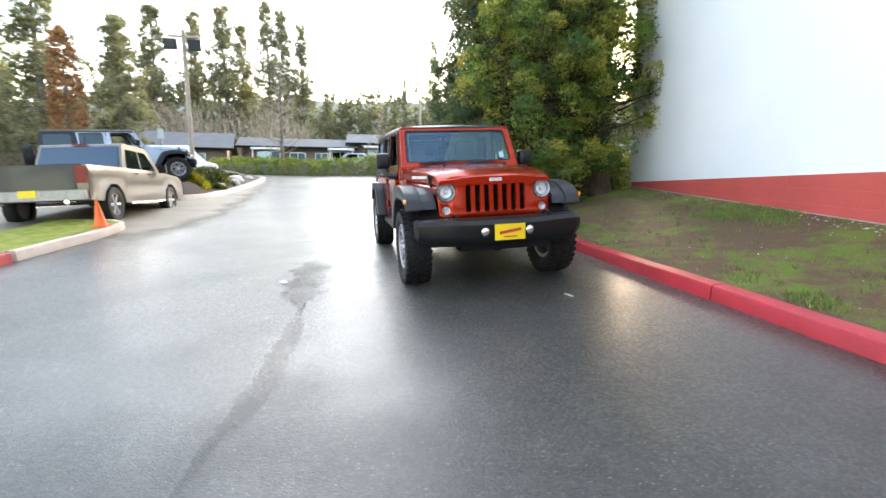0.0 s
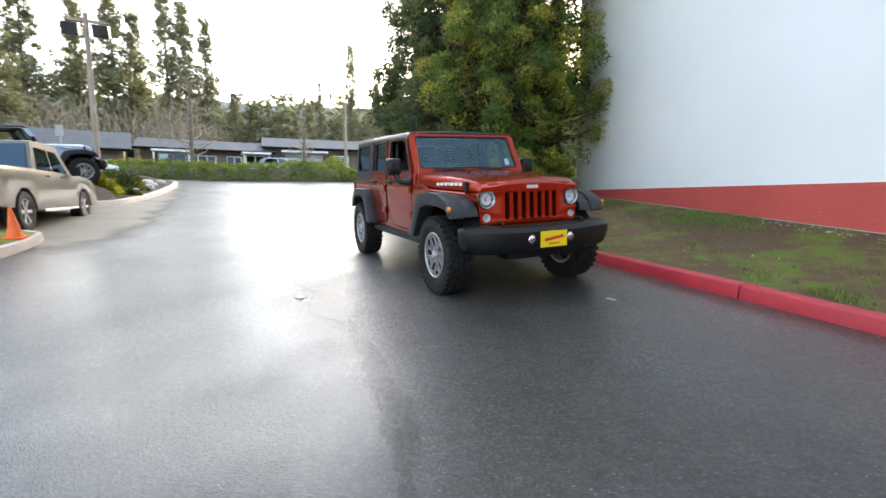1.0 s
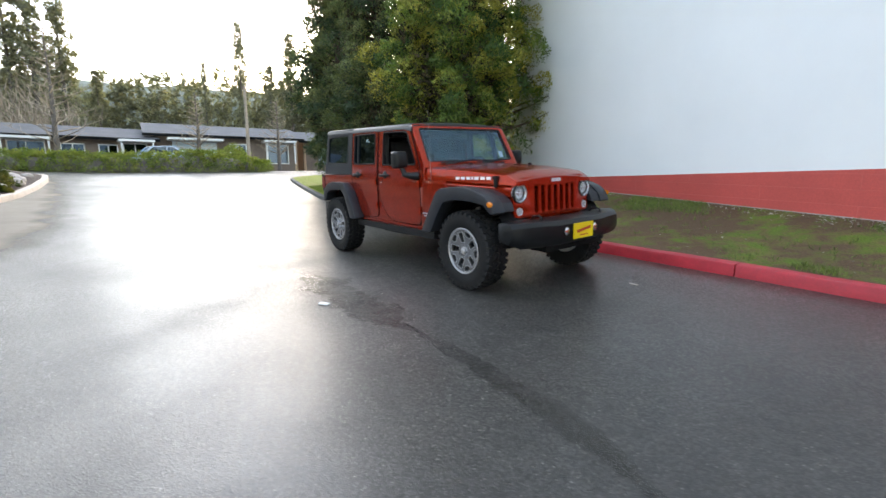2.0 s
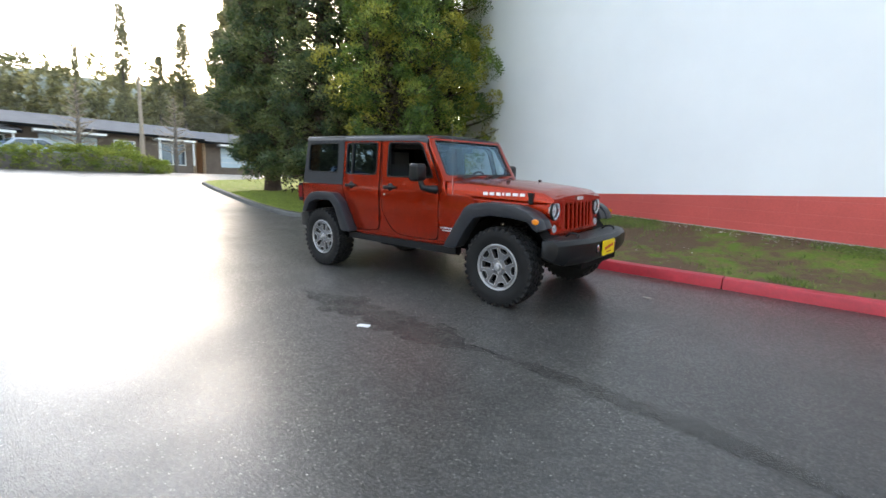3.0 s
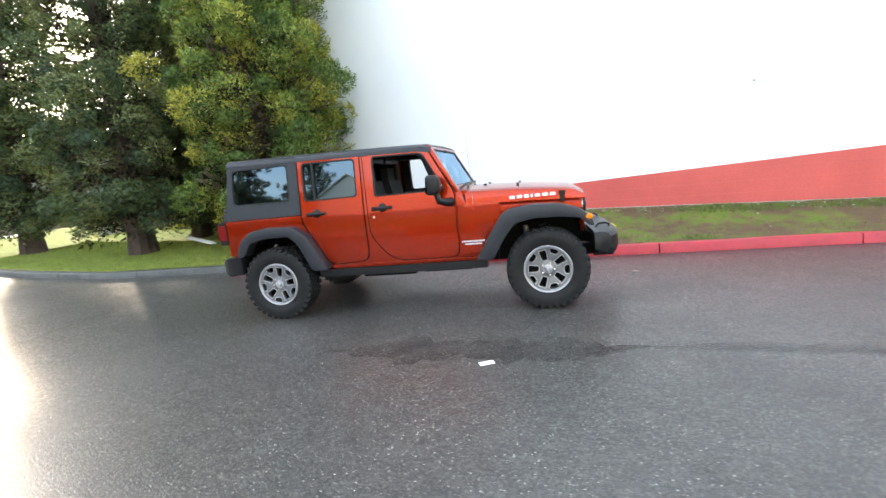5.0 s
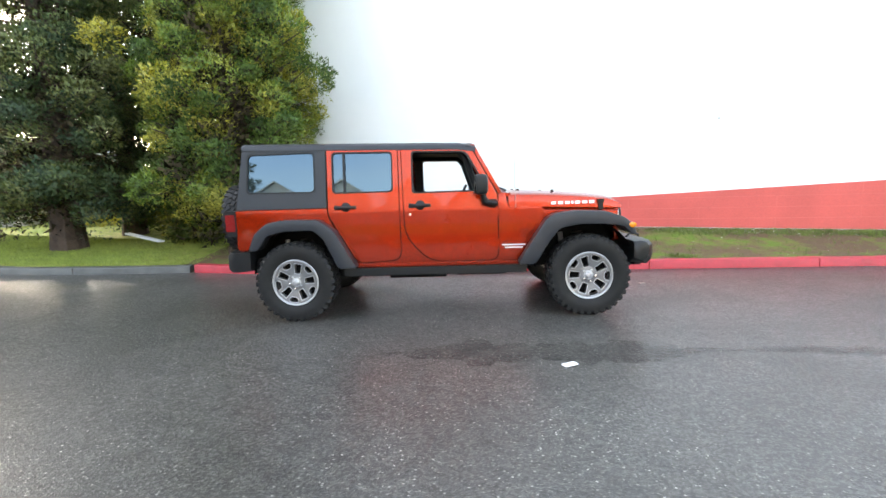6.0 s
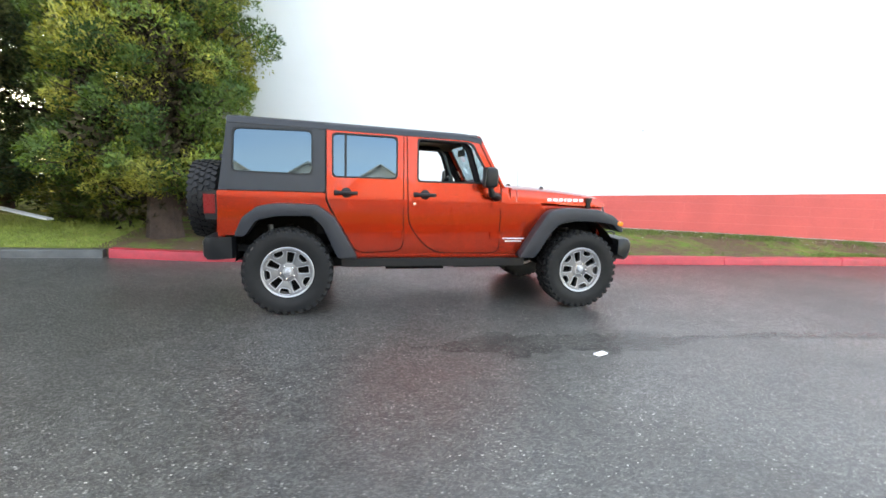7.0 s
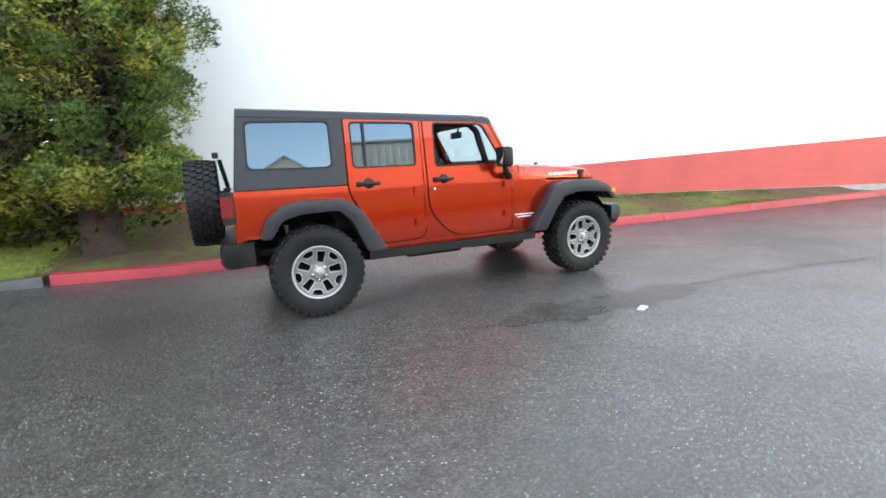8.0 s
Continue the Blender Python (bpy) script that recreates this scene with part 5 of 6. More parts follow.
def conifer(x, y, base, height, radius, trunk_r, seed, material, label, low=1.3, lean=0.0, branches=170, per=300, leaf=0.06, profile=0.32, lump=0.34, core=0.5, group="conifers by the lane", open_side=False):
    rnd = random.Random(seed)
    tree = thing("conifer_tree", label, "tree", stand(x, y, base), group)
    n, rings = 26, []
    for i in range(19):
        t = (i / 18) ** 1.6
        z = -0.25 + t * height * 0.96
        flare = 1 + 0.30 * math.exp(-max(0, z) * 2.6)
        r = trunk_r * flare * (1 - t) ** 0.8 + 0.02
        ring = []
        for k in range(n):
            a = 2 * math.pi * k / n
            q = r * (1 + 0.09 * math.sin(4 * a + seed) + 0.08 * math.sin(11 * a + seed + 0.15 * i) + 0.03 * math.sin(7 * a + i))
            ring.append((q * math.cos(a) + lean * z, q * math.sin(a), z))
        rings.append(ring)
    part("trunk", loft(rings), M["bark"], tree, "furrowed reddish brown trunk", angle=60)
    limbs = bmesh.new()
    centres, ways, radii, inner = [], [], [], []
    for i in range(branches):
        t = (i + rnd.random()) / branches
        z = low + (height - low) * t ** 1.35
        shape = (1 - t) ** profile * (0.82 + 0.18 * min(1, t * 8))
        a = i * 2.399 + rnd.uniform(-0.35, 0.35)
        d = Vector((math.cos(a), math.sin(a), 0))
        lush = 1.25 if open_side and d.x * 0.51 + d.y * 0.86 > 0.3 else 1.0
        length = radius * shape * rnd.uniform(0.66, 1.06) * (1 + 0.12 * math.sin(z * 1.7 + seed)) * lush
        if open_side and z < 1.4 and d.x * 0.51 + d.y * 0.86 > 0.1:
            continue
        rise = rnd.uniform(0.05, 0.45) if t > 0.12 else rnd.uniform(-0.38, 0.0)
        s = Vector((lean * z, 0, z))
        pts = [s + d * (length * q) + Vector((0, 0, length * (rise * q - 0.25 * q * (1 - q)))) for q in (0, 0.33, 0.66, 0.98)]
        tube(pts, [0.05 * (1 - t) + 0.015, 0.03 * (1 - t) + 0.012, 0.014, 0.006], 5, limbs)
        m = max(2, int(length / 0.55))
        for j in range(m):
            q = 0.46 + 0.50 * (j + rnd.uniform(0.2, 0.9)) / m
            k = min(2, int(q * 3))
            p = pts[k].lerp(pts[k + 1], min(1, q * 3 - k))
            wide = Vector((-d.y, d.x, 0)) * rnd.uniform(-0.5, 0.5) * length * 0.55 * q
            centres.append(p + wide + Vector((0, 0, rnd.uniform(-0.15, 0.2))))
            ways.append((d * 0.7 + wide * 0.4 + Vector((0, 0, 0.6))).normalized())
            radii.append(lump * rnd.uniform(0.62, 1.25))
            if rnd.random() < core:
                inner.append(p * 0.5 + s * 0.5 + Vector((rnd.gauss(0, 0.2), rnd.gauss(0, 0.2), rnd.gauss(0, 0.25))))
    tagged(part("branch_work", limbs, M["bark"], tree, angle=60), kind="stuff")
    leaf_mesh("crown", *lumps(centres, ways, radii, seed, per, leaf), material, tree)
    # filler lumps whose dark colour paints the shade between the outer lumps
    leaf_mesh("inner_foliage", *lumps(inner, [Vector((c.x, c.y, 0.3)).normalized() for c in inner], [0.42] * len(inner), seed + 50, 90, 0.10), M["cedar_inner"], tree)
    return tree


conifer(-3.9, 3.15, turf(-3.9, 3.15), 13.5, 1.78, 0.215, 3, M["cedar"], "broad yellow-green cedar tree in front of the wall", low=1.0, branches=225, per=760, leaf=0.046, lump=0.36, core=0.6, profile=0.26)
conifer(-4.25, 5.05, turf(-4.25, 5.05), 12.5, 1.35, 0.2, 4, M["cedar"], "yellow-green cedar tree close to the wall", low=0.9, branches=125, per=600, leaf=0.050, lump=0.35, open_side=True, core=0.25)
conifer(-7.7, 3.55, 0.30, 15.0, 1.75, 0.22, 5, M["cedar_dark"], "tall dark green cedar tree on the lawn", low=1.0, branches=215, per=520, leaf=0.056, lump=0.37, core=0.4)
conifer(-11.8, 4.2, 0.38, 14.5, 1.95, 0.24, 8, M["cedar_dark"], "tall dark cedar tree near the driveway corner", low=1.15, branches=215, per=400, leaf=0.07, lump=0.42, core=0.4)
conifer(-8.0, 5.9, 0.40, 14.0, 1.5, 0.2, 11, M["cedar_dark"], "slim dark cedar tree behind the others", low=1.4, branches=140, per=320, leaf=0.066, lump=0.38, core=0.3)
conifer(-6.2, 5.1, turf(-6.2, 5.1), 13.0, 1.15, 0.17, 13, M["cedar_dark"], "slender dark cedar tree amid the group", low=1.5, branches=120, per=300, leaf=0.066, lump=0.36, core=0.3)

# ---- street, planters and parked cars behind ----
M["tan_paint"] = plain("tan_metallic_paint", (0.12, 0.108, 0.092), 0.35, metal=0.3, var=0.04, scale=3, fine=300, coat=0.8)
M["dark_paint"] = plain("charcoal_paint", (0.02, 0.023, 0.02), 0.45, metal=0.1, var=0.1, scale=3, fine=300, coat=0.15)
M["white_paint"] = plain("white_car_paint", (0.72, 0.75, 0.78), 0.3, var=0.03, scale=3, fine=300, coat=0.8)
M["blue_paint"] = plain("pale_blue_car_paint", (0.35, 0.45, 0.58), 0.3, metal=0.2, var=0.03, scale=3, fine=300, coat=0.8)
M["brick"] = plain("brown_brick", (0.14, 0.105, 0.085), 0.9, var=0.25, scale=2, fine=20, bump=0.01)
M["roof"] = plain("grey_shingle", (0.085, 0.088, 0.095), 0.85, var=0.25, scale=1.2, fine=14, bump=0.01)
M["trim"] = plain("white_trim", (0.68, 0.68, 0.66), 0.6, var=0.05, scale=2)
M["peach"] = plain("peach_siding", (0.62, 0.42, 0.27), 0.7, var=0.08, scale=2)
M["wood"] = plain("grey_timber_pole", (0.30, 0.24, 0.19), 0.85, var=0.25, scale=3, fine=40, bump=0.005)
M["cone"] = plain("orange_cone_plastic", (0.80, 0.12, 0.02), 0.5, var=0.08, scale=5)
M["beige"] = plain("beige_metal_siding", (0.80, 0.72, 0.60), 0.6, var=0.08, scale=0.6)
M["garage"] = plain("pale_blue_garage_door", (0.40, 0.52, 0.60), 0.55, var=0.06, scale=1.5)
M["stone"] = plain("pale_stone", (0.42, 0.36, 0.32), 0.9, var=0.25, scale=5, fine=30, bump=0.02)


def car_wheel(root, x, y, r, out, w=0.24):
    wh = new("wheel")
    wh.matrix_world = Matrix.Translation((x, y, r)) @ (Matrix.Identity(4) if out > 0 else pose(0, 0, 0, 0, 0, 180))
    wh.parent = root
    k = w / 2
    part("tyre", revolve([(r * 0.62, k * 0.8), (r * 0.8, k), (r * 0.95, k * 0.9), (r, k * 0.6), (r, -k * 0.6), (r * 0.95, -k * 0.9), (r * 0.8, -k), (r * 0.62, -k * 0.8)], 32), M["rubber"], wh)
    part("rim", revolve([(0.01, k * 0.55), (r * 0.2, k * 0.6), (r * 0.5, k * 0.45), (r * 0.6, k * 0.85), (r * 0.64, k * 0.8), (r * 0.64, -k * 0.5), (0.01, -k * 0.5)], 32), M["alloy_dark"], wh)
    for i in range(6):
        a = 2 * math.pi * i / 6
        bm = bmesh.new()
        spoke_shape(bm, a, 0.04, r * 0.6, 0.06, 0.07, 0, 0, k * 0.75, k * 0.85, 0.03)
        part("spoke", bm, M["alloy"], wh)
    return wh


def far_car(name, label, category, at, half, body, cabin, panes, paint, wheels, r, cab_half=None, tumble=0.10, group="", beltline=1.0, screens=()):
    """A parked car from its side outline: body, tapering cabin, side panes, screens and wheels."""
    root = thing(name, label, category, at, group)
    out = arc_corners(body, 0.06, 3)
    bm = sheet(out, [], lambda u, v: (u, -half, v), (0, 2 * half, 0), (), 0.05)
    part("body", bm, paint, root)
    ch = cab_half or half - 0.06
    co = arc_corners(cabin, 0.05, 3)
    bm = bmesh.new()
    loft([[(u, s * (ch - tumble * max(0, v - beltline)), v) for u, v in co] for s in (-1, 1)], bm=bm)
    bevel_all(bm, 0.04, 2, 50)
    part("cabin", bm, paint, root)
    for s in (-1, 1):
        for p in panes:
            part("side_window", sheet(arc_corners(p, 0.04, 3), [], lambda u, v: (u, s * (ch + 0.004 - tumble * max(0, v - beltline)), v), (0, -s * 0.012, 0)), M["shade_glass"], root)
    for x0, z0, x1, z1 in screens:
        wd = ch - 0.1
        d = Vector((z1 - z0, 0, -(x1 - x0))).normalized() * 0.012
        d = d if d.z > 0 or abs(d.z) < 0.005 else -d
        q = [(-wd, 0), (wd, 0), (wd - tumble * (z1 - z0), 1), (-wd + tumble * (z1 - z0), 1)]
        part("screen", sheet(q, [], lambda u, v: (x0 + (x1 - x0) * v + d.x, u, z0 + (z1 - z0) * v + d.z), tuple(-0.02 * d.normalized())), M["shade_glass"], root)
    for x in wheels:
        for s in (-1, 1):
            car_wheel(root, x, s * (half - 0.12), r, s)
    return root


# tan pickup with its back to the lane
TRUCK = Matrix.Translation((-6.70, -7.12, 0.28)) @ pose(0, 0, 0, 0, 1.5, 178) @ Matrix.Diagonal((0.88, 1.0, 0.93, 1.0))
truck = far_car("pickup_truck", "tan crew-cab pickup truck with a dark tailgate", "truck", TRUCK, 0.98,
                [(-2.95, 0.55), (-2.95, 1.28), (-0.95, 1.26), (1.25, 1.22), (2.55, 1.12), (2.88, 0.95), (2.88, 0.48), (2.35, 0.42), (2.25, 0.70), (1.95, 0.88), (1.65, 0.88), (1.38, 0.70), (1.28, 0.42), (-1.28, 0.42), (-1.38, 0.70), (-1.65, 0.88), (-1.95, 0.88), (-2.25, 0.70), (-2.35, 0.50)],
                [(-1.05, 1.2), (1.35, 1.18), (0.65, 1.86), (-0.75, 1.90)],
                [[(-0.80, 1.27), (0.02, 1.27), (0.0, 1.74), (-0.66, 1.76)], [(0.10, 1.27), (1.02, 1.25), (0.55, 1.72), (0.08, 1.74)]],
                M["tan_paint"], (-1.80, 1.82), 0.41, screens=((-1.04, 1.30, -0.80, 1.82), (1.28, 1.24, 0.72, 1.80)))
part("tailgate", rbox((-2.96, 0, 1.03), (0.04, 1.56, 0.50), 0.015), M["dark_paint"], truck, "dark tailgate")
part("bed_cover", rbox((-2.0, 0, 1.285), (1.9, 1.80, 0.03), 0.01), M["black"], truck)
part("rear_bumper", rbox((-3.02, 0, 0.66), (0.18, 1.92, 0.20), 0.04), M["steel"], truck, "chrome rear bumper")
part("plate", rbox((-3.115, 0, 0.70), (0.012, 0.3, 0.15), 0.003), M["yellow"], truck, "yellow dealer plate")
for s in (-1, 1):
    part("tail_lamp", rbox((-2.94, s * 0.88, 1.08), (0.09, 0.20, 0.36), 0.03), M["red_lens"], truck)
    part("exhaust_tip", tube([(-2.8, s * 0.62, 0.52), (-3.08, s * 0.62, 0.52)], 0.045, 12), M["chrome"], truck)
    part("door_mirror", rbox((0.95, s * 1.10, 1.30), (0.1, 0.18, 0.22), 0.03), M["black"], truck)
    part("side_step", rbox((0.0, s * 0.96, 0.42), (2.2, 0.14, 0.05), 0.015), M["chrome"], truck)
    for x in (-0.58, 0.25):
        part("door_handle", rbox((x, s * 0.99, 1.14), (0.18, 0.03, 0.035), 0.008), M["chrome"], truck)
part("high_brake_lamp", rbox((-0.80, 0, 1.885), (0.05, 0.30, 0.035), 0.008), M["red_lens"], truck)

# pale off-road car of the same build, shown on a raised bed
show = copy_thing(car, Matrix.Translation((-11.69, -8.48, 1.08)) @ pose(0, 0, 0, 0, -3, 118))
tagged(show, "pale blue-white off-road car raised on a display bed", "car")
REPAINT = {M["paint"]: M["blue_paint"]}
for ob in show.children_recursive:
    for slot in ob.material_slots:
        if slot.material in REPAINT:
            new_coat = REPAINT[slot.material]
            slot.link = "OBJECT"
            slot.material = new_coat
for y in (-0.3, 0.3):
    part("spot_lamp", revolve([(0.01, 0.03), (0.07, 0.02), (0.075, -0.03), (0.01, -0.04)], 18), M["chrome"], show, at=Matrix.Translation((2.10, y, 0.80)) @ pose(0, 0, 0, 0, 0, -90))

far_car("van", "white van parked beyond the planter", "van", Matrix.Translation((-21.5, -10.1, 0.95)) @ pose(0, 0, 0, 0, 0, 100), 0.95,
        [(-2.4, 0.4), (-2.4, 1.3), (1.6, 1.2), (2.35, 1.0), (2.4, 0.4)], [(-2.38, 1.15), (1.9, 1.1), (1.1, 2.0), (-2.3, 2.05)],
        [[(0.2, 1.3), (1.45, 1.25), (1.0, 1.8), (0.2, 1.82)]], M["white_paint"], (-1.5, 1.5), 0.34, screens=((1.85, 1.2, 1.15, 1.92),))
far_car("sedan", "pale blue sedan parked behind the hedge", "car", Matrix.Translation((-31.5, 0.6, 1.32)) @ pose(0, 0, 0, 0, 0, 96), 0.88,
        [(-2.25, 0.35), (-2.25, 0.85), (-1.5, 0.95), (1.0, 0.92), (2.1, 0.75), (2.25, 0.35)], [(-1.75, 0.9), (1.05, 0.88), (0.3, 1.42), (-1.0, 1.42)],
        [[(-1.3, 0.98), (-0.2, 0.97), (-0.2, 1.34), (-0.95, 1.34)], [(-0.1, 0.97), (0.75, 0.96), (0.22, 1.33), (-0.1, 1.34)]], M["blue_paint"], (-1.35, 1.35), 0.32, screens=((1.0, 0.93, 0.36, 1.37), (-1.7, 0.94, -1.06, 1.37)))

# island with cone
ISLAND = [(22.0, -10.2), (14.0, -8.9), (6.5, -7.6), (4.0, -7.2), (1.0, -6.62), (-1.4, -6.22), (-2.6, -5.98), (-3.6, -5.78), (-4.25, -5.74), (-4.55, -5.95), (-4.6, -6.4)]
verts, faces = [], []
for x, y in ISLAND:
    for j in range(7):
        yy = y - 0.12 - j * 0.4 * (0.5 + 0.7 * ease(-4.4, 2.0, x))
        verts.append((x + (0.12 if x < -4.4 else 0), yy, lane(x, yy) + 0.15 + 0.02 * noise.noise((x * 2, yy * 2, 0))))
for i in range(len(ISLAND) - 1):
    for j in range(6):
        faces.append((i * 7 + j, i * 7 + j + 1, (i + 1) * 7 + j + 1, (i + 1) * 7 + j))
tagged(array_mesh("lawn_island", verts, faces, M["lush"], smooth=True), "green grass island beside the car park", "lawn", kind="structure")
kerb_run("kerb_island_red", [(22.0, -10.2), (14.0, -8.9), (6.5, -7.6), (4.0, -7.2), (1.0, -6.62), (-1.6, -6.18)], 0.17, 0.15, M["red_kerb"], "red painted end of the island kerb", 2.4, low=1.0)
kerb_run("kerb_island", [(-1.6, -6.18), (-2.6, -5.98), (-3.6, -5.78), (-4.25, -5.74), (-4.55, -5.95), (-4.6, -6.4)], 0.17, 0.15, M["pale_kerb"], "pale worn kerb round the grass island", 1.2, low=1.0)
cone = thing("traffic_cone", "faded orange traffic cone standing on the kerb", "traffic cone", Matrix.Translation((-3.75, -5.98, lane(-3.75, -5.9) + 0.15)) @ pose(0, 0, 0, 0, 4, 0) @ Matrix.Scale(0.72, 4))
part("cone_base", rbox((0, 0, 0.02), (0.38, 0.38, 0.04), 0.012), M["cone"], cone)
bm = revolve([(0.15, -0.04), (0.14, -0.06), (0.03, -0.70), (0.02, -0.71)], 24)
bmesh.ops.rotate(bm, verts=bm.verts, matrix=Matrix.Rotation(radians(-90), 3, "X"))
part("cone_body", bm, M["cone"], cone)

# worn seams and patches in the asphalt
M["seam"] = plain("rough_worn_asphalt", (0.064, 0.062, 0.060), 0.52, var=0.45, scale=9, fine=70, bump=0.005)


def worn_patch():
    """A ragged film of rain water lying in the worn seam."""
    m, nt, p = nodes_of("wet_worn_seam")
    co = nt.nodes.new("ShaderNodeTexCoord").outputs["Object"]
    c = ramp(nt, noise_tex(nt, co, 30.0, 4.0), [(0.3, (0.020, 0.019, 0.017)), (0.75, (0.075, 0.071, 0.064))])
    nt.links.new(c, p.inputs["Base Color"])
    nt.links.new(ramp(nt, noise_tex(nt, co, 14.0, 4.0), [(0.3, (0.10,)), (0.7, (0.28,))]), p.inputs["Roughness"])
    p.inputs["IOR"].default_value = 1.33
    bn = nd(nt, "ShaderNodeBump", Strength=0.35, Distance=0.004)
    nt.links.new(noise_tex(nt, co, 55.0, 3.0), bn.inputs["Height"])
    nt.links.new(bn.outputs[0], p.inputs["Normal"])
    cut = ramp(nt, mix(nt, 0.45, noise_tex(nt, co, 4.0, 6.0, 0.7), noise_tex(nt, co, 36.0, 4.0, 0.7)), [(0.38, (0.0,)), (0.64, (0.60,))])
    nt.links.new(cut, p.inputs["Alpha"])
    return m


M["worn"] = worn_patch()


def seam(name, pts, width, label, seed):
    rnd = random.Random(seed)
    path, verts, faces = [Vector(p) for p in pts], [], []
    fine = []
    for a, b in zip(path, path[1:]):
        k = max(2, int((b - a).length / 0.05))
        fine += [a.lerp(b, i / k) for i in range(k)]
    fine.append(path[-1])
    for i, p in enumerate(fine):
        d = (fine[min(len(fine) - 1, i + 1)] - fine[max(0, i - 1)]).normalized()
        n = Vector((-d.y, d.x))
        end = min(1.0, i / 14, (len(fine) - 1 - i) / 14)
        w = width * (0.5 + 0.5 * noise.noise((p.x * 2.1, p.y * 2.1, seed)) + rnd.uniform(-0.18, 0.18)) * end + 0.004
        q = p + n * 0.05 * noise.noise((p.x * 3, p.y * 3, seed + 4))
        for s in (-1, 1):
            v = q + n * s * max(0.004, w)
            verts.append((v.x, v.y, lane(v.x, v.y) + 0.0015))
    for i in range(len(fine) - 1):
        faces.append((2 * i, 2 * i + 1, 2 * i + 3, 2 * i + 2))
    return tagged(array_mesh(name, verts, faces, M["worn"] if width > 0.05 else M["seam"]), label, "pavement", kind="structure")


seam("worn_patch", [(-0.5, -1.90), (0.3, -1.92), (1.2, -1.96), (2.2, -1.97)], 0.42, "dark worn patch along the asphalt seam", 4)
seam("worn_patch_b", [(1.9, -1.93), (2.7, -1.98), (3.6, -2.06), (4.6, -2.28)], 0.12, "ragged dark band along the asphalt seam", 6)
seam("road_crack", [(-4.45, 1.9), (-4.26, 0.9), (-4.32, 0.1), (-4.36, -0.6), (-4.31, -1.75), (-4.5, -2.6)], 0.022, "thin crack across the asphalt", 5)
seam("road_crack_b", [(-4.3, 0.9), (-5.2, 0.75), (-6.4, 0.9)], 0.015, "thin crack towards the grey kerb", 7)


# pale dry apron along the parked cars, fading into the wet lane
def dry_apron():
    m, nt, p = nodes_of("pale_dry_asphalt")
    co = nt.nodes.new("ShaderNodeTexCoord").outputs["Object"]
    broad, fine = noise_tex(nt, co, 1.2, 5.0, 0.6), noise_tex(nt, co, 60.0, 3.0)
    c = ramp(nt, broad, [(0.3, (0.17, 0.14, 0.105)), (0.7, (0.30, 0.25, 0.185))])
    nt.links.new(mix(nt, 0.3, c, ramp(nt, fine, [(0.3, (0.12, 0.10, 0.08)), (0.7, (0.32, 0.28, 0.22))])), p.inputs["Base Color"])
    p.inputs["Roughness"].default_value = 0.7
    bn = nd(nt, "ShaderNodeBump", Strength=0.6, Distance=0.004)
    nt.links.new(fine, bn.inputs["Height"])
    nt.links.new(bn.outputs[0], p.inputs["Normal"])
    dry = nt.nodes.new("ShaderNodeAttribute")
    dry.attribute_name = "dryness"
    nt.links.new(ramp(nt, mix(nt, 0.4, dry.outputs["Fac"], broad), [(0.25, (0.0,)), (0.62, (0.95,))]), p.inputs["Alpha"])
    return m


M["dry_asphalt"] = dry_apron()
av, af, dryness = [], [], []
APRON = [(-3.0, -4.55), (-3.9, -4.5), (-5.0, -4.25), (-7.0, -4.15), (-10.0, -4.1), (-14.0, -4.2), (-19.0, -4.4), (-22.0, -4.7), (-25.0, -5.0)]
for i, (x, y) in enumerate(APRON):
    for j in range(16):
        yy = y - j * 0.5
        av.append((x, yy, lane(x, yy) + 0.004))
        dryness.append(min(1.0, j / 2.5) * min(1.0, i / 1.5, (len(APRON) - 1 - i) / 1.5))
for i in range(len(APRON) - 1):
    for j in range(15):
        af.append((i * 16 + j, i * 16 + j + 1, (i + 1) * 16 + j + 1, (i + 1) * 16 + j))
apron = tagged(array_mesh("apron", av, af, M["dry_asphalt"], smooth=True), "pale dry asphalt apron in front of parked cars", "pavement", kind="structure")
apron.data.attributes.new("dryness", "FLOAT", "POINT").data.foreach_set("value", dryness)

# planter bed with rounded end
BED = [(-9.9, -6.9), (-10.4, -6.2), (-11.3, -5.75), (-13.0, -5.45), (-16.0, -5.2), (-19.0, -5.1), (-21.0, -5.2), (-21.8, -5.8), (-21.9, -7.2)]
kerb_run("kerb_planter", BED, 0.22, 0.17, M["pale_kerb"], "pale curved kerb round the planter bed", 1.5, low=1.0)
bv, bf = [], []
for x, y in BED:
    for j in range(8):
        q = j / 7
        yy = y - 0.18 - q * 3.2
        bv.append((x + (0.2 if x < -21 else 0), yy, lane(x, yy) + 0.14 + 0.45 * math.sin(q * 1.5) + 0.05 * noise.noise((x, yy, 1))))
for i in range(len(BED) - 1):
    for j in range(7):
        bf.append((i * 8 + j, i * 8 + j + 1, (i + 1) * 8 + j + 1, (i + 1) * 8 + j))
tagged(array_mesh("planter_soil", bv, bf, M["soil"], smooth=True), "dark bark mulch bed with shrubs", "soil", kind="structure")


def mound(x, y):
    """Height of the raised bed: flat on top, sloping to the ground all round."""
    return lane(x, y) - 0.12 + (1.20 - lane(x, y)) * ease(2.7, 2.0, math.hypot(x + 11.69, y + 8.48)) + 0.04 * noise.noise((x * 1.5, y * 1.5, 3))


tagged(grid_mesh("display_mound", [-15 + 0.25 * i for i in range(29)], [-12 + 0.25 * i for i in range(29)], mound, M["soil"]), "low earth mound under the display car", "soil", kind="structure")


def shrub(x, y, z, r, h, seed, material, label, name="shrub", count=160, per=26, leaf=0.10):
    rnd = random.Random(seed)
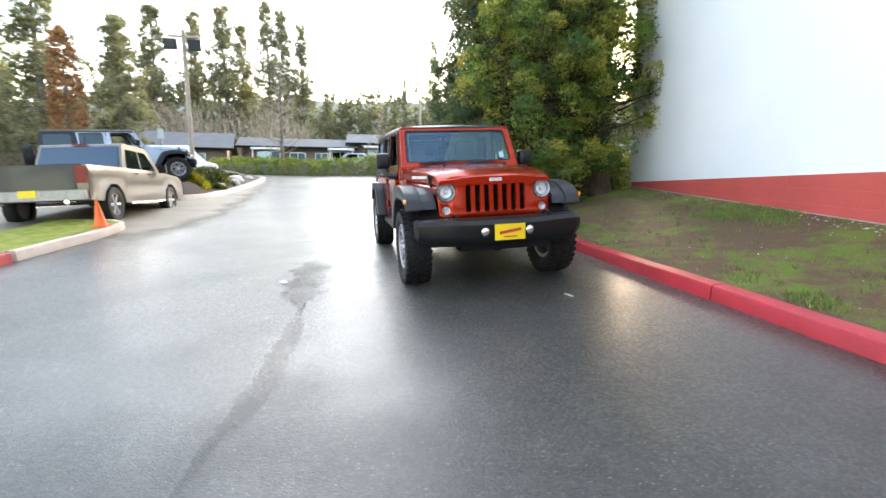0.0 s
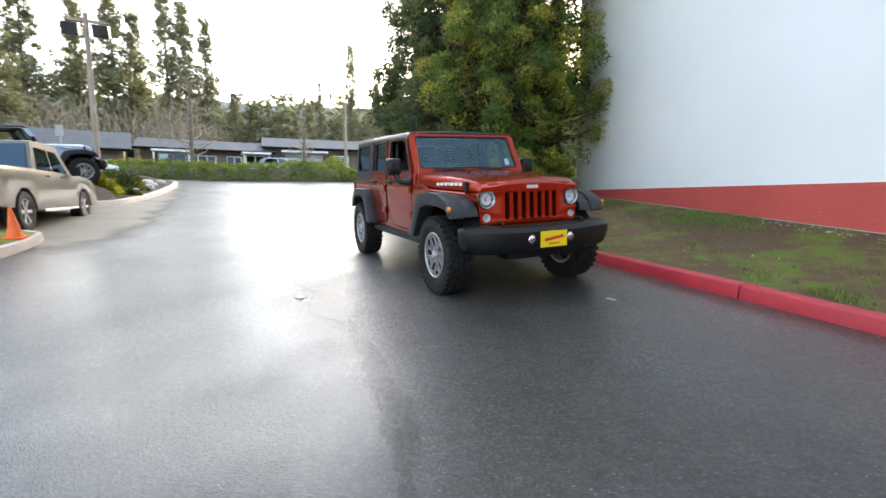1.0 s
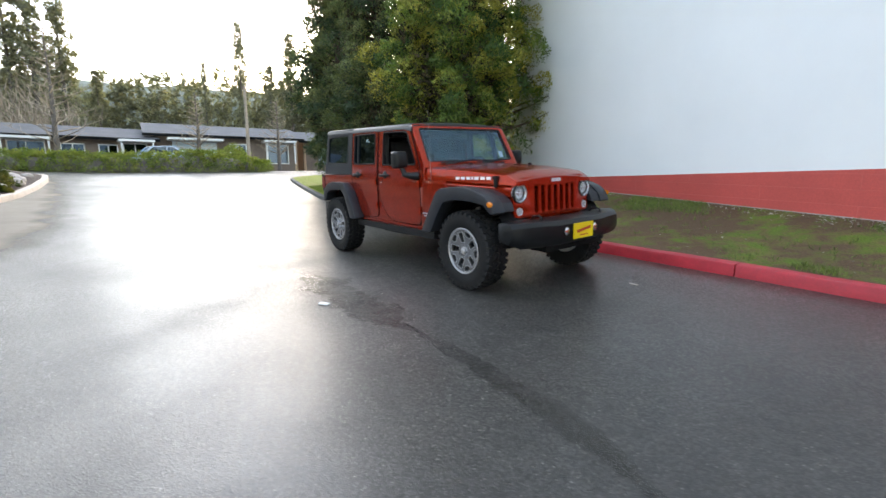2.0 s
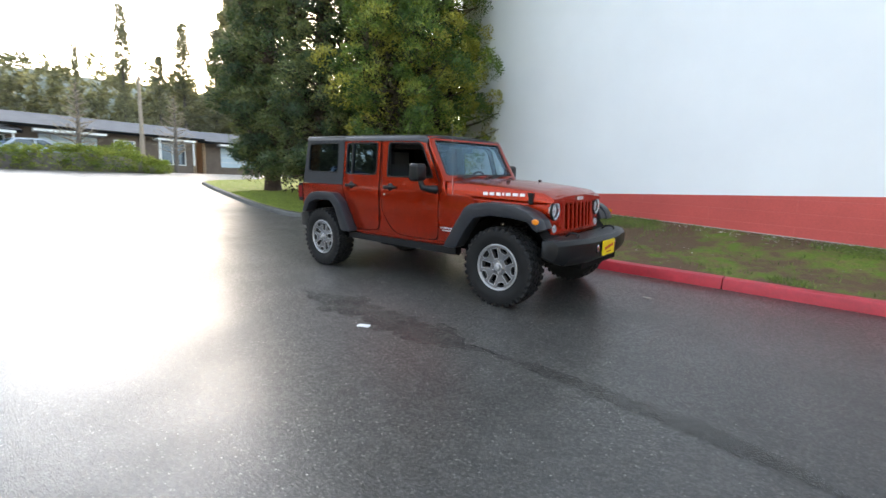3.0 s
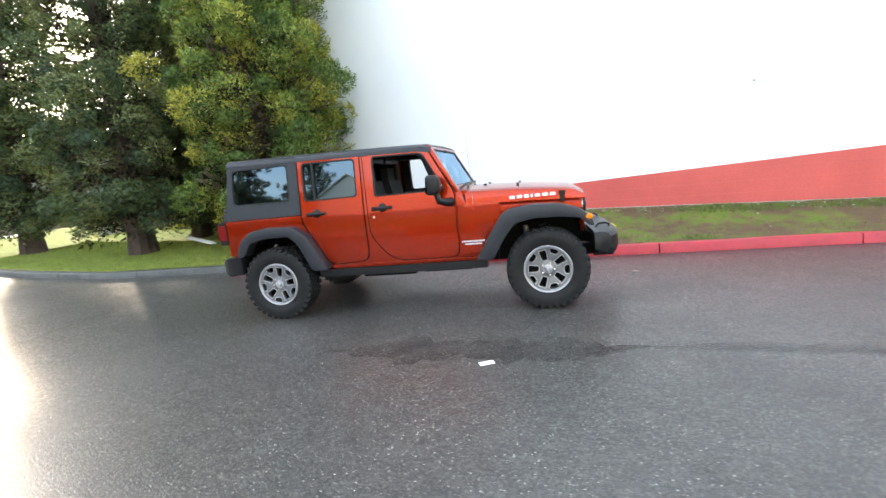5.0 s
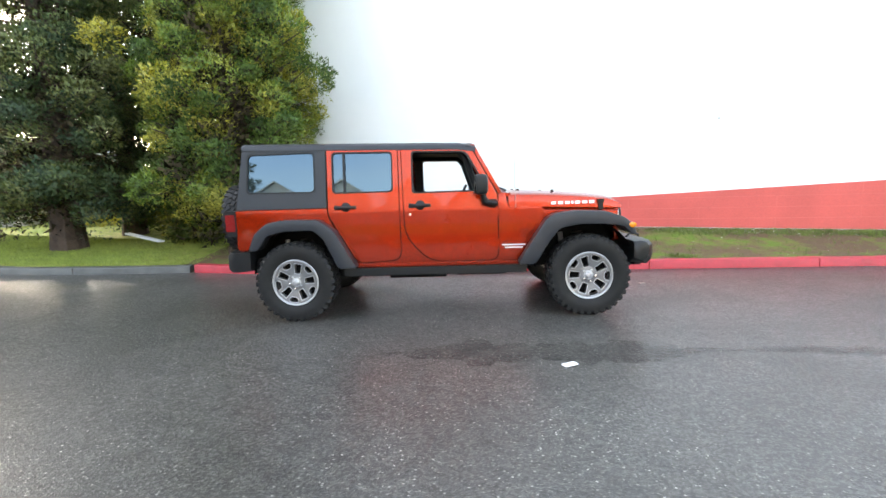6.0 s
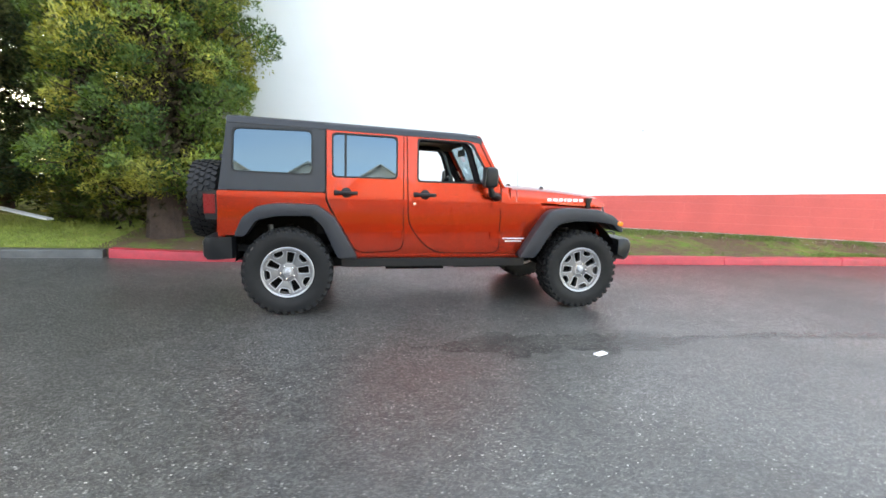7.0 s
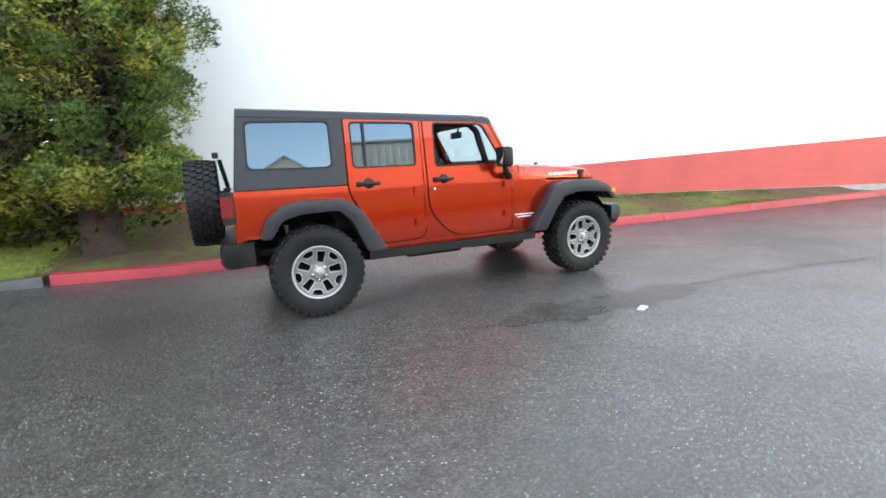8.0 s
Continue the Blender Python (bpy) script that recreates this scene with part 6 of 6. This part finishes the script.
    root = thing(name, label, "shrub", stand(x, y, z))
    stems = bmesh.new()
    cs, ws = [], []
    for i in range(count):
        a, q = rnd.uniform(0, 2 * math.pi), rnd.random() ** 0.45
        v = rnd.random()
        rr = r * q * math.sqrt(max(0.05, 1 - (v * 1.02 - 0.25) ** 2)) * rnd.uniform(0.85, 1.12)
        p = Vector((rr * math.cos(a), rr * math.sin(a), h * (0.08 + 0.85 * v) * (1 - 0.25 * q)))
        cs.append(p)
        ws.append((p - Vector((0, 0, h * 0.3))).normalized())
        if i % 12 == 0:
            tube([(0, 0, -0.05), p * 0.5, p], [0.02, 0.012, 0.006], 4, stems)
    tagged(part("stems", stems, M["bark_grey"], root), kind="stuff")
    v, f = tufts(cs, ws, rnd, per, min(r, h) * 0.26, leaf)
    array_mesh("leaves", v, f, material, root)
    return root


shrub(-12.3, -6.65, 0.70, 0.55, 0.75, 21, M["gold"], "golden yellow shrub in a stone pot")
shrub(-14.3, -6.5, 0.75, 0.8, 0.85, 22, M["shrub"], "grey-green rounded shrub in the planter")
shrub(-15.8, -6.9, 0.80, 0.7, 0.95, 23, M["shrub"], "green leafy shrub in the planter")
shrub(-12.8, -7.6, 0.95, 0.75, 1.0, 24, M["shrub"], "dark green shrub beside the display car")
shrub(-18.2, -6.5, 0.90, 0.5, 0.5, 25, M["shrub"], "small low shrub near the planter end")
shrub(-13.1, -6.05, 0.62, 0.42, 0.36, 26, M["shrub"], "low dark green shrub behind the planter kerb")
shrub(-15.9, -6.2, 0.74, 0.50, 0.42, 27, M["hedge"], "low fresh green shrub among planter rocks")
pot = revolve([(0.02, 0.0), (0.30, 0.0), (0.42, -0.30), (0.44, -0.33), (0.38, -0.33), (0.36, -0.28), (0.02, -0.28)], 24)
bmesh.ops.rotate(pot, verts=pot.verts, matrix=Matrix.Rotation(radians(-90), 3, "X"))
tagged(part("stone_pot", pot, M["grey_kerb"], at=Matrix.Translation((-12.3, -6.62, 0.50))), "grey stone pot in the planter", "pot")
for i, (x, y, s) in enumerate([(-13.6, -5.95, 0.22), (-15.2, -5.75, 0.28), (-16.6, -5.8, 0.25), (-17.4, -6.1, 0.35), (-16.0, -6.05, 0.18), (-18.8, -5.7, 0.2)]):
    bm = bmesh.new()
    bmesh.ops.create_icosphere(bm, subdivisions=2, radius=s)
    for v in bm.verts:
        v.co *= 1 + 0.25 * noise.noise(v.co * 4 + Vector((i * 3, 0, 0)))
        v.co.z *= 0.65
    tagged(part("rock", bm, M["stone"], at=Matrix.Translation((x, y, lane(x, y) + 0.22)), angle=50), "pale rounded rock in the planter bed", "rock", "planter rocks")

# timber lamp post with two box lamps
post = thing("street_lamp", "weathered timber lamp post with two box floodlights", "street lamp", stand(-14.0, -6.98, 0.85))
part("post", tube([(0, 0, -0.2), (0, 0, 3.0), (0, 0, 6.0)], [0.10, 0.09, 0.08], 12), M["wood"], post)
part("cross_arm", rbox((0, 0, 5.75), (0.09, 1.1, 0.09), 0.015), M["wood"], post)
for s in (-1, 1):
    head = part("floodlight", rbox((0.05, s * 0.42, 5.45), (0.34, 0.46, 0.40), 0.04, rot=Euler((0, radians(18), 0)).to_matrix()), M["grey_plastic"], post, "dark box floodlight")
    part("lamp_glass", rbox((0.215, s * 0.42, 5.40), (0.02, 0.38, 0.32), 0.01, rot=Euler((0, radians(18), 0)).to_matrix()), M["lens"], head)
sign = thing("sign_post", "small pale sign on a thin post", "sign", stand(-12.6, -7.6, 0.9))
part("post", tube([(0, 0, 0), (0, 0, 1.85)], 0.03, 8), M["steel"], sign)
part("sign_board", rbox((0.03, 0, 1.95), (0.02, 0.20, 0.34), 0.006), M["concrete"], sign)
pole = thing("utility_pole", "tall thin grey pole at the kerb", "pole", stand(-28.0, 4.95, 0.92))
part("shaft", tube([(0, 0, -0.2), (0, 0, 3), (0, 0, 5.6)], [0.13, 0.11, 0.09], 12), M["wood"], pole)


# hedge along the street
def hedge(name, x, y0, y1, base, tops, depth, seed, label):
    rnd = random.Random(seed)
    root = thing(name, label, "hedge", Matrix.Translation((x, (y0 + y1) / 2, base)))
    cs, ws = [], []
    cy = (y0 + y1) / 2
    n = int((y1 - y0) * 70)
    for i in range(n):
        y = rnd.uniform(y0, y1)
        t = (y - y0) / (y1 - y0) * (len(tops) - 1)
        k = min(len(tops) - 2, int(t))
        top = tops[k] + (tops[k + 1] - tops[k]) * (t - k)
        a = rnd.uniform(0, math.pi)
        q = rnd.uniform(0.75, 1.0)
        p = Vector((depth * math.cos(a) * q, y - cy, max(0.05, top * math.sin(a) * q) - (y - cy) * 0.033))
        cs.append(p + Vector((0, 0, 0.1 * noise.noise((y * 0.8, a * 2, 0)))))
        ws.append(Vector((math.cos(a), 0, math.sin(a))))
    core = []
    for i in range(25):
        y = y0 + 0.3 + (y1 - y0 - 0.6) * i / 24
        t = i / 24 * (len(tops) - 1)
        k = min(len(tops) - 2, int(t))
        top = (tops[k] + (tops[k + 1] - tops[k]) * (t - k)) * 0.8
        core.append([(depth * 0.8 * math.cos(a), y - cy, top * math.sin(a) - 0.05 - (y - cy) * 0.033) for a in (math.pi * j / 8 for j in range(9))])
    part("branch_core", loft(core, False, False), M["bark_grey"], root)
    v, f = tufts(cs, ws, rnd, 34, 0.26, 0.10)
    array_mesh("leaves", v, f, M["hedge"], root)
    return root


hedge("hedge", -27.6, -9.5, 6.0, 1.10, [1.0, 1.1, 1.1, 1.05, 1.0, 1.15, 1.3, 1.15, 0.5], 1.1, 31, "long green hedge along the street verge")
shrub(-29.2, 4.3, 1.0, 1.0, 1.9, 32, M["hedge"], "rounded green bush rising above the hedge", count=220)


# low houses
def house(x, y, z, turn, length, depth, wall_h, roof_h, label, openings):
    root = thing("house", label, "house", stand(x, y, z, turn))
    holes = []
    for kind, u0, u1, v0, v1 in openings:
        holes.append([(u0, v0), (u1, v0), (u1, v1), (u0, v1)])
    part("front_wall", sheet([(-length / 2, -1.2), (length / 2, -1.2), (length / 2, wall_h), (-length / 2, wall_h)], holes, lambda u, v: (depth / 2, u, v), (-0.25, 0, 0)), M["brick"], root)
    part("back_wall", rbox((-depth / 2, 0, wall_h / 2 - 0.6), (0.25, length, wall_h + 1.2), 0.01), M["brick"], root)
    for s in (-1, 1):
        g = [(-depth / 2, -1.2), (depth / 2, -1.2), (depth / 2, wall_h), (0, wall_h + roof_h - 0.12), (-depth / 2, wall_h)]
        part("gable_wall", sheet(g, [], lambda u, v: (u, s * length / 2, v), (0, -s * 0.25, 0)), M["peach"], root)
    for s in (-1, 1):
        slope = [(s * (depth / 2 + 0.7), wall_h - 0.15), (0, wall_h + roof_h)]
        rings = []
        for yy in (-length / 2 - 0.5, length / 2 + 0.5):
            rings.append([(slope[0][0], yy, slope[0][1]), (slope[1][0], yy, slope[1][1]), (slope[1][0], yy, slope[1][1] + 0.12), (slope[0][0], yy, slope[0][1] + 0.12)])
        part("roof_slope", loft(rings), M["roof"], root)
    part("fascia", rbox((depth / 2 + 0.72, 0, wall_h - 0.12), (0.04, length + 1.0, 0.2), 0.01), M["dark"], root)
    for kind, u0, u1, v0, v1 in openings:
        cu, cv, w, h = (u0 + u1) / 2, (v0 + v1) / 2, u1 - u0, v1 - v0
        if kind == "garage":
            door = part("garage_door", rbox((depth / 2 - 0.1, cu, cv), (0.06, w, h), 0.01), M["garage"], root)
            for k in range(1, 4):
                part("panel_rail", rbox((depth / 2 - 0.06, cu, v0 + h * k / 4), (0.03, w, 0.04), 0.005), M["trim"], door)
        elif kind == "door":
            part("door", rbox((depth / 2 - 0.1, cu, cv), (0.06, w, h), 0.01), M["dark_paint"], root)
        else:
            win = part("window", sheet([(u0, v0), (u1, v0), (u1, v1), (u0, v1)], [[(u0 + 0.07, v0 + 0.07), (cu - 0.03, v0 + 0.07), (cu - 0.03, v1 - 0.07), (u0 + 0.07, v1 - 0.07)], [(cu + 0.03, v0 + 0.07), (u1 - 0.07, v0 + 0.07), (u1 - 0.07, v1 - 0.07), (cu + 0.03, v1 - 0.07)]], lambda u, v: (depth / 2 + 0.03, u, v), (-0.1, 0, 0)), M["trim"], root)
            part("pane", rbox((depth / 2 - 0.06, cu, cv), (0.02, w - 0.06, h - 0.06), 0.003), M["shade_glass"], win)
        if kind in ("porch", "garage"):
            part("awning", rbox((depth / 2 + 0.7, cu, v1 + 0.12), (1.5, w + 0.7, 0.16), 0.03), M["trim"], root, "white flat awning")
            for s in (-1, 1):
                if kind == "porch":
                    part("awning_post", rbox((depth / 2 + 1.35, cu + s * (w / 2 + 0.2), v1 / 2), (0.1, 0.1, v1), 0.01), M["trim"], root)
    return root


house(-41.5, -4.6, 1.55, 3, 9.6, 7.0, 2.1, 0.95, "long low brick house with a grey shingle roof", [("porch", -3.6, -1.6, 0.0, 1.7), ("window", -0.8, 0.6, 0.6, 1.6), ("window", 1.4, 2.6, 0.6, 1.6), ("porch", 2.9, 4.5, 0.0, 1.75)])
house(-42.0, 6.4, 1.4, -4, 11.6, 7.5, 2.3, 1.1, "low brick house with white window units", [("garage", -4.3, -1.0, 0.0, 1.75), ("window", 0.0, 1.4, 0.6, 1.7), ("porch", 3.0, 5.0, 0.0, 1.8)])
house(-41.5, 21.0, 0.9, -10, 15.0, 7.5, 2.2, 1.1, "low house with a pale blue garage", [("garage", -6.0, -1.8, 0.0, 1.75), ("door", -0.8, 0.2, 0.0, 1.9), ("porch", 1.2, 3.4, 0.0, 1.75), ("window", 4.6, 6.2, 0.5, 1.7)])
house(-36.5, -13.8, 1.6, 8, 7.5, 6.5, 2.0, 1.35, "low house with a sunlit peach gable", [("window", -2.0, -0.4, 0.5, 1.6), ("window", 0.8, 2.2, 0.5, 1.6)])

# beige halls across the lane, seen mirrored in the windows
def hall(name, x0, x1, y, deep, eave, ridge, gables, label, ribs):
    root = thing(name, label, "building", Matrix.Translation(((x0 + x1) / 2, y, 0)))
    w = x1 - x0
    top = [(-w / 2, eave)]
    for g in range(gables):
        a = -w / 2 + w * g / gables
        top += [(a + w / gables / 2, ridge), (a + w / gables, eave)]
    outline = [(-w / 2, -0.6), *top, (w / 2, -0.6)]
    part("front_wall", sheet(outline, [], lambda u, v: (u, 0, v), (0, -0.3, 0)), M["beige"], root)
    part("back_wall", sheet(outline, [], lambda u, v: (u, -deep, v), (0, -0.3, 0)), M["beige"], root)
    for s in (-1, 1):
        part("end_wall", rbox((s * w / 2, -deep / 2, eave / 2 - 0.3), (0.3, deep, eave + 0.6), 0.02), M["beige"], root)
    for (u0, v0), (u1, v1) in zip(top, top[1:]):
        part("roof_slope", loft([[(u0, yy, v0 + 0.02), (u1, yy, v1 + 0.02), (u1, yy, v1 + 0.16), (u0, yy, v0 + 0.16)] for yy in (0.3, -deep - 0.3)]), M["beige"], root)
    for i in range(ribs):
        part("rib", rbox((-w / 2 + w * (i + 0.5) / ribs, 0.05, eave / 2 - 0.1), (0.12, 0.12, eave - 0.1), 0.01), M["beige"], root)
    return root


hall("ribbed_hall", 6.5, 34.0, -33.0, 16, 9.6, 10.0, 1, "tall beige ribbed metal hall", 40)
hall("tent_hall", -22.0, 6.0, -42.0, 14, 8.6, 10.8, 4, "pale beige hall with tent-like peaked roofs", 0)


# ---- far trees ----
def fir_mesh(name, height, radius, seed, material, thin=1.0):
    """A ragged fir: whorls of drooping boughs with gaps between them."""
    rnd = random.Random(seed)
    cs, ws = [], []
    z = height * 0.20 * thin
    while z < height * 0.985:
        t = z / height
        reach = radius * (1 - t) ** 0.8 * rnd.uniform(0.55, 1.1) + 0.15
        for k in range(rnd.choice((4, 5, 6))):
            if rnd.random() < 0.18 * thin:
                continue
            a, L = rnd.uniform(0, 2 * math.pi), reach * rnd.uniform(0.55, 1.15)
            n = max(2, int(L / 0.5))
            for j in range(n):
                q = (j + 0.6) / n
                cs.append(Vector((L * q * math.cos(a) + rnd.gauss(0, 0.12), L * q * math.sin(a) + rnd.gauss(0, 0.12), z + 0.25 * L * q - 0.55 * L * q * q)))
                ws.append(Vector((math.cos(a) * 0.9, math.sin(a) * 0.9, -0.15)))
        z += height / 34 * rnd.uniform(0.7, 1.3)
    v, f = tufts(cs, ws, rnd, 46, 0.46, 0.25)
    me = bpy.data.meshes.new(name)
    me.from_pydata([tuple(p) for p in v], [], f)
    me.materials.append(material)
    return me


def fir_trunk(height, r):
    bm = tube([(0, 0, -1), (0, 0, height * 0.5), (0, 0, height)], [r, r * 0.6, 0.03], 8)
    me = bpy.data.meshes.new("trunk")
    finish(bm)
    bm.to_mesh(me)
    bm.free()
    me.materials.append(M["bark_grey"])
    return me


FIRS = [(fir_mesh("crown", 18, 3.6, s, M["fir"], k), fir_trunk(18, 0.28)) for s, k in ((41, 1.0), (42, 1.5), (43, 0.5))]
for i, (x, y, h, k, w) in enumerate([(-60, -26.5, 20, 0, 1.3), (-56, -21.5, 20, 0, 1.3), (-60, -18.0, 21, 1, 1.1), (-60, -14.6, 22, 1, 1.2), (-62, -12.8, 20, 0, 1.0), (-58, -9.0, 22, 1, 0.9), (-58, -7.2, 21, 1, 1.0), (-60, -5.0, 20, 1, 0.9),
                                      # firs with y over 26 are unseen, added to block the low sun
                                      (-60, 13.1, 18.5, 1, 0.75), (-60, 16.8, 13.5, 2, 0.9), (-62, 20.4, 18.5, 1, 1.0), (-60, 23.6, 17.8, 0, 1.0), (-58, 25.0, 20, 0, 1.5), (-62, 26.3, 21, 0, 1.6), (-58, 27.4, 21, 0, 1.6), (-62, 28.6, 22, 0, 1.6), (-75, 33.0, 28, 0, 1.2), (-76, 34.2, 29, 0, 1.2), (-75, 35.3, 28, 0, 1.2), (-76, 36.4, 29, 0, 1.2), (-81, 38.0, 30, 0, 1.2), (-82, 39.4, 30, 0, 1.2), (-81, 40.8, 30, 0, 1.2), (-27, 24.5, 9, 2, 0.9), (-24, 22.5, 8.5, 2, 0.9), (-64, 9.5, 14, 1, 0.6), (-30, -15.4, 11.0, 2, 1.5), (-66, -2.0, 12, 0, 1.0),
                                      (-38, -24, 17, 0, 1.6), (-44, -32, 19, 0, 1.6), (-36, -36, 17, 0, 1.7), (-30, -42, 16, 0, 1.7), (-26, -50, 17, 2, 1.7), (-33, -29, 16, 0, 1.6), (-24, -40, 9, 2, 1.4),
                                      # unseen firs past the car's front, added to darken what its paint reflects
                                      (40, -14, 15, 0, 1.8), (42, -6, 16, 0, 1.8), (40, 0, 14, 0, 1.9), (44, -22, 16, 0, 1.8), (38, -30, 15, 0, 1.8), (46, 6, 15, 0, 1.8)]):
    cm, tm = FIRS[k]
    root = thing("fir_tree", "tall fir tree with a ragged open crown" if k == 1 else "full fir tree with haze-paled foliage", "tree", stand(x, y, 1.0, 40 * i), "tall firs beyond the street")
    root.scale = (w * h / 18, w * h / 18, h / 18)
    for nm, me in (("crown", cm), ("trunk", tm)):
        ob = new(nm, me)
        ob.parent = root

rust = thing("cypress_tree", "rusty brown columnar cypress tree", "tree", stand(-28, -17.6, 1.5), "")
rnd = random.Random(77)
cs = [Vector((1.15 * math.cos(a) * q * (1 - t) ** 0.4, 1.15 * math.sin(a) * q * (1 - t) ** 0.4, 0.3 + 8.6 * t)) for a, q, t in ((rnd.uniform(0, 6.28), rnd.uniform(0.6, 1), rnd.random()) for _ in range(420))]
v, f = tufts(cs, [Vector((p.x, p.y, 0.8)).normalized() for p in cs], rnd, 14, 0.35, 0.22)
array_mesh("crown", v, f, M["rust"], rust)
part("trunk", tube([(0, 0, -0.5), (0, 0, 7)], [0.2, 0.05], 8), M["bark_grey"], rust)


def bare_tree(x, y, z, h, seed, label):
    rnd = random.Random(seed)
    root = thing("bare_tree", label, "tree", stand(x, y, z), "leafless trees")
    trunk = tube([(0, 0, -0.5), (0.05, 0, h * 0.3), (-0.05, 0.05, h * 0.6), (0, 0, h)], [0.17, 0.13, 0.08, 0.02], 8)
    part("trunk", trunk, M["bark_grey"], root)
    bm = bmesh.new()
    for i in range(46):
        zz = h * (0.18 + 0.78 * i / 46)
        a = i * 2.4 + rnd.uniform(-0.3, 0.3)
        L = h * 0.32 * (1.1 - i / 46) * rnd.uniform(0.7, 1.1)
        d = Vector((math.cos(a), math.sin(a), 0))
        p0, p1, p2 = Vector((0, 0, zz)), Vector((0, 0, zz + L * 0.15)) + d * L * 0.5, Vector((0, 0, zz + L * 0.4)) + d * L
        tube([p0, p1, p2], [0.04, 0.022, 0.006], 4, bm)
        for j in range(6):
            q = rnd.uniform(0.3, 1)
            s = p0.lerp(p2, q)
            e = s + Vector((rnd.gauss(0, 0.3), rnd.gauss(0, 0.3), rnd.uniform(0.1, 0.6))) * L * 0.35
            tube([s, s.lerp(e, 0.5) + Vector((0, 0, 0.05)), e], [0.012, 0.009, 0.004], 3, bm)
    tagged(part("branch_work", bm, M["twig"], root), kind="stuff")
    return root


bare_tree(-30, -5.1, 1.1, 8.5, 51, "leafless tree with spreading grey branches")
bare_tree(-29.5, 2.2, 1.1, 5.0, 52, "small leafless street tree")
bare_tree(-33, 8.6, 1.0, 5.5, 53, "small leafless tree by the houses")

# far woods, joined
wv, wf = [], []
rnd = random.Random(5)
for i in range(330):
    y = -95 + 0.5 * i + rnd.uniform(-0.6, 0.6)
    x = -72 - rnd.uniform(0, 16) - 0.004 * (y - 5) ** 2 * -1
    h = rnd.uniform(11.0, 15.5) * (1.25 if y < -12 else 1.0)
    cs, ws = [], []
    for k in range(26):
        t = rnd.random() ** 1.1
        a = rnd.uniform(0, 6.28)
        r = 2.6 * (1 - t) ** 0.8
        cs.append(Vector((x + r * math.cos(a), y + r * math.sin(a), 0.5 + h * t)))
        ws.append(Vector((math.cos(a), math.sin(a), 0.3)))
    v, f = tufts(cs, ws, rnd, 22, 0.85, 0.62)
    o = len(wv)
    wv += v
    wf += [tuple(q + o for q in face) for face in f]
tagged(array_mesh("far_woods", wv, wf, M["fir"]), "dense woods beyond the houses, haze put into their colour", "woods", kind="stuff")
# wooded rise behind them
rv, rf = [], []
for i in range(121):
    y = -150 + 2.5 * i
    for j in range(5):
        top = 19.5 + 1.6 * noise.noise((y * 0.05, 0, 2)) + 1.0 * noise.noise((y * 0.4, 0, 6))
        rv.append((-92 - 9 * j + 2.0 * noise.noise((y * 0.3, j, 0)), y, -1 + (top + 1) * min(1.0, (j + 0.02) / 2.5)))
rf = [(i * 5 + j, i * 5 + j + 1, (i + 1) * 5 + j + 1, (i + 1) * 5 + j) for i in range(120) for j in range(4)]
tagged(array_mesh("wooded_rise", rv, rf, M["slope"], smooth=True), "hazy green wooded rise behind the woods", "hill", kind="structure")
sv, sf = [], []
for i in range(620):
    y, x = rnd.uniform(-60, -4), -46 - rnd.uniform(0, 10)
    h = rnd.uniform(3.5, 8.0)
    for k in range(26):
        a, t = rnd.uniform(0, 6.28), rnd.random()
        p = Vector((x + rnd.gauss(0, 0.9), y + rnd.gauss(0, 0.9), 1 + h * t))
        d = Vector((rnd.gauss(0, 0.35), rnd.gauss(0, 0.35), 1)).normalized()
        s = d.cross(Vector((rnd.gauss(0, 1), rnd.gauss(0, 1), 0.1))).normalized() * 0.05
        o = len(sv)
        sv += [p - s, p + s, p + d * rnd.uniform(0.8, 2.0)]
        sf.append((o, o + 1, o + 2))
tagged(array_mesh("brush_wood", sv, sf, M["twig"]), "brown leafless brushwood below the firs", "woods", kind="stuff")

# planting at the wall's end and small things on the lawn
shrub(-5.6, 6.0, 0.35, 1.1, 1.4, 61, M["shrub"], "dark leafy shrub beside the wall's end", count=240)
shrub(-5.4, 4.9, 0.35, 0.9, 1.4, 65, M["shrub"], "dark leafy shrub between the cedar trunks", count=200)
shrub(-7.3, 6.9, 0.40, 1.2, 1.5, 62, M["shrub"], "dark leafy shrub under the cedars", count=240)
shrub(-9.6, 8.6, 0.45, 1.2, 1.3, 63, M["gold"], "sunlit yellow-green shrub behind the trees", count=220)
shrub(-12.5, 9.5, 0.5, 1.4, 1.4, 64, M["shrub"], "green shrub at the far lawn", count=220)
utility = thing("utility_box", "pale grey utility cabinet on the lawn", "cabinet", stand(-13.0, 7.9, 0.42))
part("cabinet_body", rbox((0, 0, 0.45), (0.7, 0.9, 0.9), 0.03), M["concrete"], utility)
part("cabinet_lid", rbox((0, 0, 0.93), (0.76, 0.96, 0.06), 0.02), M["concrete"], utility)
board = tagged(part("fallen_board", rbox((0, 0, 0), (1.0, 0.12, 0.03), 0.006), M["trim"], at=Matrix.Translation((-6.2, 3.65, 0.52)) @ pose(0, 0, 0, 0, 9, -20)), "pale board lying aslant on the grass", "board")
paper = tagged(part("paper_scrap", rbox((0, 0, 0), (0.11, 0.055, 0.008), 0.003), M["white"], at=Matrix.Translation((0.965, -2.215, 0.004)) @ pose(0, 0, 0, 0, 0, 25)), "small white paper scrap on the asphalt", "litter")
tagged(part("paper_scrap", rbox((0, 0, 0), (0.085, 0.03, 0.008), 0.003, rot=Euler((0, 0.1, 0.4)).to_matrix()), M["stone_bits"], at=Matrix.Translation((2.545, 0.47, 0.005))), "pale torn scrap lying on the asphalt", "litter")
